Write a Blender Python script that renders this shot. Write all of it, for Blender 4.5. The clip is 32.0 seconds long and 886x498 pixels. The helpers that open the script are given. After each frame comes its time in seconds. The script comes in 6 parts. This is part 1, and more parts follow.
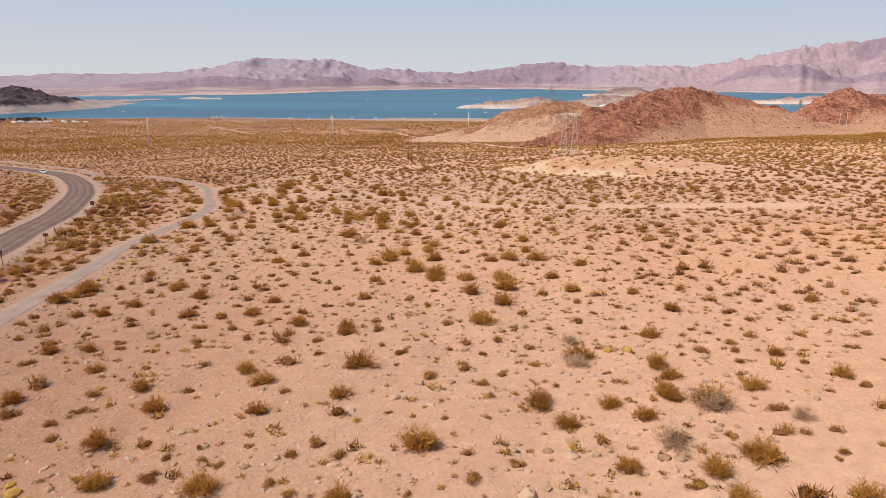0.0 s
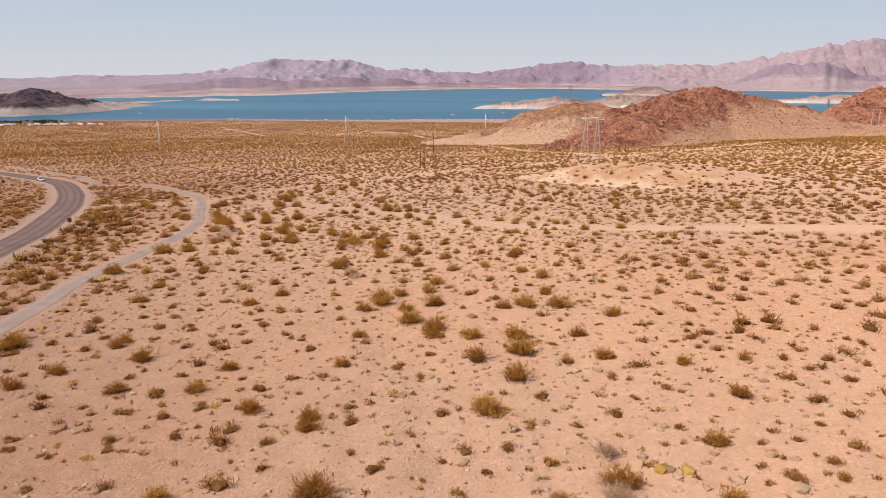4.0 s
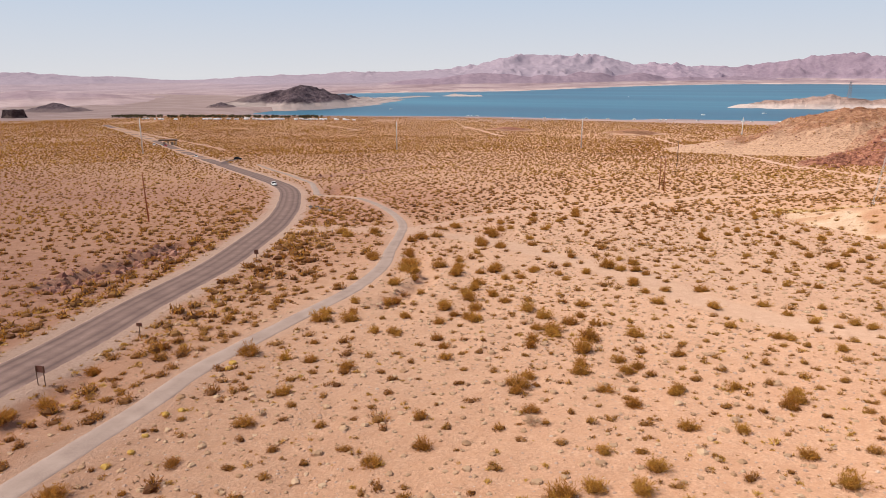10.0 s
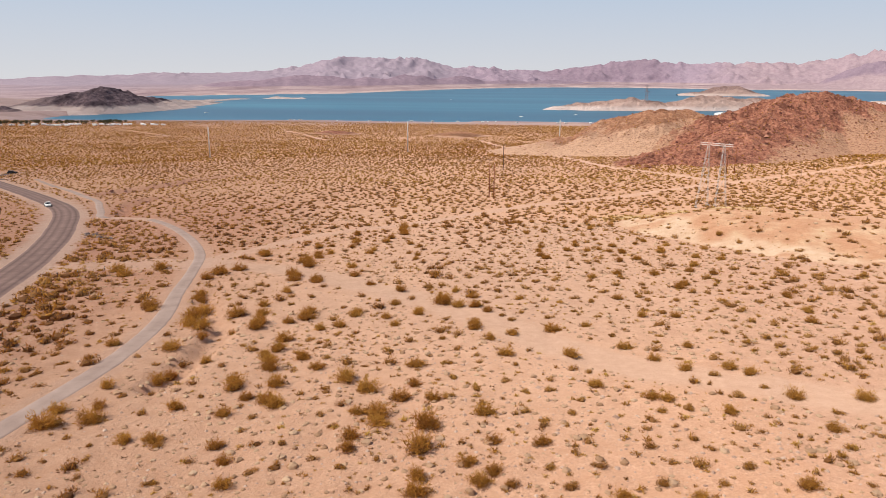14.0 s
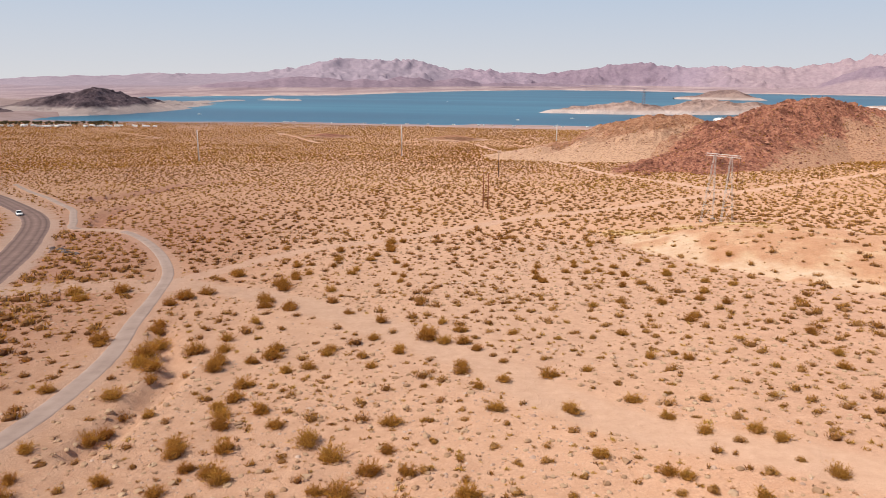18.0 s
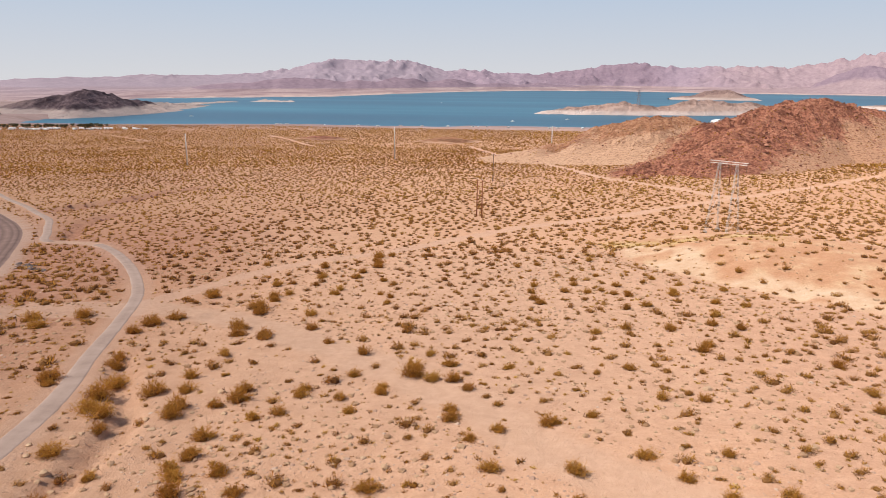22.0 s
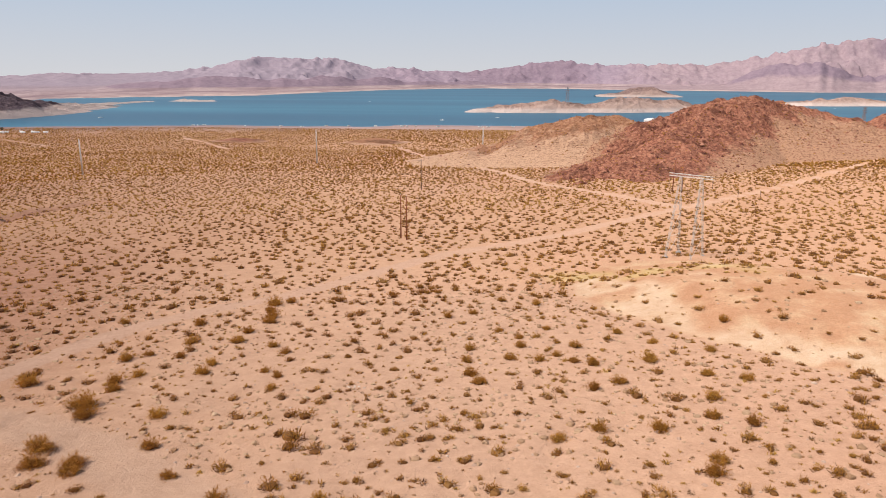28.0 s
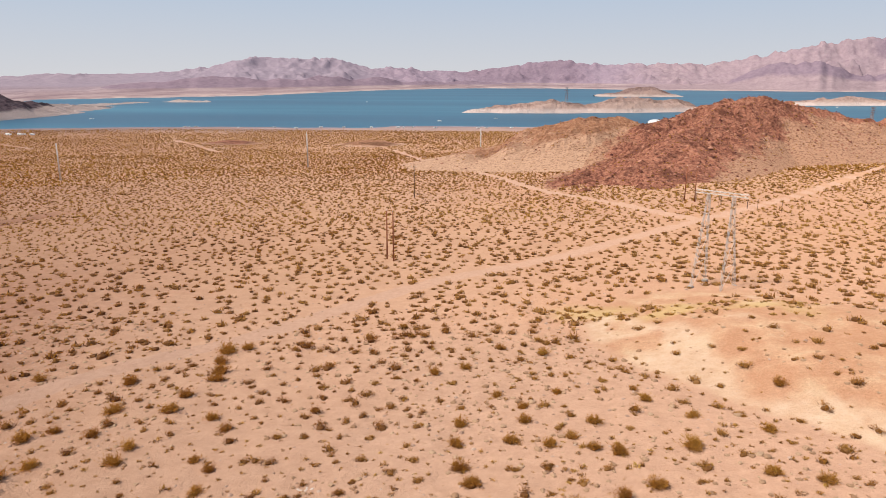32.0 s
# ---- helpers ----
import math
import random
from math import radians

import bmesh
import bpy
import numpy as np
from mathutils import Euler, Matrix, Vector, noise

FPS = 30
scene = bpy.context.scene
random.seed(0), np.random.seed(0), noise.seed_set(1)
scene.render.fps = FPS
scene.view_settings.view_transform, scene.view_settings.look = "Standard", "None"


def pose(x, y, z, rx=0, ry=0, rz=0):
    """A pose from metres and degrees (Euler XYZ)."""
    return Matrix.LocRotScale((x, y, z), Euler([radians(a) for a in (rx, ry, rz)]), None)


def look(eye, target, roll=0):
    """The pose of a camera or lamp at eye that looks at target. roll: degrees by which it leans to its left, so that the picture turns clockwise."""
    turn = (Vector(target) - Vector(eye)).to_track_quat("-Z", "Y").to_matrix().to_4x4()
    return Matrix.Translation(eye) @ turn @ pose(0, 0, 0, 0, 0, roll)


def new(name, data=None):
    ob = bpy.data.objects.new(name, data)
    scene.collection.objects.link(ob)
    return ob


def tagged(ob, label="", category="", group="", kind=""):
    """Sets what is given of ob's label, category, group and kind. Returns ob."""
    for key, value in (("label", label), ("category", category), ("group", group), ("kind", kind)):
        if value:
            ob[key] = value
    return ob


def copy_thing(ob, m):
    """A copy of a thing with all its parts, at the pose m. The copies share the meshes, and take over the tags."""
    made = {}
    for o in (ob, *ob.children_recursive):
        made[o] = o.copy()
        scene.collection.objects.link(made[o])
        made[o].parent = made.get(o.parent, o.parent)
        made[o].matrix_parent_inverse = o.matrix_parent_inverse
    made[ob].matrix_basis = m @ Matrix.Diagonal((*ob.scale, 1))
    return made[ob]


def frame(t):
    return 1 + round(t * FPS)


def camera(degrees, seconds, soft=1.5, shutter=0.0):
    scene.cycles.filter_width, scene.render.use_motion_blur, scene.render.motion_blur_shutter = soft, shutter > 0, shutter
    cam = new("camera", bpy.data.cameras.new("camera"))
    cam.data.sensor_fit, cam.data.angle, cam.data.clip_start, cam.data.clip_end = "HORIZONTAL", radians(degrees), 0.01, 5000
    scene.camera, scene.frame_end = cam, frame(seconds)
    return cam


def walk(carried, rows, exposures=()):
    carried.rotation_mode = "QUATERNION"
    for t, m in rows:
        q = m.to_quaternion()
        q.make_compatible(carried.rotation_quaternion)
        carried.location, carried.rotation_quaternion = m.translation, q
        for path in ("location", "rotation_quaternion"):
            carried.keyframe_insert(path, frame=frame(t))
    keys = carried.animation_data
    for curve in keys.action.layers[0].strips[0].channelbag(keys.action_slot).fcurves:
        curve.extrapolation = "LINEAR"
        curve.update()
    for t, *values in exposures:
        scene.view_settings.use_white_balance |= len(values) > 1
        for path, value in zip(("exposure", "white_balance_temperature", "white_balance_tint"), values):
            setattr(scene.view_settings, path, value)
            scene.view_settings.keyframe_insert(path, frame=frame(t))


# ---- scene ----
cam = camera(65.21, 32.0, soft=0.6)
PATH = [
    (0, (0.00, 0.00, 26.92), (-3.32, 97.00, 2.83), 0.44),
    (1, (0.13, 3.50, 27.02), (-2.90, 100.53, 3.02), 0.26),
    (2, (0.30, 7.18, 27.15), (-2.97, 104.22, 3.19), 0.15),
    (3, (0.59, 11.52, 27.45), (-2.37, 108.55, 3.46), 0.16),
    (3.5, (0.81, 13.81, 27.61), (-2.16, 110.83, 3.57), 0.16),
    (3.6, (0.86, 14.27, 27.63), (-2.21, 111.28, 3.58), 0.17),
    (3.7, (0.92, 14.72, 27.65), (-2.25, 111.73, 3.59), 0.17),
    (3.8, (0.97, 15.17, 27.66), (-2.30, 112.17, 3.59), 0.17),
    (3.9, (1.03, 15.61, 27.67), (-2.64, 112.60, 3.58), 0.17),
    (4, (1.09, 16.05, 27.68), (-4.79, 112.93, 3.57), 0.17),
    (4.1, (1.18, 16.48, 27.65), (-11.91, 112.63, 3.46), -0.02),
    (4.2, (1.31, 16.91, 27.60), (-21.22, 111.28, 3.37), -0.15),
    (4.3, (1.42, 17.34, 27.55), (-27.88, 109.80, 3.19), -0.15),
    (4.4, (1.47, 17.79, 27.53), (-32.57, 108.60, 3.16), -0.25),
    (4.5, (1.48, 18.25, 27.54), (-35.40, 107.95, 3.16), -0.25),
    (4.6, (1.49, 18.73, 27.57), (-35.72, 108.29, 3.18), -0.25),
    (4.8, (1.50, 19.70, 27.67), (-36.11, 109.09, 3.26), -0.24),
    (6.5, (1.55, 28.62, 29.70), (-36.21, 117.89, 5.08), -0.16),
    (7, (1.43, 31.27, 30.29), (-36.29, 120.54, 5.63), -0.16),
    (8, (0.70, 36.64, 31.59), (-37.09, 125.86, 6.83), -0.19),
    (9, (-0.24, 42.04, 32.26), (-38.14, 131.19, 7.44), -0.20),
    (10, (-1.23, 47.30, 32.30), (-39.07, 136.46, 7.45), -0.19),
    (11, (-2.40, 52.81, 32.32), (-40.15, 142.01, 7.45), -0.15),
    (11.1, (-2.53, 53.42, 32.30), (-38.62, 143.31, 7.46), -0.09),
    (11.2, (-2.67, 54.05, 32.24), (-34.50, 145.55, 7.46), 0.02),
    (11.3, (-2.82, 54.69, 32.17), (-28.84, 148.02, 7.44), 0.11),
    (11.4, (-2.96, 55.33, 32.10), (-23.93, 149.94, 7.40), 0.15),
    (11.5, (-3.10, 55.97, 32.04), (-20.66, 151.27, 7.36), 0.19),
    (11.6, (-3.22, 56.57, 32.00), (-18.69, 152.24, 7.34), 0.20),
    (11.7, (-3.33, 57.16, 31.98), (-18.19, 152.93, 7.33), 0.20),
    (11.8, (-3.44, 57.74, 31.96), (-18.29, 153.51, 7.32), 0.20),
    (12, (-3.64, 58.87, 31.93), (-18.47, 154.65, 7.31), 0.21),
    (13, (-4.50, 64.33, 31.84), (-19.44, 160.11, 7.26), 0.21),
    (14.5, (-5.63, 72.65, 31.74), (-20.51, 168.48, 7.31), 0.34),
    (16.5, (-5.79, 80.68, 31.31), (-20.53, 176.59, 7.14), 0.48),
    (17, (-5.77, 81.04, 31.53), (-20.45, 176.96, 7.34), 0.52),
    (18, (-5.66, 81.42, 32.64), (-20.03, 177.37, 8.41), 0.62),
    (19, (-5.58, 81.96, 33.36), (-19.70, 177.94, 9.10), 0.67),
    (20, (-5.85, 84.07, 33.32), (-19.88, 180.08, 9.13), 0.64),
    (21, (-6.14, 87.34, 33.28), (-19.96, 183.40, 9.17), 0.58),
    (22, (-6.17, 91.06, 33.42), (-19.87, 187.13, 9.28), 0.48),
    (23, (-6.19, 95.41, 33.58), (-19.69, 191.49, 9.38), 0.35),
    (23.3, (-6.21, 96.81, 33.60), (-19.62, 192.90, 9.36), 0.30),
    (23.4, (-6.22, 97.30, 33.60), (-19.80, 193.36, 9.35), 0.29),
    (23.5, (-6.23, 97.80, 33.60), (-20.76, 193.71, 9.34), 0.27),
    (23.6, (-6.24, 98.30, 33.61), (-23.51, 193.76, 9.32), 0.26),
    (23.7, (-6.25, 98.81, 33.61), (-26.22, 193.73, 9.31), 0.25),
    (23.8, (-6.26, 99.32, 33.61), (-28.44, 193.74, 9.30), 0.25),
    (23.9, (-6.26, 99.82, 33.62), (-29.92, 193.89, 9.28), 0.25),
    (24, (-6.26, 100.33, 33.62), (-30.51, 194.24, 9.27), 0.24),
    (24.1, (-6.26, 100.84, 33.63), (-30.64, 194.71, 9.26), 0.24),
    (24.5, (-6.22, 102.85, 33.67), (-30.61, 196.71, 9.25), 0.19),
    (25, (-6.13, 105.43, 33.72), (-30.42, 199.31, 9.26), 0.13),
    (25.3, (-6.09, 107.07, 33.74), (-30.38, 200.94, 9.26), 0.10),
    (25.4, (-6.09, 107.63, 33.75), (-30.16, 201.56, 9.27), 0.10),
    (25.5, (-6.09, 108.21, 33.75), (-28.70, 202.50, 9.27), 0.09),
    (25.6, (-6.16, 108.82, 33.74), (-24.31, 204.07, 9.27), 0.17),
    (25.7, (-6.32, 109.47, 33.73), (-18.92, 205.61, 9.27), 0.31),
    (25.8, (-6.52, 110.12, 33.72), (-15.01, 206.72, 9.27), 0.39),
    (25.9, (-6.68, 110.77, 33.71), (-12.37, 207.57, 9.26), 0.37),
    (26, (-6.75, 111.39, 33.71), (-10.86, 208.27, 9.26), 0.36),
    (26.1, (-6.75, 111.98, 33.71), (-10.63, 208.87, 9.26), 0.36),
    (26.5, (-6.75, 114.27, 33.71), (-10.64, 211.17, 9.28), 0.35),
    (28.5, (-6.66, 124.89, 33.79), (-10.88, 221.78, 9.44), 0.35),
    (29, (-6.62, 127.54, 33.81), (-10.52, 224.46, 9.46), 0.35),
    (30, (-6.45, 132.95, 33.85), (-10.72, 229.84, 9.50), 0.33),
    (31, (-6.16, 138.36, 33.90), (-10.47, 235.25, 9.53), 0.29),
    (32, (-5.87, 143.77, 33.94), (-9.87, 240.67, 9.56), 0.24),
]
walk(cam, [(t, look(eye, target, roll)) for t, eye, target, roll in PATH],
     exposures=[(0.0, -0.07), (4.0, -0.07), (4.8, 0.05), (10.8, 0.05), (11.8, -0.02), (23.0, -0.04), (26.5, -0.08), (32.0, -0.08)])

# ---- world and sun ----
SUN_EL, SUN_AZ = radians(51), radians(-117)      # azimuth clockwise from +y
SUN_DIR = Vector((math.sin(SUN_AZ) * math.cos(SUN_EL), math.cos(SUN_AZ) * math.cos(SUN_EL), math.sin(SUN_EL)))
world = bpy.data.worlds.new("desert_sky")
scene.world = world
world.use_nodes = True
wn, wl = world.node_tree.nodes, world.node_tree.links
wbg = wn["Background"]
sky = wn.new("ShaderNodeTexSky")
sky.sky_type, sky.sun_disc = "NISHITA", False
sky.sun_elevation, sky.sun_rotation = SUN_EL, SUN_AZ
sky.altitude, sky.air_density, sky.dust_density, sky.ozone_density = 400, 1.0, 1.0, 1.0
wtc = wn.new("ShaderNodeTexCoord")
wadd = wn.new("ShaderNodeVectorMath")
wadd.operation = "ADD"
wadd.inputs[1].default_value = (0, 0, 0.035)     # the far rim lies a little under eye level
wl.new(wtc.outputs["Generated"], wadd.inputs[0])
wl.new(wadd.outputs[0], sky.inputs["Vector"])
wsep = wn.new("ShaderNodeSeparateXYZ")
wl.new(wtc.outputs["Generated"], wsep.inputs[0])
whaze = wn.new("ShaderNodeValToRGB")            # pale desert haze near the horizon
for e, (p, c) in zip([*whaze.color_ramp.elements, whaze.color_ramp.elements.new(0.5)], ((0.0, (0.74, 0.745, 0.775)), (1.0, (0.40, 0.56, 0.80)), (0.35, (0.50, 0.625, 0.80)))):
    e.position, e.color = p, (*c, 1)
wmap = wn.new("ShaderNodeMapRange")
wmap.inputs["From Min"].default_value, wmap.inputs["From Max"].default_value = -0.005, 0.40
wl.new(wsep.outputs["Z"], wmap.inputs["Value"])
wl.new(wmap.outputs["Result"], whaze.inputs["Fac"])
wscale = wn.new("ShaderNodeVectorMath")
wscale.operation = "SCALE"
wscale.inputs["Scale"].default_value = 9.3
wl.new(whaze.outputs["Color"], wscale.inputs[0])
wfade = wn.new("ShaderNodeMapRange")
wfade.inputs["From Min"].default_value, wfade.inputs["From Max"].default_value = 0.12, 0.55
wfade.inputs["To Min"].default_value, wfade.inputs["To Max"].default_value = 1.0, 0.0
wl.new(wsep.outputs["Z"], wfade.inputs["Value"])
wmix = wn.new("ShaderNodeMix")
wmix.data_type = "RGBA"
wl.new(wfade.outputs["Result"], wmix.inputs["Factor"])
wl.new(sky.outputs["Color"], wmix.inputs[6])
wl.new(wscale.outputs[0], wmix.inputs[7])
wl.new(wmix.outputs[2], wbg.inputs["Color"])
wbg.inputs["Strength"].default_value = 0.10
sun_data = bpy.data.lights.new("sun", "SUN")
sun_data.energy, sun_data.angle, sun_data.color = 4.9, radians(0.55), (1.0, 0.925, 0.81)
sun = new("sun", sun_data)
sun.matrix_world = look(SUN_DIR * 100, (0, 0, 0))


# ---- materials ----
class Nodes:
    """Small builder for node materials."""

    def __init__(self, name, rough=0.9, spec=0.2):
        self.mat = bpy.data.materials.new(name)
        self.mat.use_nodes = True
        self.n, self.l = self.mat.node_tree.nodes, self.mat.node_tree.links
        self.bsdf = self.n["Principled BSDF"]
        self.bsdf.inputs["Roughness"].default_value = rough
        self.bsdf.inputs["Specular IOR Level"].default_value = spec
        self._pos = None

    def node(self, kind, **values):
        nd = self.n.new(kind)
        for key, value in values.items():
            setattr(nd, key, value)
        return nd

    def put(self, socket, value):
        if isinstance(value, bpy.types.NodeSocket):
            self.l.new(value, socket)
        elif isinstance(value, (tuple, list)) and len(value) == 3 and socket.type == "RGBA":
            socket.default_value = (*value, 1)
        else:
            socket.default_value = value

    def pos(self):
        if self._pos is None:
            self._pos = self.node("ShaderNodeNewGeometry").outputs["Position"]
        return self._pos

    def local(self):
        return self.node("ShaderNodeTexCoord").outputs["Object"]

    def stretch(self, vec, s):
        m = self.node("ShaderNodeMapping")
        m.inputs["Scale"].default_value = s
        self.l.new(vec, m.inputs["Vector"])
        return m.outputs[0]

    def noise(self, scale, detail=4, rough=0.6, vec=None, out="Fac"):
        nd = self.node("ShaderNodeTexNoise")
        nd.inputs["Scale"].default_value, nd.inputs["Detail"].default_value = scale, detail
        nd.inputs["Roughness"].default_value = rough
        self.l.new(vec or self.pos(), nd.inputs["Vector"])
        return nd.outputs[out]

    def cells(self, scale, vec=None, out="Distance"):
        nd = self.node("ShaderNodeTexVoronoi")
        nd.inputs["Scale"].default_value = scale
        self.l.new(vec or self.pos(), nd.inputs["Vector"])
        return nd.outputs[out]

    def ramp(self, fac, *stops):
        nd = self.node("ShaderNodeValToRGB")
        el = nd.color_ramp.elements
        while len(el) < len(stops):
            el.new(0.5)
        for e, (p, c) in zip(el, stops):
            e.position = p
            e.color = (c, c, c, 1) if isinstance(c, (int, float)) else (*c, 1)
        self.put(nd.inputs["Fac"], fac)
        return nd.outputs["Color"]

    def mix(self, fac, a, b, how="MIX"):
        nd = self.node("ShaderNodeMix", data_type="RGBA", blend_type=how)
        self.put(nd.inputs["Factor"], fac)
        self.put(nd.inputs[6], a)
        self.put(nd.inputs[7], b)
        return nd.outputs[2]

    def math(self, how, a, b=0.0, clamp=False):
        nd = self.node("ShaderNodeMath", operation=how, use_clamp=clamp)
        self.put(nd.inputs[0], a)
        self.put(nd.inputs[1], b)
        return nd.outputs[0]

    def attr(self, name, out="Fac"):
        return self.node("ShaderNodeAttribute", attribute_name=name).outputs[out]

    def island(self):
        return self.node("ShaderNodeNewGeometry").outputs["Random Per Island"]

    def each(self):
        return self.node("ShaderNodeObjectInfo").outputs["Random"]

    def bump(self, height, strength=0.4, dist=0.1, after=None):
        nd = self.node("ShaderNodeBump")
        nd.inputs["Strength"].default_value, nd.inputs["Distance"].default_value = strength, dist
        self.put(nd.inputs["Height"], height)
        if after is not None:
            self.l.new(after, nd.inputs["Normal"])
        self.l.new(nd.outputs[0], self.bsdf.inputs["Normal"])
        return nd.outputs[0]

    def color(self, value):
        self.put(self.bsdf.inputs["Base Color"], value)
        return self.mat


def plain(name, col, rough=0.6, metal=0.0, vary=0.12, scale=3.0, spec=0.3):
    m = Nodes(name, rough, spec)
    m.bsdf.inputs["Metallic"].default_value = metal
    v = m.noise(scale, 5, 0.65, m.local())
    dark = tuple(c * (1 - vary) for c in col)
    light = tuple(min(1, c * (1 + vary)) for c in col)
    return m.color(m.ramp(v, (0.3, dark), (0.7, light)))


def desert_floor():
    m = Nodes("desert_floor", 0.95, 0.1)
    m.bsdf.inputs["Diffuse Roughness"].default_value = 1.0
    fine, mid, wide = m.noise(5.0, 6, 0.75), m.noise(0.45, 5, 0.65), m.noise(0.035, 4, 0.55)
    sand = m.ramp(wide, (0.32, (0.52, 0.280, 0.170)), (0.5, (0.58, 0.330, 0.215)), (0.70, (0.60, 0.365, 0.255)))
    grav = m.ramp(fine, (0.25, (0.33, 0.175, 0.112)), (0.5, (0.56, 0.325, 0.215)), (0.8, (0.70, 0.45, 0.33)))
    c = m.mix(m.ramp(mid, (0.35, 0.25), (0.7, 0.75)), sand, grav)
    c = m.mix(m.ramp(m.noise(1.6, 4, 0.7), (0.55, 0.0), (0.75, 0.35)), c, (0.34, 0.205, 0.145))
    c = m.mix(m.ramp(m.noise(0.9, 3, 0.6), (0.35, 0.15), (0.65, 0.6)), c, m.ramp(m.cells(5.5, out="Color"), (0.15, (0.30, 0.175, 0.12)), (0.5, (0.52, 0.325, 0.235)), (0.85, (0.72, 0.52, 0.415))))
    c = m.mix(m.ramp(m.noise(11.0, 3, 0.7), (0.56, 0.0), (0.68, 0.5)), c, (0.78, 0.60, 0.49))
    c = m.mix(m.ramp(m.noise(7.0, 4, 0.7), (0.60, 0.0), (0.74, 0.5)), c, (0.24, 0.135, 0.095))
    c = m.mix(1.0, c, (0.96, 0.865, 0.775), "MULTIPLY")
    c = m.mix(m.math("MULTIPLY", m.attr("pale"), 0.72), c, m.ramp(mid, (0.3, (0.55, 0.332, 0.226)), (0.7, (0.68, 0.430, 0.304))))
    c = m.mix(m.math("MULTIPLY", m.attr("tan"), 0.7), c, m.ramp(m.noise(0.12, 5, 0.65), (0.3, (0.49, 0.272, 0.162)), (0.7, (0.60, 0.358, 0.228))))
    red = m.attr("red")
    c = m.mix(red, c, m.ramp(mid, (0.3, (0.38, 0.190, 0.126)), (0.7, (0.52, 0.278, 0.192))))
    c = m.mix(m.math("MULTIPLY", m.attr("stony"), 0.6), c, m.ramp(m.noise(0.7, 5, 0.7), (0.3, (0.43, 0.266, 0.192)), (0.7, (0.60, 0.388, 0.286))))
    c = m.mix(m.math("MULTIPLY", m.attr("wash"), 0.85), c, m.ramp(m.noise(0.9, 5, 0.6), (0.3, (0.52, 0.330, 0.238)), (0.7, (0.60, 0.392, 0.290))))
    track = m.math("ADD", m.attr("track"), m.math("MULTIPLY", m.math("SUBTRACT", m.noise(0.8, 4, 0.7), 0.5), 0.7))
    tk = m.ramp(track, (0.38, 0.0), (0.62, 1.0))
    tk = m.math("MULTIPLY", tk, m.ramp(m.attr("track"), (0.02, 0.0), (0.12, 1.0)))
    dirt = m.ramp(m.noise(1.2, 5, 0.6), (0.3, (0.53, 0.326, 0.236)), (0.7, (0.61, 0.390, 0.290)))
    c = m.mix(m.math("MULTIPLY", tk, 0.9), c, dirt)
    c = m.mix(1.0, c, (1.012, 1.0, 0.965), "MULTIPLY")
    gravel = m.ramp(m.noise(2.5, 5, 0.7), (0.3, (0.46, 0.295, 0.222)), (0.7, (0.60, 0.415, 0.325)))
    c = m.mix(m.attr("shoulder"), c, gravel)
    blot = m.noise(0.16, 5, 0.62)
    clay = m.ramp(blot, (0.33, (0.62, 0.43, 0.28)), (0.43, (0.59, 0.36, 0.225)), (0.56, (0.52, 0.28, 0.165)), (0.72, (0.57, 0.335, 0.21)))
    clay = m.mix(1.0, clay, m.ramp(m.noise(3.0, 6, 0.75), (0.3, (0.82, 0.80, 0.78)), (0.7, (1.08, 1.08, 1.08))), "MULTIPLY")
    c = m.mix(m.attr("clay"), c, clay)
    c = m.mix(m.attr("chalk"), c, m.ramp(m.noise(0.5, 4, 0.6), (0.3, (0.60, 0.42, 0.28)), (0.65, (0.72, 0.57, 0.43))))
    c = m.mix(m.attr("sulfur"), c, m.ramp(m.noise(0.7, 4, 0.6), (0.3, (0.52, 0.36, 0.14)), (0.7, (0.60, 0.45, 0.22))))
    beach = m.ramp(m.noise(0.05, 5, 0.6, m.stretch(m.pos(), (0.2, 1, 1))), (0.35, (0.31, 0.210, 0.200)), (0.65, (0.44, 0.322, 0.304)))
    c = m.mix(m.attr("beach"), c, beach)
    b = m.bump(m.noise(1.3, 6, 0.75), 0.7, 0.3)
    m.bump(m.math('ADD', m.cells(3.1), m.math('MULTIPLY', m.noise(6.0, 5, 0.8), 1.6)), 0.55, 0.12, b)
    return m.color(c)


def asphalt(name, lo, hi, streak):
    m = Nodes(name, 0.88, 0.25)
    grit = m.noise(9.0, 5, 0.8)
    lane = m.attr("lane")
    c = m.ramp(m.noise(0.35, 5, 0.65), (0.3, lo), (0.7, hi))
    c = m.mix(m.ramp(grit, (0.4, 0.0), (0.75, 0.35)), c, tuple(v * 1.35 for v in hi))
    c = m.mix(m.math("MULTIPLY", lane, streak), c, tuple(v * 0.55 for v in lo))
    edge = m.math("ADD", m.attr("edge"), m.math("MULTIPLY", m.math("SUBTRACT", m.noise(0.9, 4, 0.7), 0.5), 0.9))
    c = m.mix(m.ramp(edge, (0.55, 0.0), (0.95, 0.85)), c, (0.50, 0.34, 0.265))
    m.bump(grit, 0.3, 0.03)
    return m.color(c)


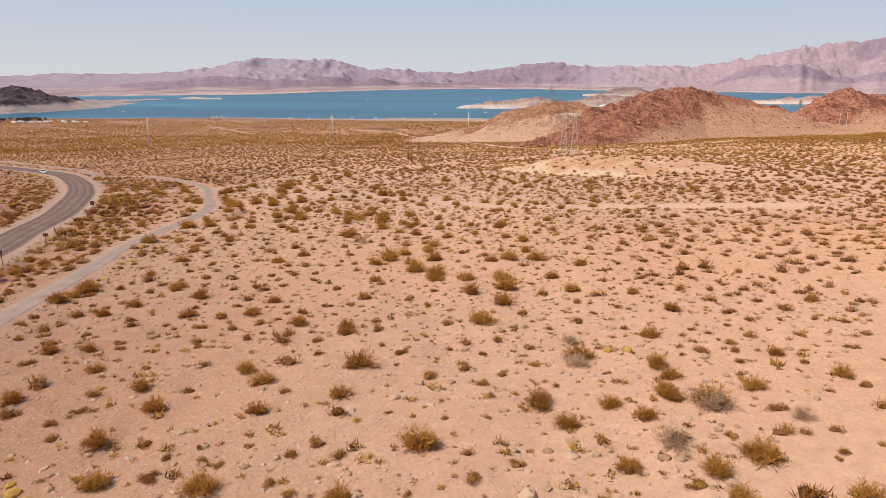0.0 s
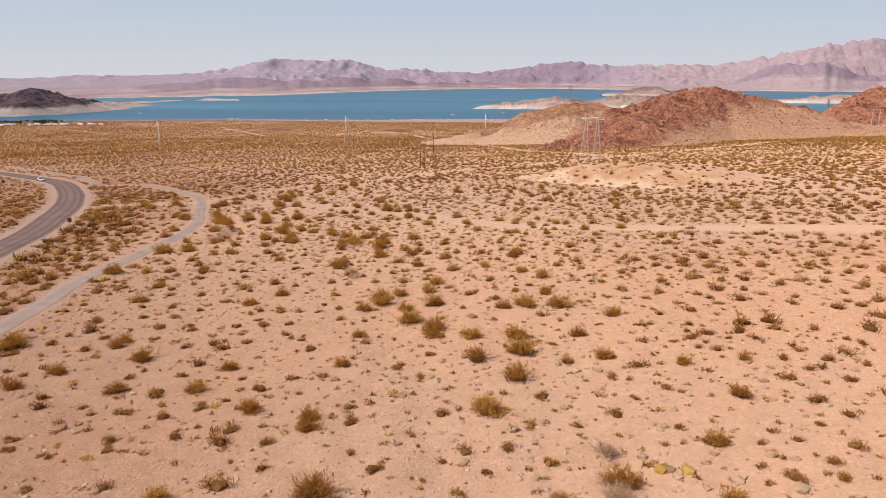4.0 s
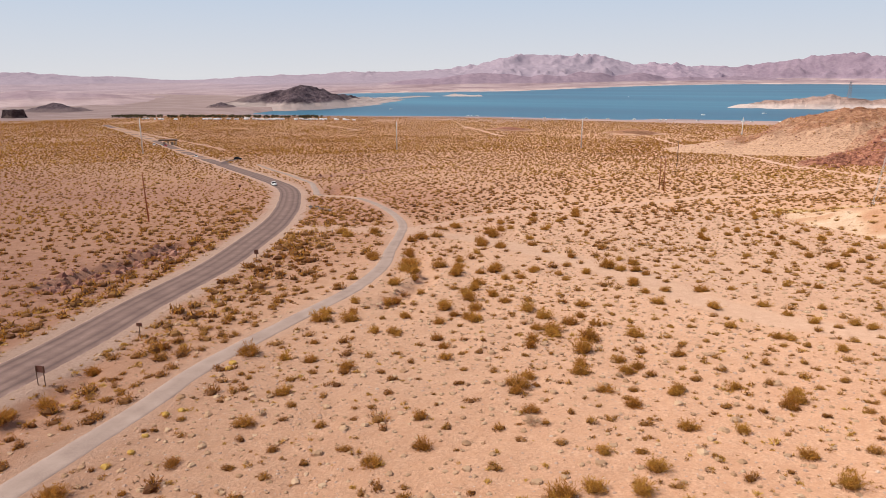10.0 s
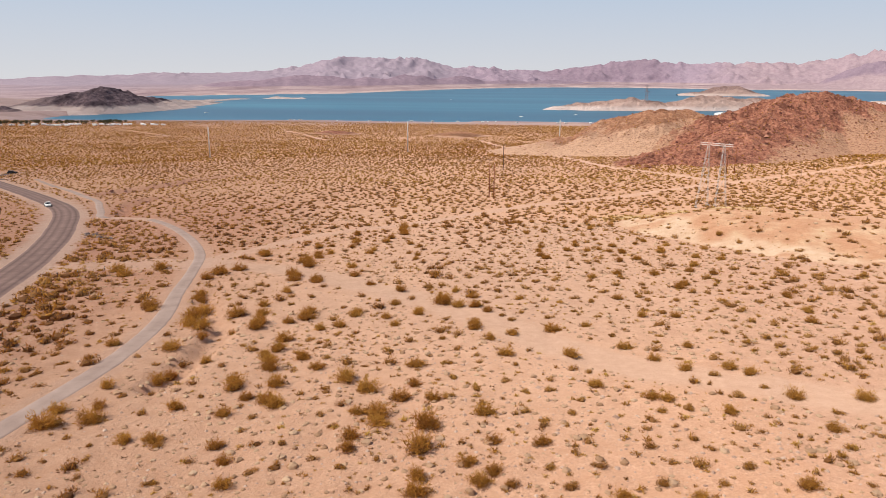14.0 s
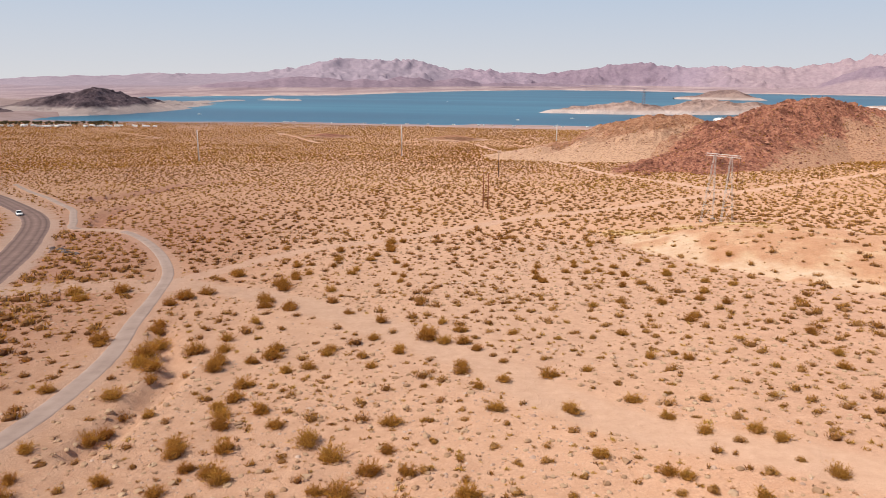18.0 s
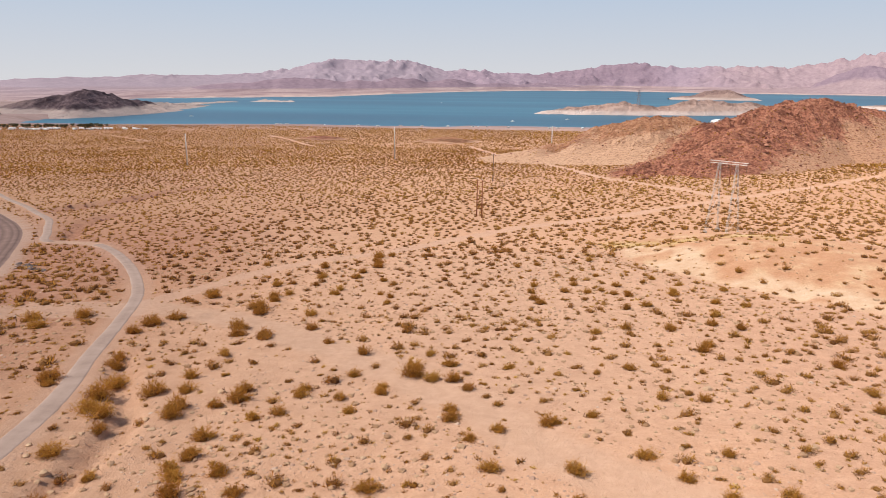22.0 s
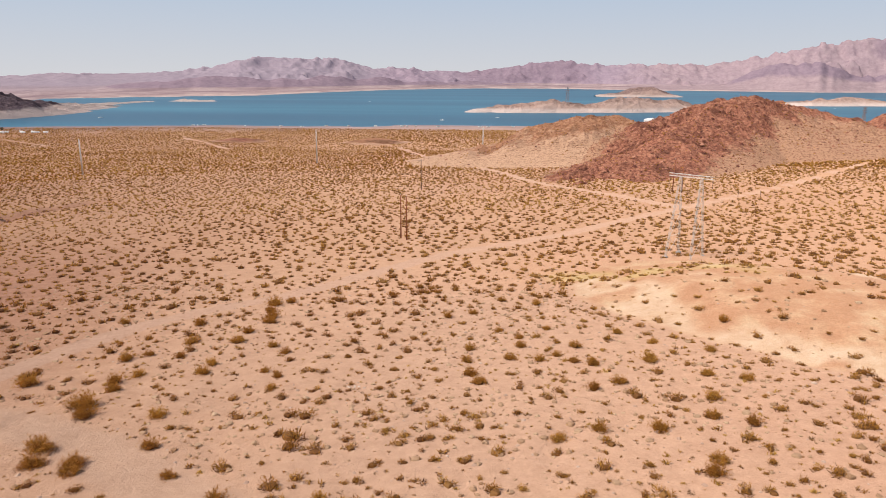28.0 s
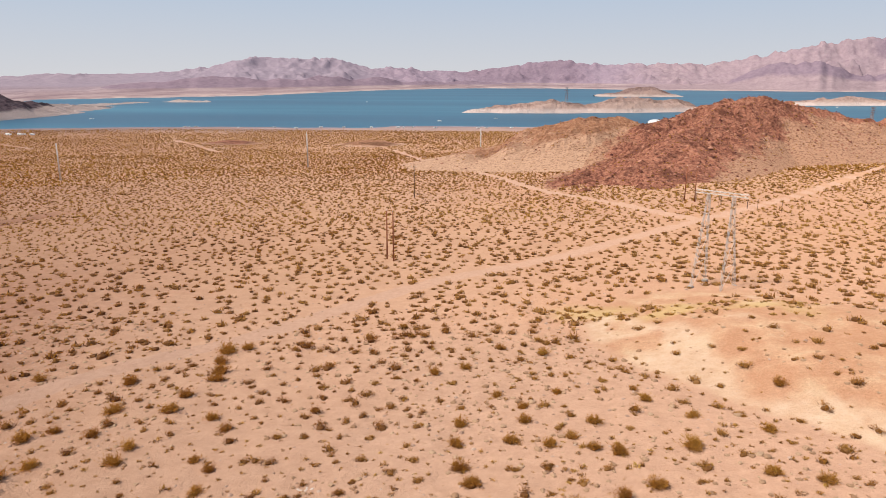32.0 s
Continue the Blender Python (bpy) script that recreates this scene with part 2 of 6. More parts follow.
def rock_hill(name, dark, mid, light, sandy, band=None, scale=1.0):
    """Desert hill: dark varnished rock on the steep parts, pale scree lower down."""
    m = Nodes(name, 0.95, 0.1)
    m.bsdf.inputs["Diffuse Roughness"].default_value = 1.0
    v = m.noise(0.05 * scale, 6, 0.7)
    f = m.noise(0.32 * scale, 6, 0.75)
    rock = m.ramp(f, (0.28, dark), (0.5, mid), (0.75, light))
    c = m.mix(m.ramp(m.math("ADD", m.attr("rock"), m.math("MULTIPLY", m.math("SUBTRACT", v, 0.5), 1.9)), (0.40, 0.0), (0.68, 1.0)), sandy, rock)
    spots = m.ramp(m.noise(0.6 * scale, 5, 0.75), (0.50, 0.0), (0.62, 0.72))
    if band:
        spots = m.math("MULTIPLY", spots, m.math("ADD", m.math("MULTIPLY", m.attr("rock"), 0.75), 0.25))
    c = m.mix(spots, c, dark)
    patch = m.math("MULTIPLY", m.ramp(m.noise(0.036 * scale, 6, 0.72), (0.50, 0.0), (0.57, 0.85)), m.attr("rock"))
    c = m.mix(patch, c, m.ramp(f, (0.3, tuple(v * 0.7 for v in dark)), (0.7, tuple(v * 0.62 for v in mid))))
    if band:
        c = m.mix(m.attr("band"), c, m.ramp(m.noise(0.08 * scale, 5, 0.65), (0.3, tuple(b * 0.82 for b in band)), (0.7, band)))
    b = m.bump(m.noise(0.16 * scale, 7, 0.75), 0.6, 3.5 / scale)
    m.bump(m.noise(0.9 * scale, 4, 0.7), 0.6, 0.8 / scale, b)
    return m.color(c)


def water():
    m = Nodes("lake_water", 0.35, 0.14)
    far = m.stretch(m.pos(), (0.13, 1.0, 1.0))
    # the palest stop paints highlight streaks into the water's colour
    c = m.ramp(m.noise(0.0042, 5, 0.62, far), (0.33, (0.011, 0.088, 0.162)), (0.52, (0.015, 0.122, 0.206)), (0.66, (0.030, 0.166, 0.250)), (0.76, (0.09, 0.26, 0.35)))
    m.bump(m.noise(0.35, 4, 0.6, far), 0.25, 0.3)
    return m.color(c)


def shrub(name, lo, mid, hi, thin=0.0):
    """Plants and stones: the tone varies by piece, by plant and by object; thin: how much light comes through."""
    m = Nodes(name, 0.8, 0.15)
    h = m.math("ADD", m.math("MULTIPLY", m.island(), 0.42), m.math("MULTIPLY", m.attr("hue"), 0.48))
    h = m.math("ADD", h, m.math("MULTIPLY", m.each(), 0.10))
    c = m.ramp(h, (0.12, lo), (0.5, mid), (0.88, hi))
    m.color(c)
    if thin:
        t = m.node("ShaderNodeBsdfTranslucent")
        m.l.new(c, t.inputs["Color"])
        x = m.node("ShaderNodeMixShader")
        x.inputs["Fac"].default_value = thin
        m.l.new(m.bsdf.outputs[0], x.inputs[1])
        m.l.new(t.outputs[0], x.inputs[2])
        m.l.new(x.outputs[0], m.n["Material Output"].inputs["Surface"])
    return m.mat


FLOOR = desert_floor()
ASPHALT = asphalt("highway_asphalt", (0.140, 0.083, 0.070), (0.250, 0.158, 0.132), 0.75)
DARKTAR = asphalt("dark_asphalt", (0.10, 0.060, 0.052), (0.15, 0.095, 0.085), 0.3)
PATHTAR = asphalt("old_path_asphalt", (0.28, 0.194, 0.160), (0.40, 0.290, 0.242), 0.22)
HILL = rock_hill("red_brown_rock", (0.105, 0.031, 0.026), (0.43, 0.18, 0.114), (0.62, 0.34, 0.222), (0.51, 0.290, 0.182))
HILL_PALE = rock_hill("pale_rock", (0.22, 0.092, 0.052), (0.45, 0.225, 0.130), (0.60, 0.355, 0.225), (0.62, 0.39, 0.26))
DARKHILL = rock_hill("dark_volcanic_rock", (0.070, 0.046, 0.058), (0.18, 0.122, 0.132), (0.32, 0.228, 0.23), (0.285, 0.198, 0.190), band=(0.64, 0.50, 0.455), scale=0.3)
ISLE = rock_hill("island_rock", (0.28, 0.172, 0.142), (0.46, 0.31, 0.262), (0.58, 0.42, 0.365), (0.53, 0.375, 0.32), band=(0.72, 0.58, 0.53), scale=0.3)
ISLE_DARK = rock_hill("brown_island_rock", (0.20, 0.125, 0.115), (0.33, 0.215, 0.19), (0.43, 0.295, 0.26), (0.42, 0.29, 0.25), band=(0.62, 0.48, 0.43), scale=0.3)
OUTCROP = rock_hill("dark_outcrop", (0.03, 0.018, 0.02), (0.085, 0.055, 0.055), (0.15, 0.10, 0.095), (0.20, 0.14, 0.12), scale=0.6)
LAKE = water()
LEAF = shrub("creosote_leaf", (0.33, 0.122, 0.026), (0.48, 0.222, 0.041), (0.61, 0.345, 0.073), 0.38)
FARLEAF = shrub("far_creosote_leaf", (0.32, 0.130, 0.030), (0.47, 0.232, 0.046), (0.60, 0.360, 0.080), 0.35)
# dark brown of the stems, also used as painted shade inside the bushes
STEM_AND_SHADE = shrub("creosote_stem_and_shade", (0.10, 0.038, 0.014), (0.18, 0.078, 0.026), (0.28, 0.140, 0.048))
DEAD = shrub("dead_tuft", (0.20, 0.105, 0.055), (0.32, 0.185, 0.10), (0.44, 0.27, 0.16))
DRY = shrub("dry_tuft", (0.36, 0.205, 0.115), (0.48, 0.305, 0.19), (0.60, 0.41, 0.27), 0.12)
GREYTWIG = shrub("grey_dead_twig", (0.34, 0.20, 0.115), (0.50, 0.33, 0.21), (0.64, 0.46, 0.31), 0.3)
GOLD = shrub("yellow_tuft", (0.40, 0.205, 0.048), (0.54, 0.31, 0.075), (0.66, 0.43, 0.13), 0.25)
STONE = shrub("desert_stone", (0.34, 0.208, 0.148), (0.46, 0.300, 0.222), (0.57, 0.405, 0.315))
STEEL = plain("galvanised_steel", (0.66, 0.61, 0.57), 0.55, 0.0)
POLEWHITE = plain("pale_steel_pole", (0.56, 0.50, 0.46), 0.5, 0.0)
RUSTWOOD = plain("red_brown_pole_wood", (0.30, 0.105, 0.050), 0.85)
DARKWOOD = plain("weathered_pole_wood", (0.13, 0.075, 0.05), 0.85)
WHITE = plain("white_paint", (0.78, 0.77, 0.75), 0.35)
BLACKPAINT = plain("black_car_paint", (0.012, 0.013, 0.016), 0.25, 0.0, 0.1, 3.0, 0.5)
SILVER = plain("silver_car_paint", (0.55, 0.56, 0.57), 0.3, 0.3)
GLASS = plain("tinted_glass", (0.015, 0.02, 0.025), 0.08, 0.0, 0.05, 3.0, 0.5)
RUBBER = plain("tyre_rubber", (0.02, 0.02, 0.02), 0.85)
RIM = plain("wheel_rim", (0.4, 0.4, 0.41), 0.35, 0.7)
LAMPRED = plain("red_lens", (0.35, 0.015, 0.01), 0.3)
LAMPCLEAR = plain("clear_lens", (0.7, 0.7, 0.68), 0.15)
WALLTAN = plain("tan_wall", (0.42, 0.32, 0.25), 0.9)


# ---- mesh helpers ----
def mesh(name, verts, faces, mats, attrs=None, smooth=False, slots=None):
    """A mesh from arrays: faces all of one size; attrs: name to one float a vertex; slots: one material index a face."""
    me = bpy.data.meshes.new(name)
    verts, faces = np.asarray(verts, np.float32), np.asarray(faces, np.int32)
    k = faces.shape[1]
    me.vertices.add(len(verts))
    me.vertices.foreach_set("co", verts.ravel())
    me.loops.add(faces.size)
    me.loops.foreach_set("vertex_index", faces.ravel())
    me.polygons.add(len(faces))
    me.polygons.foreach_set("loop_start", np.arange(0, faces.size, k, dtype=np.int32))
    if slots is not None:
        me.polygons.foreach_set("material_index", np.asarray(slots, np.int32))
    me.polygons.foreach_set("use_smooth", np.full(len(faces), smooth))
    for m in mats if isinstance(mats, (list, tuple)) else [mats]:
        me.materials.append(m)
    for key, values in (attrs or {}).items():
        me.attributes.new(key, "FLOAT", "POINT").data.foreach_set("value", np.asarray(values, np.float32))
    me.update(calc_edges=True)
    return me


def part(name, bm, material, parent, label="", smooth=False):
    """Links a bmesh as one mesh object under a thing or a part."""
    me = bpy.data.meshes.new(name)
    bm.to_mesh(me)
    bm.free()
    me.materials.append(material)
    me.polygons.foreach_set("use_smooth", np.full(len(me.polygons), smooth))
    ob = new(name, me)
    if parent is not None:
        ob.parent = parent
    if label:
        ob["label"] = label
    return ob


def box(sx, sy, sz, at=(0, 0, 0), bevel=0.0, bm=None):
    bm = bm or bmesh.new()
    r = bmesh.ops.create_cube(bm, size=1, matrix=Matrix.Translation(at) @ Matrix.Diagonal((sx, sy, sz, 1)))
    if bevel:
        es = list({e for v in r["verts"] for e in v.link_edges})
        bmesh.ops.bevel(bm, geom=es, offset=bevel, segments=2, affect="EDGES")
    return bm


def tube(a, b, r1, r2=None, seg=8, bm=None):
    bm = bm or bmesh.new()
    a, b = Vector(a), Vector(b)
    d = b - a
    m = Matrix.Translation((a + b) / 2) @ d.to_track_quat("Z", "Y").to_matrix().to_4x4()
    bmesh.ops.create_cone(bm, cap_ends=True, segments=seg, radius1=r1, radius2=r1 if r2 is None else r2, depth=d.length, matrix=m)
    return bm


# ---- noise on arrays ----
_tab = np.random.RandomState(5).rand(256, 256)


def vnoise(x, y, k=0):
    x, y = x + 17.3 * k, y + 41.7 * k
    i, j = np.floor(x).astype(int), np.floor(y).astype(int)
    u, v = x - i, y - j
    u, v = u * u * (3 - 2 * u), v * v * (3 - 2 * v)
    t = lambda p, q: _tab[p & 255, q & 255]
    return (t(i, j) * (1 - u) + t(i + 1, j) * u) * (1 - v) + (t(i, j + 1) * (1 - u) + t(i + 1, j + 1) * u) * v


def fbm(x, y, n=4, k=0, gain=0.5):
    out, a, tot = 0, 1.0, 0
    for o in range(n):
        out, tot = out + a * (vnoise(x, y, k + o) - 0.5), tot + a
        x, y, a = x * 2.03, y * 2.03, a * gain
    return out / tot * 2


def ridged(x, y, n=5, k=0, gain=0.55):
    out, a, tot = 0, 1.0, 0
    for o in range(n):
        out, tot = out + a * (1 - np.abs(2 * vnoise(x, y, k + o) - 1)), tot + a
        x, y, a = x * 2.07, y * 2.07, a * gain
    return out / tot


def smooth(lo, hi, v):
    s = np.clip((v - lo) / (hi - lo), 0, 1)
    return s * s * (3 - 2 * s)


def spline(points, step=2.0):
    """A smooth line through plan points."""
    p = np.array(points, float)
    p = np.vstack([2 * p[0] - p[1], p, 2 * p[-1] - p[-2]])
    out = []
    for a, b, c, d in zip(p[:-3], p[1:-2], p[2:-1], p[3:]):
        n = max(2, int(np.linalg.norm(c - b) / step))
        t = np.linspace(0, 1, n, endpoint=False)[:, None]
        out.append(0.5 * (2 * b + (c - a) * t + (2 * a - 5 * b + 4 * c - d) * t**2 + (3 * b - a - 3 * c + d) * t**3))
    return np.vstack([*out, p[-2:-1]])


def off_line(x, y, line, reach):
    """Distance from points to a line, and how far along it, as arrays; reach where farther off."""
    dist, along = np.full(x.shape, float(reach)), np.zeros(x.shape)
    run = 0.0
    for a, b in zip(line[:-1], line[1:]):
        lo, hi = np.minimum(a, b) - reach, np.maximum(a, b) + reach
        near = np.nonzero((x > lo[0]) & (x < hi[0]) & (y > lo[1]) & (y < hi[1]))
        size = np.linalg.norm(b - a)
        if len(near[0]):
            px, py = x[near] - a[0], y[near] - a[1]
            d = (b - a) / size
            s = np.clip(px * d[0] + py * d[1], 0, size)
            q = np.hypot(px - s * d[0], py - s * d[1])
            old = dist[near]
            dist[near] = np.minimum(old, q)
            along[near] = np.where(q < old, run + s, along[near])
        run += size
    return dist, along


# ---- plan of the ground ----
LAKE_Z = -40.0
HIGHWAY = spline([(-88, -260), (-74, -120), (-67, -20), (-66, 20), (-66, 45), (-68, 75), (-74, 100), (-81, 120), (-89, 145), (-99, 168), (-113, 197), (-134, 232), (-164, 273), (-205, 311), (-257, 354), (-331, 414), (-420, 484), (-529, 569), (-663, 662), (-808, 757)], 3)
LANE_POINTS = [(18, -210), (4, -110), (-14, -30), (-30, 22), (-40, 45), (-46, 60), (-49, 78), (-51, 91), (-53.5, 103), (-54.5, 121), (-55.5, 139), (-59, 155), (-65, 170), (-71, 186), (-78, 202), (-90, 220), (-104, 237), (-114, 247), (-120, 252)]
FAR_LANE_POINTS = [(-136, 255), (-141, 259), (-147, 268), (-156, 280), (-168, 296), (-186, 313), (-205, 331), (-232, 354), (-263, 383)]
LANE = spline(LANE_POINTS + FAR_LANE_POINTS, 2)
TRACK = spline([(-73, 194), (-69, 207), (-61, 225), (-50, 237), (-38, 249), (-16, 278), (17, 306), (62, 354), (118, 415), (180, 492), (245, 574)], 3)
WASH = spline([(-73, 194), (-58, 190), (-44, 183), (-27, 171), (-14, 160), (-4, 149), (6, 142), (16, 138), (34, 131), (60, 126)], 3)
SPUR = spline([(-104, 184), (-92, 190), (-82, 191), (-73, 192)], 2)
WASHOUT = spline([(-116, 249), (-124, 253.5), (-131, 254.5), (-138, 256)], 2)
SHORE_TRACK = spline([(-343, 922), (-300, 872), (-248, 800)], 4)
CAMP_TRACK = spline([(-535, 885), (-490, 850), (-446, 821)], 4)
SIDE_TRACK = spline([(-686, 684), (-560, 612), (-434, 535), (-380, 492)], 4)
MID_TRACK = spline([(-282, 849), (-270, 838), (-255, 822)], 4)
FARTRACK = spline([(-82, 830), (-40, 690), (3, 563), (25, 472), (48, 410), (66, 358)], 4)
GULLY = spline([(7, 262), (10, 254), (12, 245), (13.5, 236), (22, 223), (30, 211.5), (38, 203), (48, 194), (66, 182), (90, 172)], 2)
BANK = spline([(-186, 319), (-182, 326), (-180, 341), (-175.5, 349), (-176, 364), (-176.5, 382), (-174, 396), (-168, 412)], 3)
GULLET = spline([(-134, 259), (-137.5, 266), (-143, 276), (-148, 287), (-151, 297), (-151, 308)], 2)
PULL_OUT = spline([(-282, 377), (-290, 385), (-297, 394), (-301.5, 404), (-307, 417), (-311, 424)], 2)
CUT = spline([(-103, 118), (-105, 128), (-107, 138), (-109, 148), (-112, 160)], 2)
RILL = spline([(-46, 132), (-46.5, 139), (-47, 145), (-48.5, 151), (-51, 156), (-55, 161), (-59.5, 167)], 1.5)
DITCH = spline([(-54, 62), (-56, 71), (-57.5, 76), (-59, 81), (-61, 86), (-62.5, 91), (-65.5, 97)], 1.5)


def base(x, y):
    a, b = np.clip(x / 100, -6, 4), np.clip(y / 100, -1, 10.8)
    return 7.795 - 3.929 * b - 0.643 * b * b + 0.055 * b**3 + 5.043 * a - 0.469 * a * b + 0.158 * a * a


def shore(x):
    return np.interp(x, [-3000, -860, -800, -640, -450, -100, 100, 300, 700, 1200], [3000, 1500, 1060, 1075, 1130, 1175, 1190, 1200, 1300, 1300])


def mound(x, y):
    """The low clay mound beside the gully: height and how far inside."""
    u, v = (x - 47) * 0.86 + (y - 230) * -0.5, (x - 47) * 0.5 + (y - 230) * 0.86
    d = np.hypot(u / 43, v / 30) + 0.09 * fbm(x * 0.06, y * 0.06, 3, 9)
    bank = (x - np.interp(-y, -GULLY[:, 1], GULLY[:, 0])) * 0.65      # how far beyond the gully's edge
    return smooth(1.0, 0.25, d) * smooth(-1.0, 9.0, bank), smooth(1.08, 0.92, d) * smooth(-0.6, 1.4, bank + 0.8 * fbm(x * 0.3, y * 0.3, 2, 27))


def ground_z(x, y, detail=True):
    z = base(x, y)
    near = smooth(700, 250, np.hypot(x, y - 100))
    if detail:
        z = z + near * (0.55 * fbm(x * 0.035, y * 0.035, 3, 1) + 0.24 * fbm(x * 0.3, y * 0.3, 3, 4) + 0.13 * fbm(x * 0.8, y * 0.8, 2, 52) - 0.30 * ridged(x * 0.10 + 0.6 * fbm(x * 0.05, y * 0.05, 2, 40), y * 0.022, 2, 41) ** 7) + (1 - near) * 1.2 * fbm(x * 0.012, y * 0.012, 3, 2)
    h, _ = mound(x, y)
    z = z + 1.7 * np.exp(-((x - 41) ** 2 + (y - 264) ** 2) / 450)
    z = z + 3.4 * h + 1.7 * smooth(0, 0.5, h) * (ridged(x * 0.09, y * 0.05, 4, 6) - 0.6) + 0.55 * smooth(0.05, 0.35, h) * (ridged(x * 0.21 + y * 0.1, y * 0.16 - x * 0.1, 3, 26) - 0.6)
    d, s = off_line(x, y, GULLY, 14)
    z = z - 0.4 * smooth(4.5, 0.8, d + 1.5 * fbm(x * 0.15, y * 0.15, 3, 45))
    d, s = off_line(x, y, CUT, 10)
    z = z - 1.2 * smooth(3.8, 2.0, d + 2.6 * fbm(x * 0.2, y * 0.2, 3, 43)) * smooth(0, 8, s) + 0.9 * (ridged(x * 0.28, y * 0.28, 3, 54) - 0.6) * smooth(7, 3, d)
    d, s = off_line(x, y, BANK, 14)
    z = z - 2.6 * smooth(5.0, 2.6, d + 2.4 * fbm(x * 0.12, y * 0.12, 3, 49)) * smooth(0, 12, s)
    d, s = off_line(x, y, GULLET, 6)
    z = z - 1.9 * smooth(2.4, 1.0, d + 1.0 * fbm(x * 0.3, y * 0.3, 2, 53))
    for line in (RILL, DITCH):
        d, s = off_line(x, y, line, 6)
        z = z - 1.1 * smooth(2.3, 0.8, d + 0.9 * fbm(x * 0.4, y * 0.4, 2, 3))
    d, s = off_line(x, y, HIGHWAY, 14)
    flat = smooth(11, 5, d)
    z = z * (1 - flat) + (base(x, y) - 0.05 + 0.05 * fbm(x * 0.4, y * 0.4, 2, 46)) * flat
    d, s = off_line(x, y, PULL_OUT, 14)
    flat = smooth(11, 6, d)
    z = z * (1 - flat) + (base(x, y) - 0.05) * flat
    d, s = off_line(x, y, LANE, 8)
    flat = smooth(5.5, 2.6, d)
    z = z * (1 - flat) + (base(x, y) - 0.04 + 0.05 * fbm(x * 0.5, y * 0.5, 2, 48)) * flat
    sh = shore(x) - y + 12 * fbm(x * 0.02, y * 0.02, 3, 8)
    edge = LAKE_Z + np.clip(sh, -200, 60) * 0.05
    land = smooth(10, 140, sh)
    z = z * land + np.minimum(edge, np.maximum(z, LAKE_Z + 0.4)) * (1 - land)
    return np.where(sh < 0, np.minimum(z, edge), np.maximum(z, LAKE_Z + 0.02 + np.clip(sh, 0, 40) * 0.012))


def grid_lines(lo, a, b, hi, step, grow=1.07, top=120.0):
    mid = list(np.arange(a, b + step / 2, step))
    s, out = step, []
    p = b
    while p < hi:
        s = min(s * grow, top)
        p += s
        out.append(p)
    s, low, p = step, [], a
    while p > lo:
        s = min(s * grow, top)
        p -= s
        low.append(p)
    return np.array(low[::-1] + mid + out)


def sheet(xs, ys):
    nx, ny = len(xs), len(ys)
    gx, gy = np.meshgrid(xs, ys)
    i = np.arange(nx * ny).reshape(ny, nx)
    f = np.stack([i[:-1, :-1], i[:-1, 1:], i[1:, 1:], i[1:, :-1]], -1).reshape(-1, 4)
    return gx.ravel(), gy.ravel(), f


gx, gy, gf = sheet(grid_lines(-3600, -115, 70, 2600, 0.9), grid_lines(-400, 28, 275, 1700, 0.9))
gz = ground_z(gx, gy)
d_hw, _ = off_line(gx, gy, HIGHWAY, 14)
d_ln, _ = off_line(gx, gy, LANE, 8)
track = np.zeros(gx.shape)
for line, half in ((TRACK, 2.4), (SPUR, 4.6), (FARTRACK, 3.0), (WASHOUT, 1.7), (SHORE_TRACK, 4.0), (CAMP_TRACK, 5.0), (SIDE_TRACK, 3.0), (MID_TRACK, 4.0)):
    d, _ = off_line(gx, gy, line, 12)
    track = np.maximum(track, smooth(half + 1.6, half - 1.4, d))
d, s_w = off_line(gx, gy, WASH, 16)
wash = smooth(4.6, 2.2, d + 1.2 * fbm(gx * 0.15, gy * 0.15, 3, 47))
m_h, m_in = mound(gx, gy)
d_g, _ = off_line(gx, gy, GULLY, 14)
patch = fbm(gx * 0.11, gy * 0.11, 3, 21)
clay = m_in * smooth(0.0, 0.16, m_h + 0.14) * smooth(78, 50, gx + 0.4 * (gy - 220))
chalk = m_in * smooth(11, 4.0, d_g + 11 * patch) * smooth(0.0, 0.35, fbm(gx * 0.16, gy * 0.16, 3, 24) + 0.25)
sulfur = smooth(0.15, 0.5, patch + 0.35) * smooth(8, 2, np.abs((gy - 250) + 0.33 * (gx - 26) + 3 * patch)) * smooth(21, 13, np.abs(gx - 26))
d_c = np.minimum(np.minimum(off_line(gx, gy, CUT, 10)[0], off_line(gx, gy, BANK, 12)[0] * 0.8), off_line(gx, gy, GULLET, 8)[0] * 1.4)
d_po, _ = off_line(gx, gy, PULL_OUT, 14)
red = 0.95 * smooth(6.5, 2.5, d_c) + 0.35 * smooth(12, 28, gx) * smooth(95, 115, gy) * smooth(210, 190, gy) + (0.42 + 0.40 * smooth(-0.25, 0.35, fbm(gx * 0.02, gy * 0.02, 3, 30))) * smooth(-45, -105, gx) * smooth(950, 600, gy) * (1 - 0.72 * smooth(230, 340, gy)) + 0.18 * smooth(-80, -105, gx) * smooth(330, 250, gy) + 0.45 * smooth(-10, -34, gx) * smooth(90, 50, gy) + 0.35 * smooth(-34, -60, gx) * smooth(120, 90, gy) + 0.28 * smooth(-0.05, 0.4, fbm(gx * 0.008, gy * 0.008, 3, 33)) * smooth(260, 420, gy)
stony = smooth(140, 172, gy) * smooth(256, 230, gy) * smooth(-60, -25, gx) * (0.35 + 0.65 * smooth(-30, -5, gx)) + smooth(8, 26, gx) * smooth(105, 125, gy) * smooth(185, 165, gy) + 0.7 * smooth(-22, -4, gx) * smooth(80, 62, gy) + 0.3 * smooth(-0.1, 0.35, fbm(gx * 0.025, gy * 0.025, 3, 34)) * smooth(-60, -30, gx)
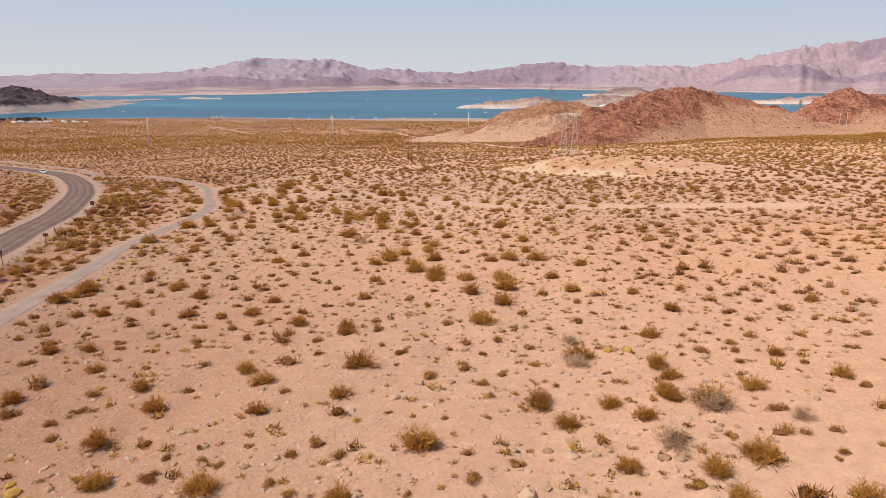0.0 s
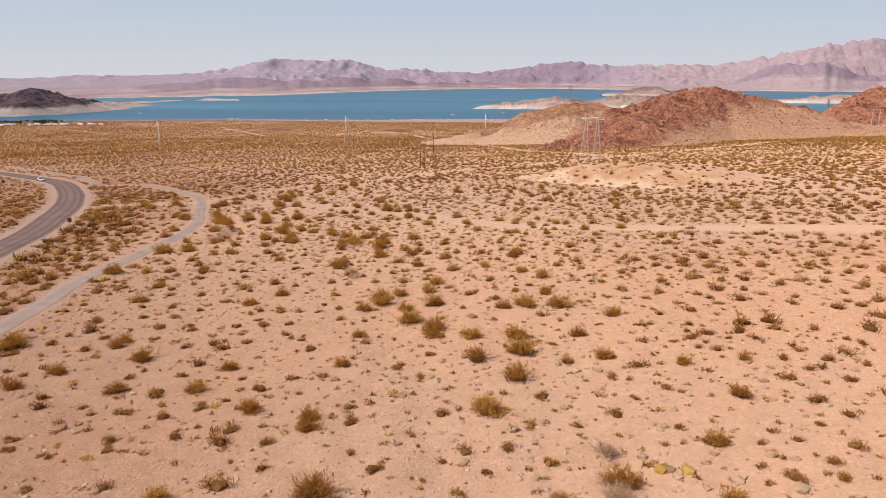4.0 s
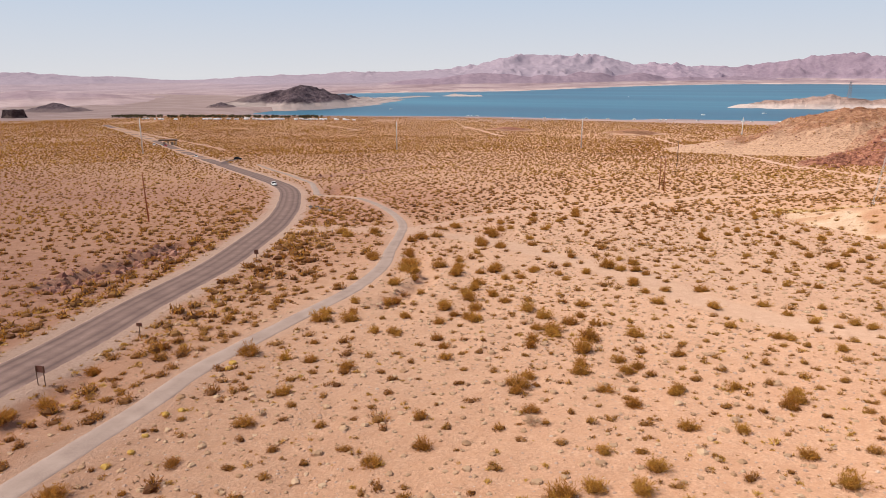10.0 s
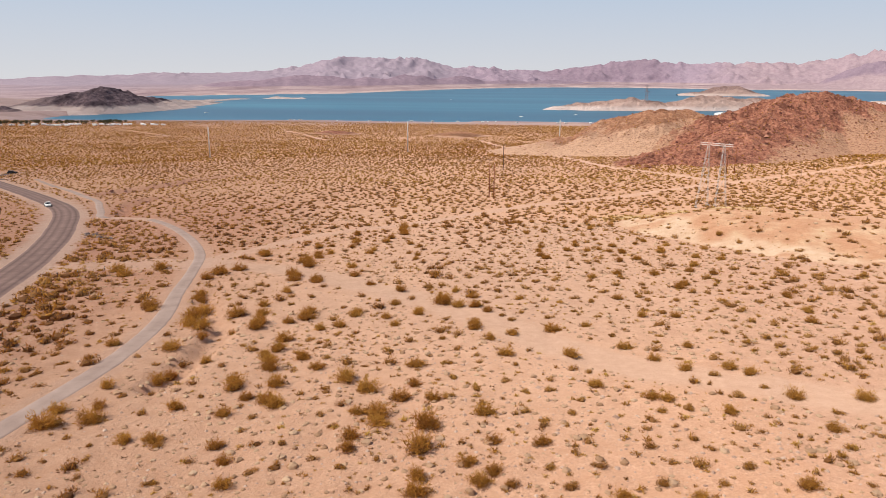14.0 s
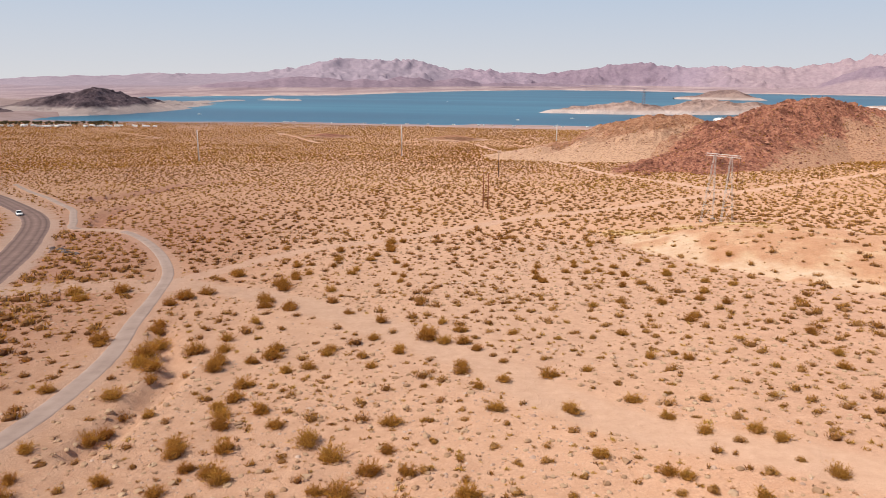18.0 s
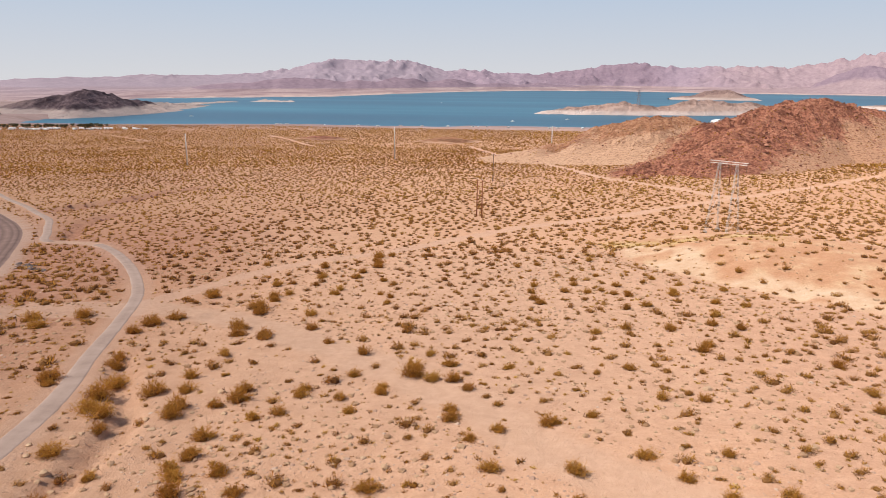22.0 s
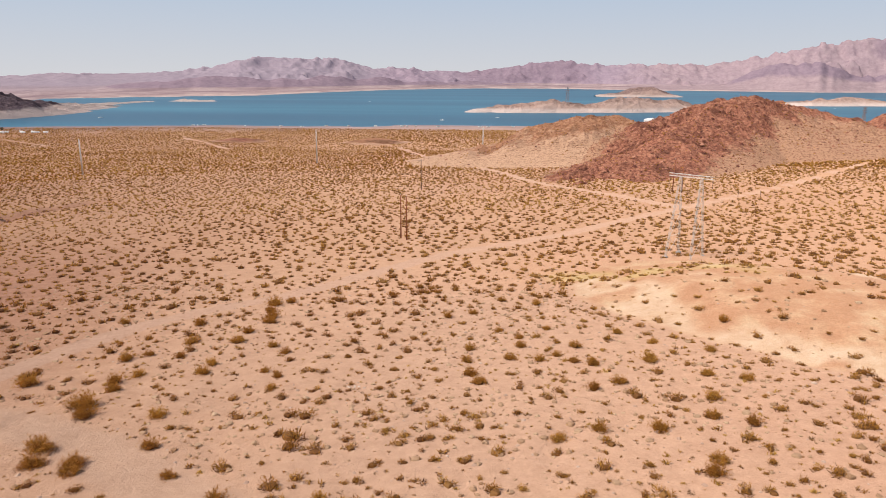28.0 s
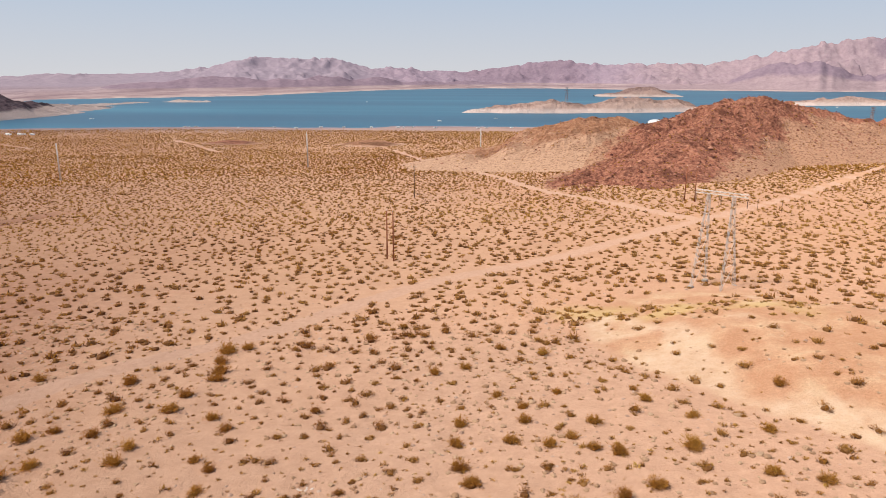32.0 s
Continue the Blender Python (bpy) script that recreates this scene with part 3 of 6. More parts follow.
flats = smooth(0, 60, np.hypot(gx + 4, gy - 50) - 1200 - 20 * smooth(640, 860, gy) + 30 * fbm(gx * 0.006, gy * 0.006, 3, 62)) * smooth(-430, -520, gx)
beach = np.maximum(smooth(150, 40, shore(gx) - gy + 20 * fbm(gx * 0.02, gy * 0.02, 2, 8)), 0.9 * flats)
ground = new("ground", mesh("ground", np.stack([gx, gy, gz], 1), gf, FLOOR, dict(
    pale=smooth(-95, -45, gx + 0.6 * np.clip(gy - 220, 0, 500)) * (0.55 + 0.55 * smooth(85, 150, gy) * smooth(25, -15, gx)) * (1 - 0.8 * smooth(6, 28, gx) * smooth(200, 160, gy)), track=track, clay=np.clip(clay, 0, 1), chalk=np.clip(chalk, 0, 1) * 0.62, sulfur=np.clip(sulfur, 0, 1) * 0.65, red=np.clip(red, 0, 1), beach=beach, wash=wash, stony=np.clip(stony, 0, 1), tan=smooth(235, 330, gy),
    shoulder=np.maximum(0.85 * smooth(7.6, 5.6, d_hw + 1.6 * fbm(gx * 0.2, gy * 0.2, 2, 12)), np.maximum(0.3 * smooth(3.4, 2.2, d_ln), 0.8 * smooth(6.5, 4.0, d_po)))), smooth=True))
tagged(ground, "pinkish tan gravelly desert plain sloping to the lake", "ground", kind="structure")


def strip(name, line, half, lift, mat, cuts, label, twin):
    """A paved ribbon laid along a line of the plan, with a slight crown and thin edges."""
    t = np.gradient(line, axis=0)
    t /= np.linalg.norm(t, axis=1)[:, None]
    n = np.stack([t[:, 1], -t[:, 0]], 1)
    us = np.sin(np.linspace(-1, 1, cuts) * math.pi / 2)
    rag = 1 + 0.05 * fbm(np.arange(len(line)) * 0.35, np.zeros(len(line)), 3, 2)
    vs, lane, edge = [], [], []
    for u in us:
        p = line + n * (half * u * rag)[:, None]
        z = base(p[:, 0], p[:, 1]) + lift + 0.04 * (1 - u * u) - 0.16 * abs(u) ** 14
        vs.append(np.column_stack([p, z]))
        lane.append(np.full(len(line), max(0.0, 1 - min(abs(abs(u) - 0.27), abs(abs(u) - 0.70)) / 0.16) if twin else 1 - abs(u)))
        edge.append(np.full(len(line), abs(u) ** 6))
    for u in (-1, 1):      # thickness
        p = line + n * (half * u * rag)[:, None]
        vs.insert(0 if u < 0 else len(vs), np.column_stack([p, base(p[:, 0], p[:, 1]) - 0.3]))
        lane.insert(0 if u < 0 else len(lane), np.zeros(len(line)))
        edge.insert(0 if u < 0 else len(edge), np.ones(len(line)))
    k, m = len(vs), len(line)
    i = np.arange(k * m).reshape(k, m)
    f = np.stack([i[:-1, :-1], i[:-1, 1:], i[1:, 1:], i[1:, :-1]], -1).reshape(-1, 4)
    ob = new(name, mesh(name, np.vstack(vs), f, mat, dict(lane=np.concatenate(lane), edge=np.concatenate(edge)), smooth=True))
    return tagged(ob, label, "road", kind="structure")


strip("road", HIGHWAY, 4.0, 0.03, ASPHALT, 21, "grey-brown asphalt two-lane road with worn wheel tracks", True)
lane_line = spline(LANE_POINTS, 2)
strip("path", lane_line, 1.22 + 0.30 * smooth(190, 130, lane_line[:, 1]), 0.02, PATHTAR, 13, "narrow pale grey old asphalt path winding through bushes", False)
strip("path", spline(FAR_LANE_POINTS, 2), 1.25, 0.02, PATHTAR, 9, "narrow cracked old asphalt path beyond the washed-out gap", False)
strip("road", PULL_OUT, 2.3 + 5.5 * smooth(390, 376, PULL_OUT[:, 1]), 0.035, DARKTAR, 9, "short dark asphalt spur to a pull-out beside the road", False)

# the lake
lake = new("lake", mesh("lake", [(-4900, 900, LAKE_Z), (4900, 900, LAKE_Z), (4900, 4960, LAKE_Z), (-4900, 4960, LAKE_Z)], [(0, 1, 2, 3)], LAKE))
tagged(lake, "calm teal blue lake water with faint ripples", "lake", kind="structure")


# ---- far shore and mountains ----
EYE0 = np.array([-4.0, 80.0])
SHORE_B = [-75, -45, -29, -25, -19.5, -13.9, -6, 1.3, 9.6, 16.4, 23.3, 31.5, 37.5, 60, 80]
SHORE_R = [4200, 4300, 4250, 4010, 4040, 3970, 4250, 4100, 3280, 2620, 2500, 2350, 1350, 1350, 1350]
# skyline: bearing and height of the crest
SKY_B = [-75, -45, -34, -30.0, -28.4, -27.9, -26.0, -24.2, -22.4, -20.5, -18.5, -16.5, -14.4, -12.7, -11.4, -9.6, -8.2, -7.5, -6.8, -6.3, -5.8, -4.6, -4.0, -3.0, -1.7, -0.9, -0.4, 0.8, 2.8, 4.4, 5.0, 5.6, 6.1, 7.1, 7.7, 8.4, 9.0, 10.1, 11.0, 11.7, 12.5, 13.4, 14.1, 14.9, 15.6, 16.5, 17.2, 18.8, 19.7, 21.0, 23.1, 24.7, 26.9, 29.2, 30.3, 31.5, 33.2, 35.9, 38.5, 40.2, 42.7, 44.7, 46.2, 48.1, 50.0, 51.7, 53.5, 55.1, 62, 80]
SKY_Z = [180, 230, 280, 269, 251, 236, 229, 209, 168, 146, 108, 104, 110, 103, 100, 104, 108, 125, 135, 122, 127, 104, 113, 90, 69, 82, 63, 50, 61, 62, 79, 66, 83, 87, 66, 70, 98, 127, 141, 142, 128, 142, 129, 147, 129, 144, 137, 113, 85, 74, 50, 40, 36, 34, 41, 32, 20, 18, 9, 0, -10, -8, 6, 16, 13, 27, 37, 40, 50, 60]
# darker ridges that stand before the skyline: bearing and height
RIDGE_B = [-40, -34, -30, -28.4, -26.9, -25.5, -25.1, -23.3, -21.7, -20.6, -19, -16.6, -14.5, -12, -3, 0.7, 2.3, 3.9, 5.6, 6.8, 7.7, 9.4, 10.7, 12, 13.4, 15.1, 16, 18.3, 20.1, 22, 23.2, 24.3, 27, 29, 45.6, 48.7, 52.4, 54.1, 56, 66]
RIDGE_Z = [150, 140, 70, 40, 58, 98, 108, 96, 100, 64, 0, -20, -24, -25, -20, 4, -14, -1, -12, 16, 19, 2, 20, 24, 4, 11, 0, 23, 26, 21, 5, -3, -18, -45, -38, -26, -20, -14, -20, -24]


def far_land():
    """Flats and ranges beyond the lake; each bearing's crest is brought to the skyline."""
    n, k = 960, 110
    bs, ss = np.radians(np.linspace(-56, 66, n)), np.concatenate([np.linspace(0, 0.3, 30, endpoint=False), np.linspace(0.3, 1, k - 30)])
    b, s = (v.ravel() for v in np.meshgrid(bs, ss))
    deg = np.degrees(b)
    r0 = np.interp(deg, SHORE_B, SHORE_R) + 60 * fbm(deg * 0.7, deg * 0, 4, 3)
    r = r0 + (4800 - r0) * s
    x, y = EYE0[0] - r * np.sin(b), EYE0[1] + r * np.cos(b)
    skyz = np.interp(deg, SKY_B, SKY_Z) - 5 * smooth(6, 10, deg)
    plain = smooth(21, 29, deg)
    wx, wy = x + 120 * fbm(x * 0.004, y * 0.004, 3, 81), y + 120 * fbm(x * 0.004, y * 0.004, 3, 83)
    big = ridged(wx * 0.0036, wy * 0.0036, 6, 50, 0.52)
    spur = ridged(wx * 0.011, wy * 0.007, 5, 60, 0.55)
    floor = -33.0 + plain * (-4.5 + 5 * s) + (1 - plain) * 8 * s
    low = LAKE_Z - 0.6 + (floor - LAKE_Z + 0.6) * smooth(0.0, 0.10, s) + plain * (ridged(x * 0.0028, y * 0.009, 5, 31) - 0.55) * 9 * smooth(0.08, 0.3, s) * smooth(1.0, 0.7, s)
    foot = 0.50 + 0.28 * smooth(36, 46, deg) + 0.08 * fbm(deg * 0.25, deg * 0, 3, 11)
    crest = 0.90 + 0.04 * fbm(deg * 0.3, deg * 0, 3, 13)
    rise = np.where(s < crest, np.clip((s - foot) / (crest - foot), 0, 1) ** 1.3, 1 - 2.5 * (s - crest))
    m = rise * (0.34 + 0.50 * big + 0.24 * spur)
    hills = 0.55 * np.clip(1 - np.abs(s - 0.66) / 0.13, 0, 1) * smooth(0.45, 0.8, big) * (0.5 + 0.6 * spur)
    m = np.maximum(m, hills * (1 - plain))
    want = (skyz - 30) / (r0 + (4800 - r0) * 0.93) * r + 30 - floor
    gain = (np.maximum(want, 1) / np.maximum(m, 0.02) + 1e3 * (m < 0.35)).reshape(k, n).min(0)
    gain = np.convolve(np.pad(gain, 12, mode="edge"), np.hanning(27)[1:-1] / np.hanning(27).sum(), "valid")
    main = m * np.tile(gain, k)
    at = 0.42 - 0.22 * smooth(29, 37, deg) + 0.05 * fbm(deg * 0.3, deg * 0, 3, 15)
    deep = 0.17 - 0.05 * smooth(29, 37, deg) + 0.13 * smooth(-15, -18, deg)
    front_top = np.maximum(np.interp(deg, RIDGE_B, RIDGE_Z) + 2 - floor, 0)
    front = front_top * np.clip(1.06 - np.abs(s - at) / deep, 0, 1) ** 1.1 * (0.50 + 0.32 * big + 0.36 * spur)
    front = np.minimum(front, front_top * 1.08)
    z = low + np.maximum(main, front) + (ridged(x * 0.026, y * 0.02, 3, 77) - 0.55) * (2.5 + 0.06 * np.maximum(main, front)) * smooth(0.04, 0.2, s)
    z = np.where(s > 0.012, np.maximum(z, LAKE_Z + 0.4), z)
    i = np.arange(n * k).reshape(k, n)
    f = np.stack([i[:-1, :-1], i[:-1, 1:], i[1:, 1:], i[1:, :-1]], -1).reshape(-1, 4)
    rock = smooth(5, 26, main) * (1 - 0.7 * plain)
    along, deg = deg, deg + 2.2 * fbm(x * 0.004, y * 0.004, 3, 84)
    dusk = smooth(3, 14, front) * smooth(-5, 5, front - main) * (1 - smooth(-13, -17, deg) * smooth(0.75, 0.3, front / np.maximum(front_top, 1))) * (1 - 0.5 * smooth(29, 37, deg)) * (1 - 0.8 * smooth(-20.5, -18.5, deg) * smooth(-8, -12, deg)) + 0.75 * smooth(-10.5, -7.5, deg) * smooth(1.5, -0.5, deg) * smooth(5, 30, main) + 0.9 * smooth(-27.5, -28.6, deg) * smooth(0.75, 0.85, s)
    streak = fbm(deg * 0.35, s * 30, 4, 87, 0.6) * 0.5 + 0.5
    # painted haze: how far the rock's colour pales with distance
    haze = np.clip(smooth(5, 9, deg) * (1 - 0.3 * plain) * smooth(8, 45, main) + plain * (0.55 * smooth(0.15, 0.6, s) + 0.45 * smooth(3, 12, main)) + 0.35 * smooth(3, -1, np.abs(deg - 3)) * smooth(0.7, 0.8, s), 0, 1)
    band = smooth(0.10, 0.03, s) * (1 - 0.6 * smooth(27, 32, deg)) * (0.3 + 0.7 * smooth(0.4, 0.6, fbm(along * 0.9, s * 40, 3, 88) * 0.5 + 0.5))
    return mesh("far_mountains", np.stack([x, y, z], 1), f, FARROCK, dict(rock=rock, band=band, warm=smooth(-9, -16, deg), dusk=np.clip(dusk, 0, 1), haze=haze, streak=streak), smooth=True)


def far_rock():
    # aerial haze is painted into these lavender base colours
    m = Nodes("haze_painted_mountain_rock", 1.0, 0.0)
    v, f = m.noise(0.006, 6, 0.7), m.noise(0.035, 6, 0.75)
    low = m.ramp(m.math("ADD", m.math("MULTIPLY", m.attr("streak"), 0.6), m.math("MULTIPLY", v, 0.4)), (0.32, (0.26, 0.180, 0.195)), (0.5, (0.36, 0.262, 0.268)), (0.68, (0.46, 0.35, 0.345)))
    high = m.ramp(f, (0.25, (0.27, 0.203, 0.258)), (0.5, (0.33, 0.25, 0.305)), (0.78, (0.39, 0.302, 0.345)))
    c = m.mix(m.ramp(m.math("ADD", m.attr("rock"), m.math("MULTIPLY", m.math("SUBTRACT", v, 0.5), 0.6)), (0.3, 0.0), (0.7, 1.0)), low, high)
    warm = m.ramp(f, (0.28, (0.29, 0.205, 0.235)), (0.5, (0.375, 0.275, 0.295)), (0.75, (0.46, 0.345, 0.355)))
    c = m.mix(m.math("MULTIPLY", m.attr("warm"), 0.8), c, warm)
    # palest tones, for rock with the most haze painted in
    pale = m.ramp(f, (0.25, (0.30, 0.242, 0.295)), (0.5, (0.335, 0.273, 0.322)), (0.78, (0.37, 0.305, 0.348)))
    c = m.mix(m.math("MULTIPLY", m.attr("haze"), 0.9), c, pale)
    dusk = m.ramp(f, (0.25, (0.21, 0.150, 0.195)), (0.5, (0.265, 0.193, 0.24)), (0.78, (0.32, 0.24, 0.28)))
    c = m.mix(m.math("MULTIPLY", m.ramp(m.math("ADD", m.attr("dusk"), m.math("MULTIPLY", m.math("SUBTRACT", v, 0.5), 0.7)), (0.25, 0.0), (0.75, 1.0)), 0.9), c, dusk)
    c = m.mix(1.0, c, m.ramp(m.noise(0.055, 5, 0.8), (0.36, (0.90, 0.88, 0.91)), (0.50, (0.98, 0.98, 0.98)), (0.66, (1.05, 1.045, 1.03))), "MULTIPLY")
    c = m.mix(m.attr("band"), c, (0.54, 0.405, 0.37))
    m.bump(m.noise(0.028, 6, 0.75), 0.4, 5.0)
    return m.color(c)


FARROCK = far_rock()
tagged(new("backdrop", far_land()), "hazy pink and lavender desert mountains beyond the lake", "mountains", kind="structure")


def hill(name, mat, label, category, x0, x1, y0, y1, step, height, kind=""):
    """A hill as a height field; height gives z, rock and band on arrays."""
    x, y, f = sheet(np.arange(x0, x1 + step, step), np.arange(y0, y1 + step, step))
    z, rock, band = height(x, y)
    keep = z > np.maximum(ground_z(x, y, False) - 2.5, LAKE_Z - 3)
    f = f[keep[f].any(1)]
    used = np.unique(f)
    re = np.zeros(len(x), int)
    re[used] = np.arange(len(used))
    ob = new(name, mesh(name, np.stack([x, y, z], 1)[used], re[f], mat, dict(rock=rock[used], band=band[used]), smooth=False))
    return tagged(ob, label, category, kind=kind)


def ridge_of(x, y, line, tops, width, k, rough=0.2, steep=1.0):
    """A ridge along a line with the given top heights; falls off over width."""
    line, tops = np.array(line, float), np.array(tops, float)
    wx, wy = x + 14 * fbm(x * 0.012, y * 0.012, 3, k), y + 14 * fbm(x * 0.012, y * 0.012, 3, k + 5)
    d, s = off_line(wx, wy, line, width * 2.2)
    runs = np.r_[0, np.cumsum(np.linalg.norm(np.diff(line, axis=0), axis=1))]
    top = np.interp(s, runs, tops)
    q = np.clip(1 - d / width, 0, 1) ** steep
    return top, q, d


def main_hill(x, y):
    g = ground_z(x, y, False)
    top, q, d = ridge_of(x, y, [(112, 622), (155, 655), (196, 668), (230, 676), (262, 686), (300, 700), (330, 716)], [0, 13, 20.6, 15.5, 8, -2, -12], 78, 2, steep=1.1)
    top2, q2, d2 = ridge_of(x, y, [(190, 660), (150, 622), (118, 575), (92, 525), (72, 492)], [20, 9, 0, -10, -17], 62, 7, steep=1.1)
    lift = np.maximum((top - g) * q, (top2 - g) * q2)
    q = np.maximum(q, q2)
    r1 = ridged(x * 0.022, y * 0.022, 5, 3)
    z = g - 1.5 + lift + 1.5 * q
    z = z + (r1 - 0.6) * 8 * smooth(0.1, 0.7, q) * (1 - 0.75 * smooth(0.85, 1, q))
    off = (x - 190) * 0.82 - (y - 660) * 0.575 + 16 * fbm(x * 0.03, y * 0.03, 3, 18)      # how far east of the craggy spur
    crag = (1 - 0.80 * smooth(14, 48, off) * smooth(1.0, 0.82, q)) * (1 - 0.7 * smooth(-30, -60, off) * smooth(1.0, 0.85, q))
    z = z + (ridged(x * 0.095, y * 0.095, 4, 8) - 0.6) * (1.6 + 5.0 * crag) * smooth(0.12, 0.5, q)
    rock = smooth(0.15, 0.5, q + 0.25 * fbm(x * 0.02, y * 0.02, 3, 17)) * crag
    z = np.where(q <= 0.0, g - 3, z)
    return z, rock, np.zeros(len(x))


def side_hill(x, y):
    g = ground_z(x, y, False)
    top, q, d = ridge_of(x, y, [(14, 655), (40, 645), (68, 640), (95, 650), (120, 690)], [-17, -4, 6.5, 4, -4], 80, 12, steep=1.2)
    z = g - 1.5 + (top - g + 1.5) * q + (ridged(x * 0.03, y * 0.03, 5, 13) - 0.6) * 6 * smooth(0.1, 0.6, q) + (ridged(x * 0.1, y * 0.1, 3, 19) - 0.6) * 2.8 * smooth(0.15, 0.5, q)
    z = np.where(q <= 0.0, g - 3, z)
    return z, smooth(0.35, 0.8, q) * 0.7, np.zeros(len(x))


def right_hill(x, y):
    g = ground_z(x, y, False)
    top, q, d = ridge_of(x, y, [(372, 790), (400, 800), (420, 803), (450, 815), (520, 850), (640, 880)], [-8, 10, 18, 12, 4, 14], 110, 22, steep=1.2)
    z = g - 1.5 + (top - g + 1.5) * q + (ridged(x * 0.028, y * 0.028, 5, 23) - 0.6) * 9 * smooth(0.1, 0.6, q) + (ridged(x * 0.1, y * 0.1, 3, 29) - 0.6) * 4.5 * smooth(0.15, 0.5, q)
    z = np.where(q <= 0.0, g - 3, z)
    return z, smooth(0.3, 0.65, q), np.zeros(len(x))


def small_knoll(cx, cy, top, width, k):
    def height(x, y):
        g = ground_z(x, y, False)
        d = np.hypot((x - cx) * 0.6, y - cy) + 10 * fbm(x * 0.03, y * 0.03, 3, k)
        q = np.clip(1 - d / width, 0, 1)
        z = np.where(q <= 0, g - 3, g - 1 + (top + 1) * q**1.2 + (ridged(x * 0.06, y * 0.06, 5, k + 1, 0.6) - 0.6) * max(3, top * 0.9) * smooth(0, 0.5, q))
        return z, smooth(0.2, 0.6, q), np.zeros(len(x))
    return height


def mesa(cx, cy, top, wide, deep, k):
    def height(x, y):
        g = ground_z(x, y, False)
        q = 1 - np.maximum(np.abs(x - cx) / wide, np.abs(y - cy) / deep) + 0.18 * fbm(x * 0.05, y * 0.05, 3, k)
        z = np.where(q <= 0, g - 3, g - 1 + (top + 1) * smooth(0.0, 0.28, q) + (ridged(x * 0.08, y * 0.08, 4, k + 1) - 0.6) * 3)
        return z, smooth(0.0, 0.1, q), np.zeros(len(x))
    return height


def dark_hill(x, y):
    top, q, d = ridge_of(x, y, [(-1040, 1250), (-1000, 1250), (-970, 1253), (-928, 1256), (-886, 1268), (-859, 1280), (-855, 1307), (-850, 1343), (-851, 1387), (-849, 1432), (-880, 1530), (-900, 1700)], [-38, -30, -23, -11, -1, 4, 5, 1, -8, -17, -27, -37], 105, 33, steep=0.85)
    low, q2, d2 = ridge_of(x, y, [(-1010, 1220), (-920, 1190), (-820, 1190), (-840, 1290), (-850, 1400), (-880, 1540), (-895, 1680), (-900, 1820), (-885, 1960)], [-34, -33, -34, -32, -31, -33, -35, -37, -38], 42, 35, steep=0.6)
    rock = LAKE_Z - 2 + (top - LAKE_Z + 2) * q + (ridged(x * 0.02, y * 0.02, 6, 34, 0.62) - 0.70) * (8 + 18 * smooth(-950, -880, x)) * smooth(0.05, 0.5, q)
    shelf = LAKE_Z - 3 + (low - LAKE_Z + 3) * q2 + (ridged(x * 0.03, y * 0.03, 4, 37) - 0.6) * 4 * smooth(0.05, 0.4, q2)
    z = np.maximum(rock, shelf)
    z = np.where((q <= 0) & (q2 <= 0), LAKE_Z - 4, z)
    east = smooth(-945, -880, x + 40 * fbm(x * 0.01, y * 0.01, 3, 39))
    return z, smooth(-36, -29, z + 5 * fbm(x * 0.012, y * 0.012, 3, 36)) * (rock > shelf - 2) * (0.12 + 0.88 * east), smooth(-26, -27.6, z + 1.8 * fbm(x * 0.02, y * 0.02, 3, 38)) * smooth(-985, -945, x)


def islet(line, tops, width, k):
    def height(x, y):
        top, q, d = ridge_of(x, y, line, tops, width, k, steep=0.8)
        z = LAKE_Z - 3 + (top - LAKE_Z + 3) * q + (ridged(x * 0.014, y * 0.014, 5, k + 1) - 0.62) * 18 * smooth(0.1, 0.6, q)
        return np.where(q <= 0, LAKE_Z - 4, z), smooth(0.4, 0.9, q), smooth(LAKE_Z + 10, LAKE_Z + 5, z)
    return height


hill("hill", HILL, "rugged red-brown rocky hill above the desert plain", "hill", -30, 440, 400, 820, 2.0, main_hill)
hill("hill", HILL_PALE, "pale tan stony spur of a desert hill", "hill", -80, 240, 530, 820, 2.5, side_hill)
hill("hill", HILL, "brown rocky hill with a pylon before it", "hill", 250, 800, 680, 1000, 3.0, right_hill)
hill("knoll", HILL, "small dark reddish knoll near the shore", "hill", -30, 60, 690, 800, 2.5, small_knoll(12, 745, 7, 34, 41))
hill("knoll", HILL_PALE, "low brown knoll on the plain", "hill", -190, -60, 830, 950, 3, small_knoll(-120, 890, 5, 30, 44))
hill("knoll", HILL, "low reddish knoll on the plain", "hill", -330, -220, 830, 960, 3, small_knoll(-270, 890, 5, 26, 47))
hill("dark_hill", DARKHILL, "dark volcanic hill with a pale waterline on the lake shore", "hill", -1240, -660, 1090, 2040, 6, dark_hill)
hill("knoll", DARKHILL, "small dark pointed knoll on the pale flats", "hill", -1010, -880, 1090, 1200, 4, small_knoll(-936, 1150, 10, 22, 91))
hill("rock_outcrop", OUTCROP, "dark rock outcrop standing on the far flats", "rock", -1140, -1020, 790, 880, 2.5, mesa(-1092, 830, 13, 14, 13, 97))
hill("knoll", DARKHILL, "low dark rocky knoll on the far flats", "hill", -1360, -1010, 900, 1080, 6, small_knoll(-1190, 985, 15, 46, 94))
hill("island", ISLE, "pale tan rocky island with a whitish waterline", "island", -60, 560, 1480, 1800, 5, islet([(10, 1580), (90, 1600), (160, 1610), (230, 1630), (310, 1640), (440, 1690), (480, 1700)], [-34, -19, -13, -25, -10, -19, -33], 46, 51))
hill("island", ISLE_DARK, "flat-topped brown island in the lake", "island", 440, 760, 2680, 2900, 7, islet([(490, 2780), (560, 2780), (640, 2790), (710, 2790)], [-33, -9, -4, -29], 66, 61))
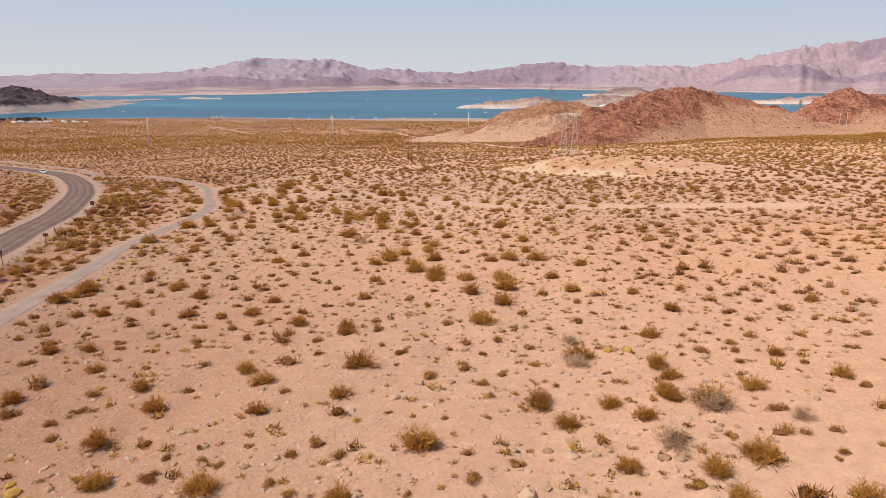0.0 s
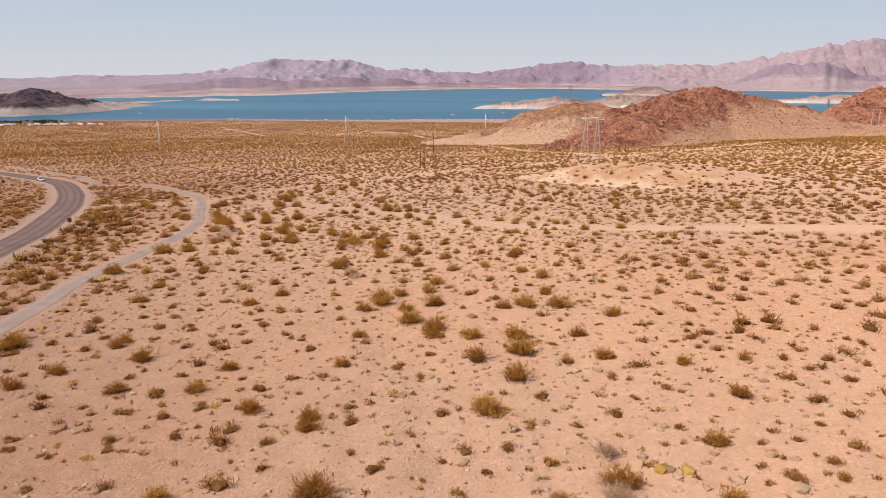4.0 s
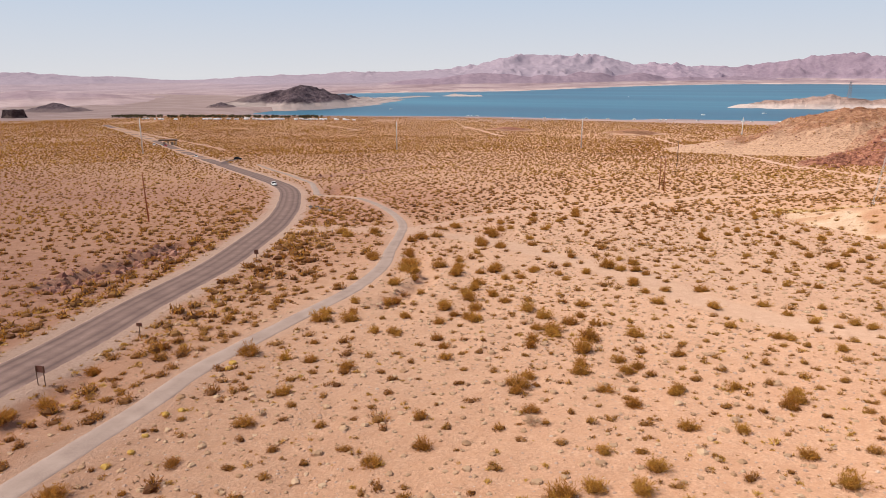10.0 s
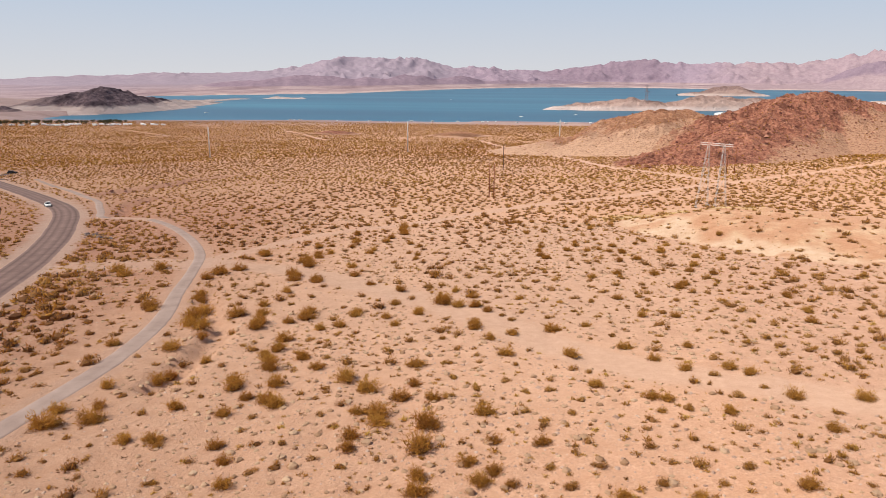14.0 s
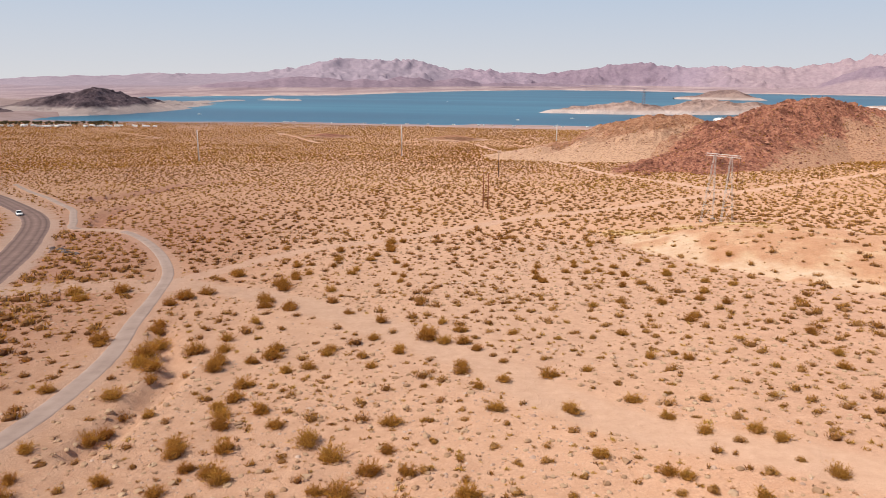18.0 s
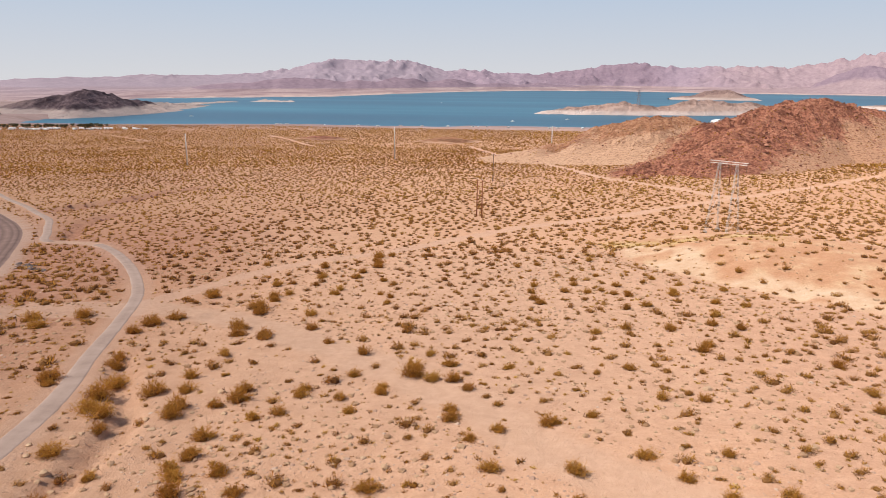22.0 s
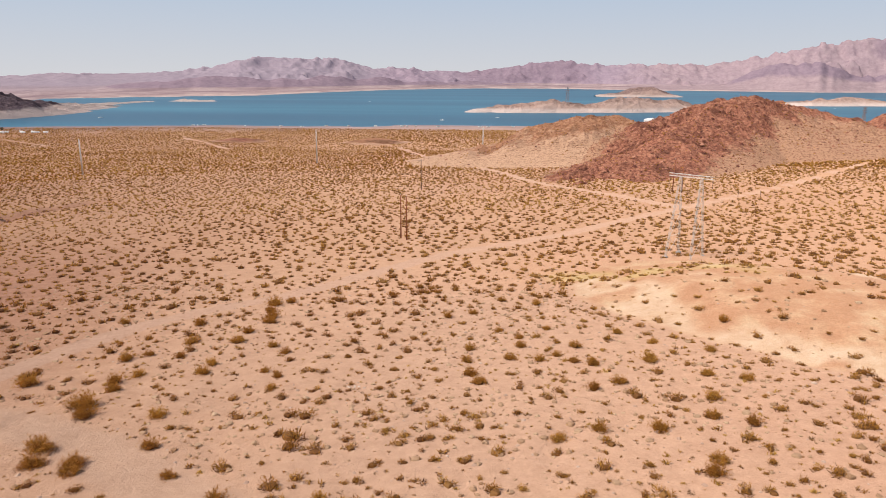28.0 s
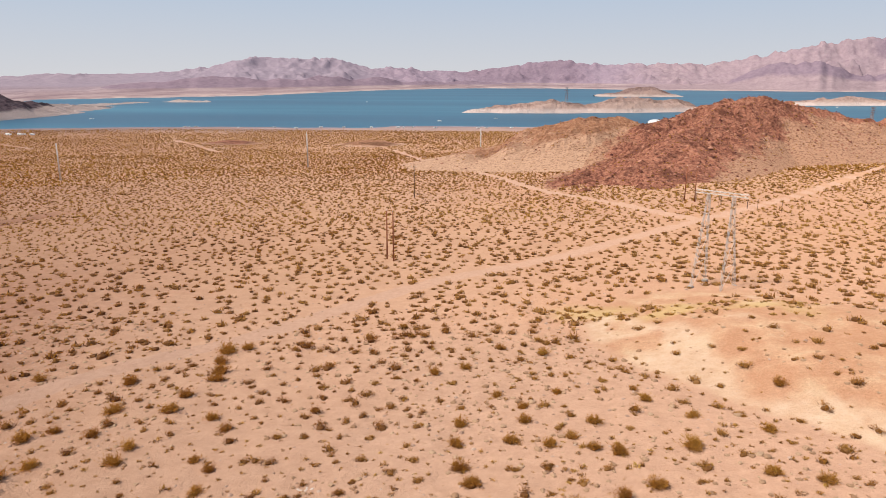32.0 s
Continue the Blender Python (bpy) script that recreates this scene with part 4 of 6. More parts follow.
hill("sandbar", ISLE, "small pale sandbar in the lake off the spit", "island", -880, -690, 1950, 2090, 5, islet([(-820, 2010), (-790, 2020), (-740, 2030)], [-38, -35, -38], 30, 81))
hill("island", ISLE, "low pale sandbar island behind the hills", "island", 780, 1300, 1980, 2200, 7, islet([(830, 2060), (960, 2070), (1080, 2090), (1150, 2110)], [-31, -17, -24, -35], 50, 71))


# ---- poles, pylons, signs ----
def zat(x, y, detail=True):
    return float(ground_z(np.array([float(x)]), np.array([float(y)]), detail)[0])


def empty(name, x, y, z, turn=0.0):
    e = new(name)
    e.empty_display_size = 0.5
    e.matrix_world = pose(x, y, z, 0, 0, turn)
    return e


def lattice(a, b, wide_a, wide_b, bays, r, bm=None):
    """A four-sided lattice column from a to b with zigzag bracing."""
    bm = bm or bmesh.new()
    a, b = Vector(a), Vector(b)
    ax = (b - a).normalized()
    u = ax.cross(Vector((0.3, 1, 0))).normalized()
    v = ax.cross(u)
    ring = []
    for k in range(bays + 1):
        t = k / bays
        w = wide_a + (wide_b - wide_a) * t
        c = a + (b - a) * t
        ring.append([c + (u * sx + v * sy) * w / 2 for sx, sy in ((-1, -1), (1, -1), (1, 1), (-1, 1))])
    for i in range(4):
        tube(ring[0][i], ring[-1][i], r, r, 4, bm)
    for k in range(bays):
        for i in range(4):
            j = (i + 1) % 4
            p, q = (ring[k][i], ring[k + 1][j]) if k % 2 else (ring[k][j], ring[k + 1][i])
            tube(p, q, r * 0.5, r * 0.5, 3, bm)
    return bm


def insulator(x, z, length, parent):
    bm = tube((x, 0, z), (x, 0, z - length), 0.03, 0.03, 5)
    for k in range(7):
        zz = z - 0.15 - k * (length - 0.3) / 6
        tube((x, 0, zz + 0.05), (x, 0, zz - 0.04), 0.05, 0.14, 7, bm)
    part("insulator", bm, DARKWOOD, parent, "brown porcelain insulator string")


def frame_pylon(x, y, turn, height, beam, label):
    """A steel frame of two splayed lattice masts under one lattice beam."""
    e = empty("pylon", x, y, zat(x, y) - 0.1, turn)
    half = beam * 0.235
    for s in (-1, 1):
        for v in (-1, 1):
            part("leg", lattice((s * (half + 0.5), v * 3.1, 0), (s * half, v * 0.35, height - 0.7), 0.34, 0.22, 9, 0.026), STEEL, e)
            part("footing", box(0.9, 0.9, 0.4, (s * (half + 0.5), v * 3.1, 0.1), 0.05), STONEGREY, e, "concrete footing")
        for k in (0.25, 0.5, 0.75):
            w = 3.1 + (0.35 - 3.1) * k
            xx = s * (half + 0.5 * (1 - k))
            bm = tube((xx, -w, height * k), (xx, w, height * k), 0.045, 0.045, 4)
            w2 = 3.1 + (0.35 - 3.1) * (k - 0.25)
            tube((xx, -w2, height * (k - 0.25)), (xx, w, height * k), 0.035, 0.035, 4, bm)
            tube((xx, w2, height * (k - 0.25)), (xx, -w, height * k), 0.035, 0.035, 4, bm)
            part("brace", bm, STEEL, e)
    part("beam", lattice((-beam / 2, 0, height - 0.5), (beam / 2, 0, height - 0.5), 0.55, 0.55, 10, 0.035), STEEL, e)
    for xx in (-beam / 2 + 0.15, 0, beam / 2 - 0.15):
        insulator(xx, height - 0.9, 1.7, e)
    return tagged(e, label, "pylon", "transmission pylons")


FARSTEEL = plain("dull_grey_steel", (0.30, 0.26, 0.27), 0.7)


def tall_pylon(x, y, z, height, label):
    e = empty("pylon", x, y, z, 10)
    w = height * 0.085
    for sx, sy in ((-1, -1), (1, -1), (1, 1), (-1, 1)):
        part("leg", tube((sx * w, sy * w, 0), (sx * w * 0.25, sy * w * 0.25, height), 0.28, 0.18, 4), FARSTEEL, e)
    bm = bmesh.new()
    n = 9
    for k in range(n):
        a, b = 1 - 0.75 * k / n, 1 - 0.75 * (k + 1) / n
        za, zb = height * k / n, height * (k + 1) / n
        for p, q in (((-1, -1), (1, -1)), ((1, -1), (1, 1)), ((1, 1), (-1, 1)), ((-1, 1), (-1, -1))):
            tube((p[0] * w * a, p[1] * w * a, za), (q[0] * w * b, q[1] * w * b, zb), 0.12, 0.12, 3, bm)
            tube((q[0] * w * a, q[1] * w * a, za), (p[0] * w * b, p[1] * w * b, zb), 0.12, 0.12, 3, bm)
    part("bracing", bm, FARSTEEL, e)
    for k in (0.72, 0.84, 0.96):
        part("arm", lattice((-height * 0.13, 0, height * k), (height * 0.13, 0, height * k), 0.8, 0.8, 6, 0.12), FARSTEEL, e)
    return tagged(e, label, "pylon", "transmission pylons")


def steel_pole(x, y, height, arm, label):
    e = empty("power_pole", x, y, zat(x, y) - 0.2, arm)
    part("shaft", tube((0, 0, 0), (0, 0, height), 0.58, 0.34, 12), POLEWHITE, e, smooth=True)
    part("cap", tube((0, 0, height), (0, 0, height + 0.25), 0.27, 0.15, 12), STEEL, e)
    for k, s in ((0.93, -1), (0.93, 1), (0.83, 1)):
        bm = tube((0, 0, height * k), (s * 1.7, 0, height * k + 0.35), 0.10, 0.06, 6)
        part("arm", bm, POLEWHITE, e)
    part("base_plate", tube((0, 0, 0), (0, 0, 0.35), 0.85, 0.85, 12), STONEGREY, e, "concrete base")
    return tagged(e, label, "pole", "steel power poles")


def wood_pole(x, y, height, mat, label, lean=0.0, arm=True):
    e = empty("utility_pole", x, y, zat(x, y) - 0.2, 20)
    part("shaft", tube((0, 0, 0), (lean, 0, height), 0.21, 0.15, 10), mat, e, smooth=True)
    if arm:
        part("crossarm", box(2.4, 0.12, 0.14, (lean, 0.16, height - 0.7), 0.01), mat, e)
        for s in (-1.05, 0.35, 1.05):
            part("insulator", tube((lean + s, 0.16, height - 0.63), (lean + s, 0.16, height - 0.38), 0.06, 0.04, 7), WHITE, e, "pale insulator pin")
    return tagged(e, label, "pole", "wooden power poles")


def twin_pole(x, y, turn, gap, height, mat, label):
    """Two wooden poles side by side, with short cross bracing."""
    e = empty("utility_pole", x, y, zat(x, y) - 0.2, turn)
    for s in (-1, 1):
        part("pole", tube((s * gap / 2, 0, 0), (s * gap / 2 * 0.94, 0, height), 0.20, 0.14, 10), mat, e, smooth=True)
    for k in (0.55, 0.76):
        bm = tube((-gap / 2, 0.1, height * k - 0.7), (gap / 2, 0.1, height * k + 0.7), 0.05, 0.05, 5)
        part("brace", bm, mat, e)
    for s in (-1, 1):
        part("insulator", tube((s * gap / 2 * 0.94, 0, height), (s * gap / 2 * 0.94, 0, height + 0.3), 0.06, 0.04, 7), WHITE, e, "pale insulator pin")
    return tagged(e, label, "pole", "wooden power poles")


def road_sign(x, y, turn, posts, wide, tall, top, mat, label):
    e = empty("road_sign", x, y, zat(x, y) - 0.15, turn)
    for s in ((-0.5, 0.5) if posts == 2 else (0,)):
        part("post", tube((s * wide * 0.8, 0, 0), (s * wide * 0.8, 0, top), 0.05, 0.05, 6), DARKWOOD, e)
    part("panel", box(wide, 0.04, tall, (0, 0.07, top - tall / 2), 0.01), mat, e, "metal sign panel seen from behind")
    return tagged(e, label, "sign", "road signs")


def marker(x, y, height, label):
    e = empty("marker_post", x, y, zat(x, y) - 0.1, 15)
    part("post", box(0.11, 0.06, height, (0, 0, height / 2), 0.01), DARKWOOD, e)
    part("reflector", box(0.09, 0.015, 0.16, (0, -0.04, height - 0.18)), WHITE, e, "white reflector strip")
    return tagged(e, label, "post", "marker posts")


STONEGREY = plain("grey_concrete", (0.42, 0.37, 0.33), 0.9)
SIGNBACK = plain("dark_sign_back", (0.17, 0.070, 0.05), 0.6)
SIGNGREY = plain("grey_sign_back", (0.30, 0.28, 0.26), 0.45, 0.4)

frame_pylon(38.6, 267.6, -41.5, 17.9, 9.6, "grey steel lattice frame pylon standing among desert bushes")
frame_pylon(366, 700, -25, 24.0, 12, "grey steel lattice frame pylon before a brown hill")
tall_pylon(187, 1612, -33, 44, "tall grey lattice pylon on the pale island")
tall_pylon(429, 930, -20, 22, "grey lattice pylon behind the rocky hill")
for px, py, hh in ((-409.4, 437, 26), (-257.3, 555, 22.6), (-124.6, 641, 25), (0.7, 685, 26)):
    steel_pole(px, py, hh, -38, "tall pale steel power pole on the desert plain")
twin_pole(-25.2, 304.6, -48, 2.7, 12.2, RUSTWOOD, "pair of red-brown wooden poles with short cross braces")
wood_pole(-31, 444, 14.5, DARKWOOD, "single dark wooden power pole on the plain")
twin_pole(76.8, 407, -60, 5.0, 13.5, RUSTWOOD, "pair of red-brown wooden poles near the dirt track")
twin_pole(275, 701, -60, 6.0, 15, DARKWOOD, "pair of dark wooden poles at the hill foot")
wood_pole(-145.2, 184.2, 13.2, RUSTWOOD, "single red-brown wooden pole leaning slightly beside the road", -0.4, False)
for sx, sy, hh in ((83.2, 393.7, 3.6), (89.8, 376.1, 4.0), (96, 372, 4.4)):
    marker(sx, sy, hh, "short dark wooden post beside the dirt track")
road_sign(-66.0, 92.3, 12, 2, 1.1, 0.75, 2.3, SIGNBACK, "brown sign panel on two wooden posts beside the road")
road_sign(-68.9, 108.2, 15, 1, 0.8, 0.5, 2.1, SIGNBACK, "small sign on one post beside the road")
road_sign(-85.5, 153, 25, 1, 0.8, 0.9, 2.2, SIGNBACK, "square dark sign on one post beside the road")
road_sign(-178, 262, 40, 1, 0.9, 1.0, 2.4, SIGNBACK, "dark square sign on a post at the bend")
for sx, sy in ((-75.2, 82), (-94.2, 179.7), (-90.9, 180.9), (-87.8, 184.3), (-61.5, 70)):
    marker(sx, sy, 1.25, "short wooden marker post beside the road")


# ---- cars ----
def loft(sections, bm=None):
    """Skins closed rings of points one after another, and caps the ends."""
    bm = bm or bmesh.new()
    rings = [[bm.verts.new(p) for p in ring] for ring in sections]
    for a, b in zip(rings[:-1], rings[1:]):
        for i in range(len(a)):
            j = (i + 1) % len(a)
            bm.faces.new((a[i], a[j], b[j], b[i]))
    bm.faces.new(rings[0][::-1])
    bm.faces.new(rings[-1])
    bmesh.ops.recalc_face_normals(bm, faces=bm.faces)
    return bm


def rounded(x, wide, z0, z1, r):
    out = []
    for cx, cz, a0 in ((wide - r, z1 - r, 0), (-wide + r, z1 - r, 90), (-wide + r, z0 + r, 180), (wide - r, z0 + r, 270)):
        for k in range(3):
            a = radians(a0 + 45 * k)
            out.append((x, cx + r * math.cos(a), cz + r * math.sin(a)))
    return out


def car(x, y, turn, tall, length, paint, label):
    """A parked car: x ahead. tall: an upright body; else a saloon."""
    e = empty("car", x, y, float(base(np.array([x]), np.array([y]))[0]) + 0.08, turn)
    L, w = length / 2, 0.9
    hood, belt, roof = (1.02, 1.08, 1.78) if tall else (0.86, 0.92, 1.44)
    sec = [(-L, 0.78, 0.42, belt * 0.92), (-L + 0.12, 0.86, 0.32, belt), (-L * 0.55, w, 0.26, belt), (0, w, 0.26, belt), (L * 0.38, w, 0.26, belt), (L * 0.7, 0.88, 0.28, hood), (L - 0.14, 0.84, 0.32, hood * 0.93), (L, 0.74, 0.42, hood * 0.78)]
    part("body", loft([rounded(a, b, c, d, 0.14) for a, b, c, d in sec]), paint, e, smooth=True)
    back, front = (-L * 0.93, L * 0.48) if tall else (-L * 0.72, L * 0.46)
    rb, rf = (-L * 0.80, L * 0.12) if tall else (-L * 0.38, L * 0.08)
    cabin = []
    for a, b, c, d in ((back, 0.78, belt - 0.05, belt + 0.02), (rb, 0.68, belt - 0.05, roof - 0.07), ((rb + rf) / 2, 0.70, belt - 0.05, roof - 0.05), (rf, 0.68, belt - 0.05, roof - 0.08), (front, 0.76, belt - 0.05, belt + 0.02)):
        cabin.append(rounded(a, b, c, d, min(0.03, (d - c) / 2 - 0.001)))
    part("cabin", loft(cabin), GLASS, e, "dark tinted windows")
    part("roof", loft([rounded(a, b, roof - 0.09, roof, 0.04) for a, b in ((rb - 0.05, 0.62), (rb + 0.2, 0.68), (rf - 0.2, 0.68), (rf + 0.05, 0.60))]), paint, e, smooth=True)
    for s in (-1, 1):
        for px in (rb, (rb + rf) / 2, rf):
            part("pillar", box(0.09, 0.05, roof - belt, (px, s * 0.715, (roof + belt) / 2 - 0.02), 0.01), paint, e)
        part("headlight", box(0.1, 0.3, 0.14, (L - 0.08, s * 0.56, hood * 0.74), 0.03), LAMPCLEAR, e, "clear headlight")
        part("tail_light", box(0.08, 0.2, 0.24, (-L + 0.05, s * 0.66, belt * 0.82), 0.02), LAMPRED, e, "red tail light")
        part("mirror", box(0.12, 0.18, 0.12, (L * 0.36, s * 0.98, belt + 0.06), 0.03), paint, e)
        for px in (-L * 0.60, L * 0.62):
            wheel = empty("wheel", 0, 0, 0)
            wheel.parent = e
            wheel.matrix_world = Matrix.Identity(4)
            wheel.location = (px, s * 0.80, 0.33)
            part("tyre", tube((0, -0.11, 0), (0, 0.11, 0), 0.33, 0.33, 18), RUBBER, wheel)
            part("rim", tube((0, -0.12, 0), (0, 0.12, 0), 0.21, 0.21, 12), RIM, wheel)
    for s, px in ((1, L - 0.02), (-1, -L + 0.02)):
        part("bumper", box(0.12, 1.5, 0.2, (px, 0, 0.45), 0.04), BLACKPAINT if tall else paint, e)
    return tagged(e, label, "car", "cars on the road")


car(-66.3, 62.0, -86, True, 4.8, BLACKPAINT, "black sport utility vehicle with dark windows on the asphalt road")
car(-72.4, 86.0, -76, False, 4.5, SILVER, "silver saloon car on the asphalt road")
car(-176.5, 281.5, -46, False, 4.6, WHITE, "white saloon car on the bend of the road")


# ---- entrance station far down the road ----
def entrance(x, y, turn):
    z = zat(x, y, False)
    e = empty("entrance_station", x, y, z, turn)
    part("roof", box(16, 9, 0.5, (0, 0, 4.6), 0.08), DARKWOOD, e, "flat dark brown canopy roof")
    part("fascia", box(16.2, 9.2, 0.35, (0, 0, 4.2), 0.05), DARKWOOD, e)
    for sx in (-6.5, 0, 6.5):
        for sy in (-3.4, 3.4):
            part("column", box(0.5, 0.5, 4.3, (sx, sy, 2.0), 0.04), WALLTAN, e)
    for sx in (-3.4, 3.4):
        part("booth", box(2.2, 2.6, 2.7, (sx, 0, 1.35), 0.05), WALLTAN, e, "tan ticket booth")
        for s in (-1, 1):
            part("window", box(2.24, 1.6, 0.9, (sx, s * 0.35, 1.75)), GLASS, e)
    return tagged(e, label="low brown entrance station canopy with booths across the road", category="building")


entrance(-478, 533, 38)
car(-474, 521, -38, False, 4.6, WHITE, "white car waiting at the entrance station")
car(-485, 523, -38, True, 4.8, WHITE, "white van waiting at the entrance station")
car(-466, 517, -38, False, 4.5, LAMPRED, "dark red car leaving the entrance station")
car(-347, 424, -40, False, 4.5, WHITE, "white car far down the road")
car(-303, 414, 40, True, 5.0, BLACKPAINT, "dark vehicle parked in a pull-out beside the road")


# ---- far campground: trailers and trees ----
def trailer(x, y, turn, size, label):
    e = empty("trailer", x, y, zat(x, y, False), turn)
    part("body", loft([rounded(a, b, 0.5, d, 0.25) for a, b, d in ((-size, 1.05, 2.7), (-size + 0.3, 1.2, 3.1), (size - 0.5, 1.2, 3.1), (size, 1.05, 2.4))]), WHITE, e, smooth=True)
    part("window", box(1.6, 2.44, 0.6, (0.4, 0, 1.9), 0.02), GLASS, e)
    part("door", box(0.75, 2.45, 1.7, (-size * 0.5, 0, 1.45), 0.01), SIGNGREY, e)
    for s in (-1, 1):
        part("wheel", tube((-0.3, s * 0.95, 0.35), (-0.3, s * 1.2, 0.35), 0.36, 0.36, 10), RUBBER, e)
    part("skirt", box(size * 1.8, 2.0, 0.3, (0, 0, 0.45), 0.02), SIGNGREY, e)
    return tagged(e, label, "trailer", "trailers in the campground")


rng = np.random.RandomState(11)
first = trailer(-700, 925, 10, 4.2, "white camping trailer among trees on the lake shore")
for k in range(46):
    u = rng.rand()
    tx, ty = -860 + 330 * u, 872 + 95 * u + rng.uniform(-8, 8)
    copy_thing(first, pose(tx, ty, zat(tx, ty, False), 0, 0, rng.uniform(-40, 40)) @ Matrix.Scale(0.8, 4))


def leafy(n, size, seed, flat=0.75, sink=0.0):
    """Small leaf triangles gathered in clumps, in a unit crown."""
    r = np.random.RandomState(seed)
    c = r.normal(size=(9, 3))
    c = c / np.linalg.norm(c, axis=1)[:, None] * r.uniform(0.35, 0.72, (9, 1))
    pick = c[r.randint(0, 9, n)]
    d = r.normal(size=(n, 3))
    d = d / np.linalg.norm(d, axis=1)[:, None] * r.uniform(0.12, 0.42, (n, 1))
    o = (pick + d) * (1, 1, flat)
    t = r.normal(size=(n, 3, 3)) * size
    v = (o[:, None] + t).reshape(-1, 3)
    v[:, 2] += sink
    return v, np.arange(3 * n).reshape(-1, 3)


TREELEAF = shrub("tamarisk_leaf", (0.06, 0.052, 0.026), (0.11, 0.092, 0.045), (0.17, 0.14, 0.075))
BARK = plain("grey_brown_bark", (0.16, 0.11, 0.08), 0.95)


def tree(x, y, height, seed, label):
    e = empty("tree", x, y, zat(x, y, False) - 0.1, seed * 37)
    bm = tube((0, 0, 0), (0.1, 0, height * 0.5), 0.22, 0.12, 7)
    for k in range(5):
        a = k * 1.26 + seed
        tube((0.08, 0, height * (0.28 + 0.05 * k)), (math.cos(a) * height * 0.3, math.sin(a) * height * 0.3, height * (0.55 + 0.07 * k)), 0.09, 0.03, 5, bm)
    part("trunk", bm, BARK, e)
    v, f = leafy(520, 0.085, seed, 0.72)
    v = v * height * 0.58 + np.array([0, 0, height * 0.64])
    ob = new("crown", mesh("crown", v, f, TREELEAF, dict(hue=np.full(len(v), 0.5))))
    ob.parent = e
    return tagged(e, label, "tree", "campground trees")


kinds = [tree(-890, 872, 6.0, 3, "dark green tamarisk tree on the lake shore"), tree(-868, 880, 5.0, 4, "dark green tamarisk tree on the lake shore"), tree(-601, 934, 8.0, 5, "tall dark green tree at the lake shore")]
for k in range(150):
    u = rng.rand() ** 1.25
    tx, ty = -930 + 330 * u, 890 + 85 * u + rng.uniform(-10, 12)
    copy_thing(kinds[k % 2], pose(tx, ty, zat(tx, ty, False) - 0.1, 0, 0, rng.uniform(0, 360)))


shore_rng = np.random.RandomState(17)
for k in range(16):
    tx = shore_rng.uniform(-430, 70)
    ty = float(shore(np.array([tx]))[0]) - shore_rng.uniform(24, 46)
    copy_thing(first, pose(tx, ty, zat(tx, ty), 0, 0, shore_rng.uniform(0, 180)) @ Matrix.Scale(0.6, 4))["label"] = "small white camper trailer parked on the pale beach by the lake"


def boat(x, y, turn, label):
    e = empty("boat", x, y, LAKE_Z - 0.15, turn)
    part("hull", loft([rounded(a, b, 0.0, d, 0.12) for a, b, d in ((-3.6, 1.2, 1.0), (-1, 1.3, 1.0), (1.8, 1.1, 1.1), (3.8, 0.25, 1.3))]), WHITE, e, smooth=True)
    part("cabin", box(2.2, 1.7, 0.9, (-0.4, 0, 1.4), 0.15), WHITE, e)
    part("windshield", box(0.3, 1.5, 0.5, (0.8, 0, 1.5), 0.04), GLASS, e)
    return tagged(e, label, "boat", "boats on the lake")


for bx, by, bt in ((-640, 1290, 20), (-60, 1300, 160), (35, 1380, 10), (-300, 2100, 80), (880, 1900, 30), (304, 1350, 70)):
    boat(bx, by, bt, "small white motor boat on the teal lake")


# ---- desert plants ----
def bush_shape(stems, per, leaf, thick, seed, wide=0.22):
    """A creosote bush of unit radius: stems that spray out of the root, with slim leafy twigs along their outer parts."""
    r = np.random.RandomState(seed)
    az = r.uniform(0, 2 * np.pi, stems)
    tilt = np.radians(6 + 76 * r.uniform(0, 1, stems) ** 0.75)
    ln = r.uniform(0.60, 1.10, stems) * (1 - 0.16 * np.cos(tilt))
    lop = 1 + 0.25 * np.sin(az + r.uniform(0, 6)) + 0.15 * np.sin(2 * az + r.uniform(0, 6))
    tip = np.stack([np.cos(az) * np.sin(tilt) * lop, np.sin(az) * np.sin(tilt) * lop, np.cos(tilt) * 0.86 + 0.14], 1) * ln[:, None]
    root = np.stack([np.cos(az), np.sin(az), 0 * az], 1) * r.uniform(0.02, 0.22, (stems, 1))
    bend = np.stack([np.cos(az), np.sin(az), 0 * az], 1) * 0.06
    side = np.stack([-np.sin(az), np.cos(az), 0 * az], 1) * thick
    mid = (root + tip) / 2 - bend * 0.5 + np.array([0, 0, 0.07])
    v = np.concatenate([np.stack([root - side, root + side, mid], 1), np.stack([mid - side * 0.7, mid + side * 0.7, tip], 1)]).reshape(-1, 3)
    n = stems * per
    t = r.uniform(0.22, 0.98, n)[:, None] ** 0.8
    i = np.repeat(np.arange(stems), per)
    c = (1 - t) ** 2 * root[i] + 2 * t * (1 - t) * mid[i] + t * t * tip[i] + r.normal(size=(n, 3)) * 0.05
    c[:, 2] = np.maximum(c[:, 2], 0.02)
    out = (tip - root)[i] * 0.8 + r.normal(size=(n, 3)) * 0.42 + np.array([0, 0, 0.15])
    out /= np.linalg.norm(out, axis=1)[:, None]
    w = np.cross(out, r.normal(size=(n, 3)))
    w /= np.linalg.norm(w, axis=1)[:, None]
    s = leaf * r.uniform(0.6, 1.4, (n, 1))
    lv = np.stack([c - w * s * wide, c + w * s * wide, c + out * s], 1).reshape(-1, 3)
    f = np.arange(len(v) + len(lv)).reshape(-1, 3)
    return np.vstack([v, lv]), f, np.r_[np.ones(2 * stems), np.zeros(n)]


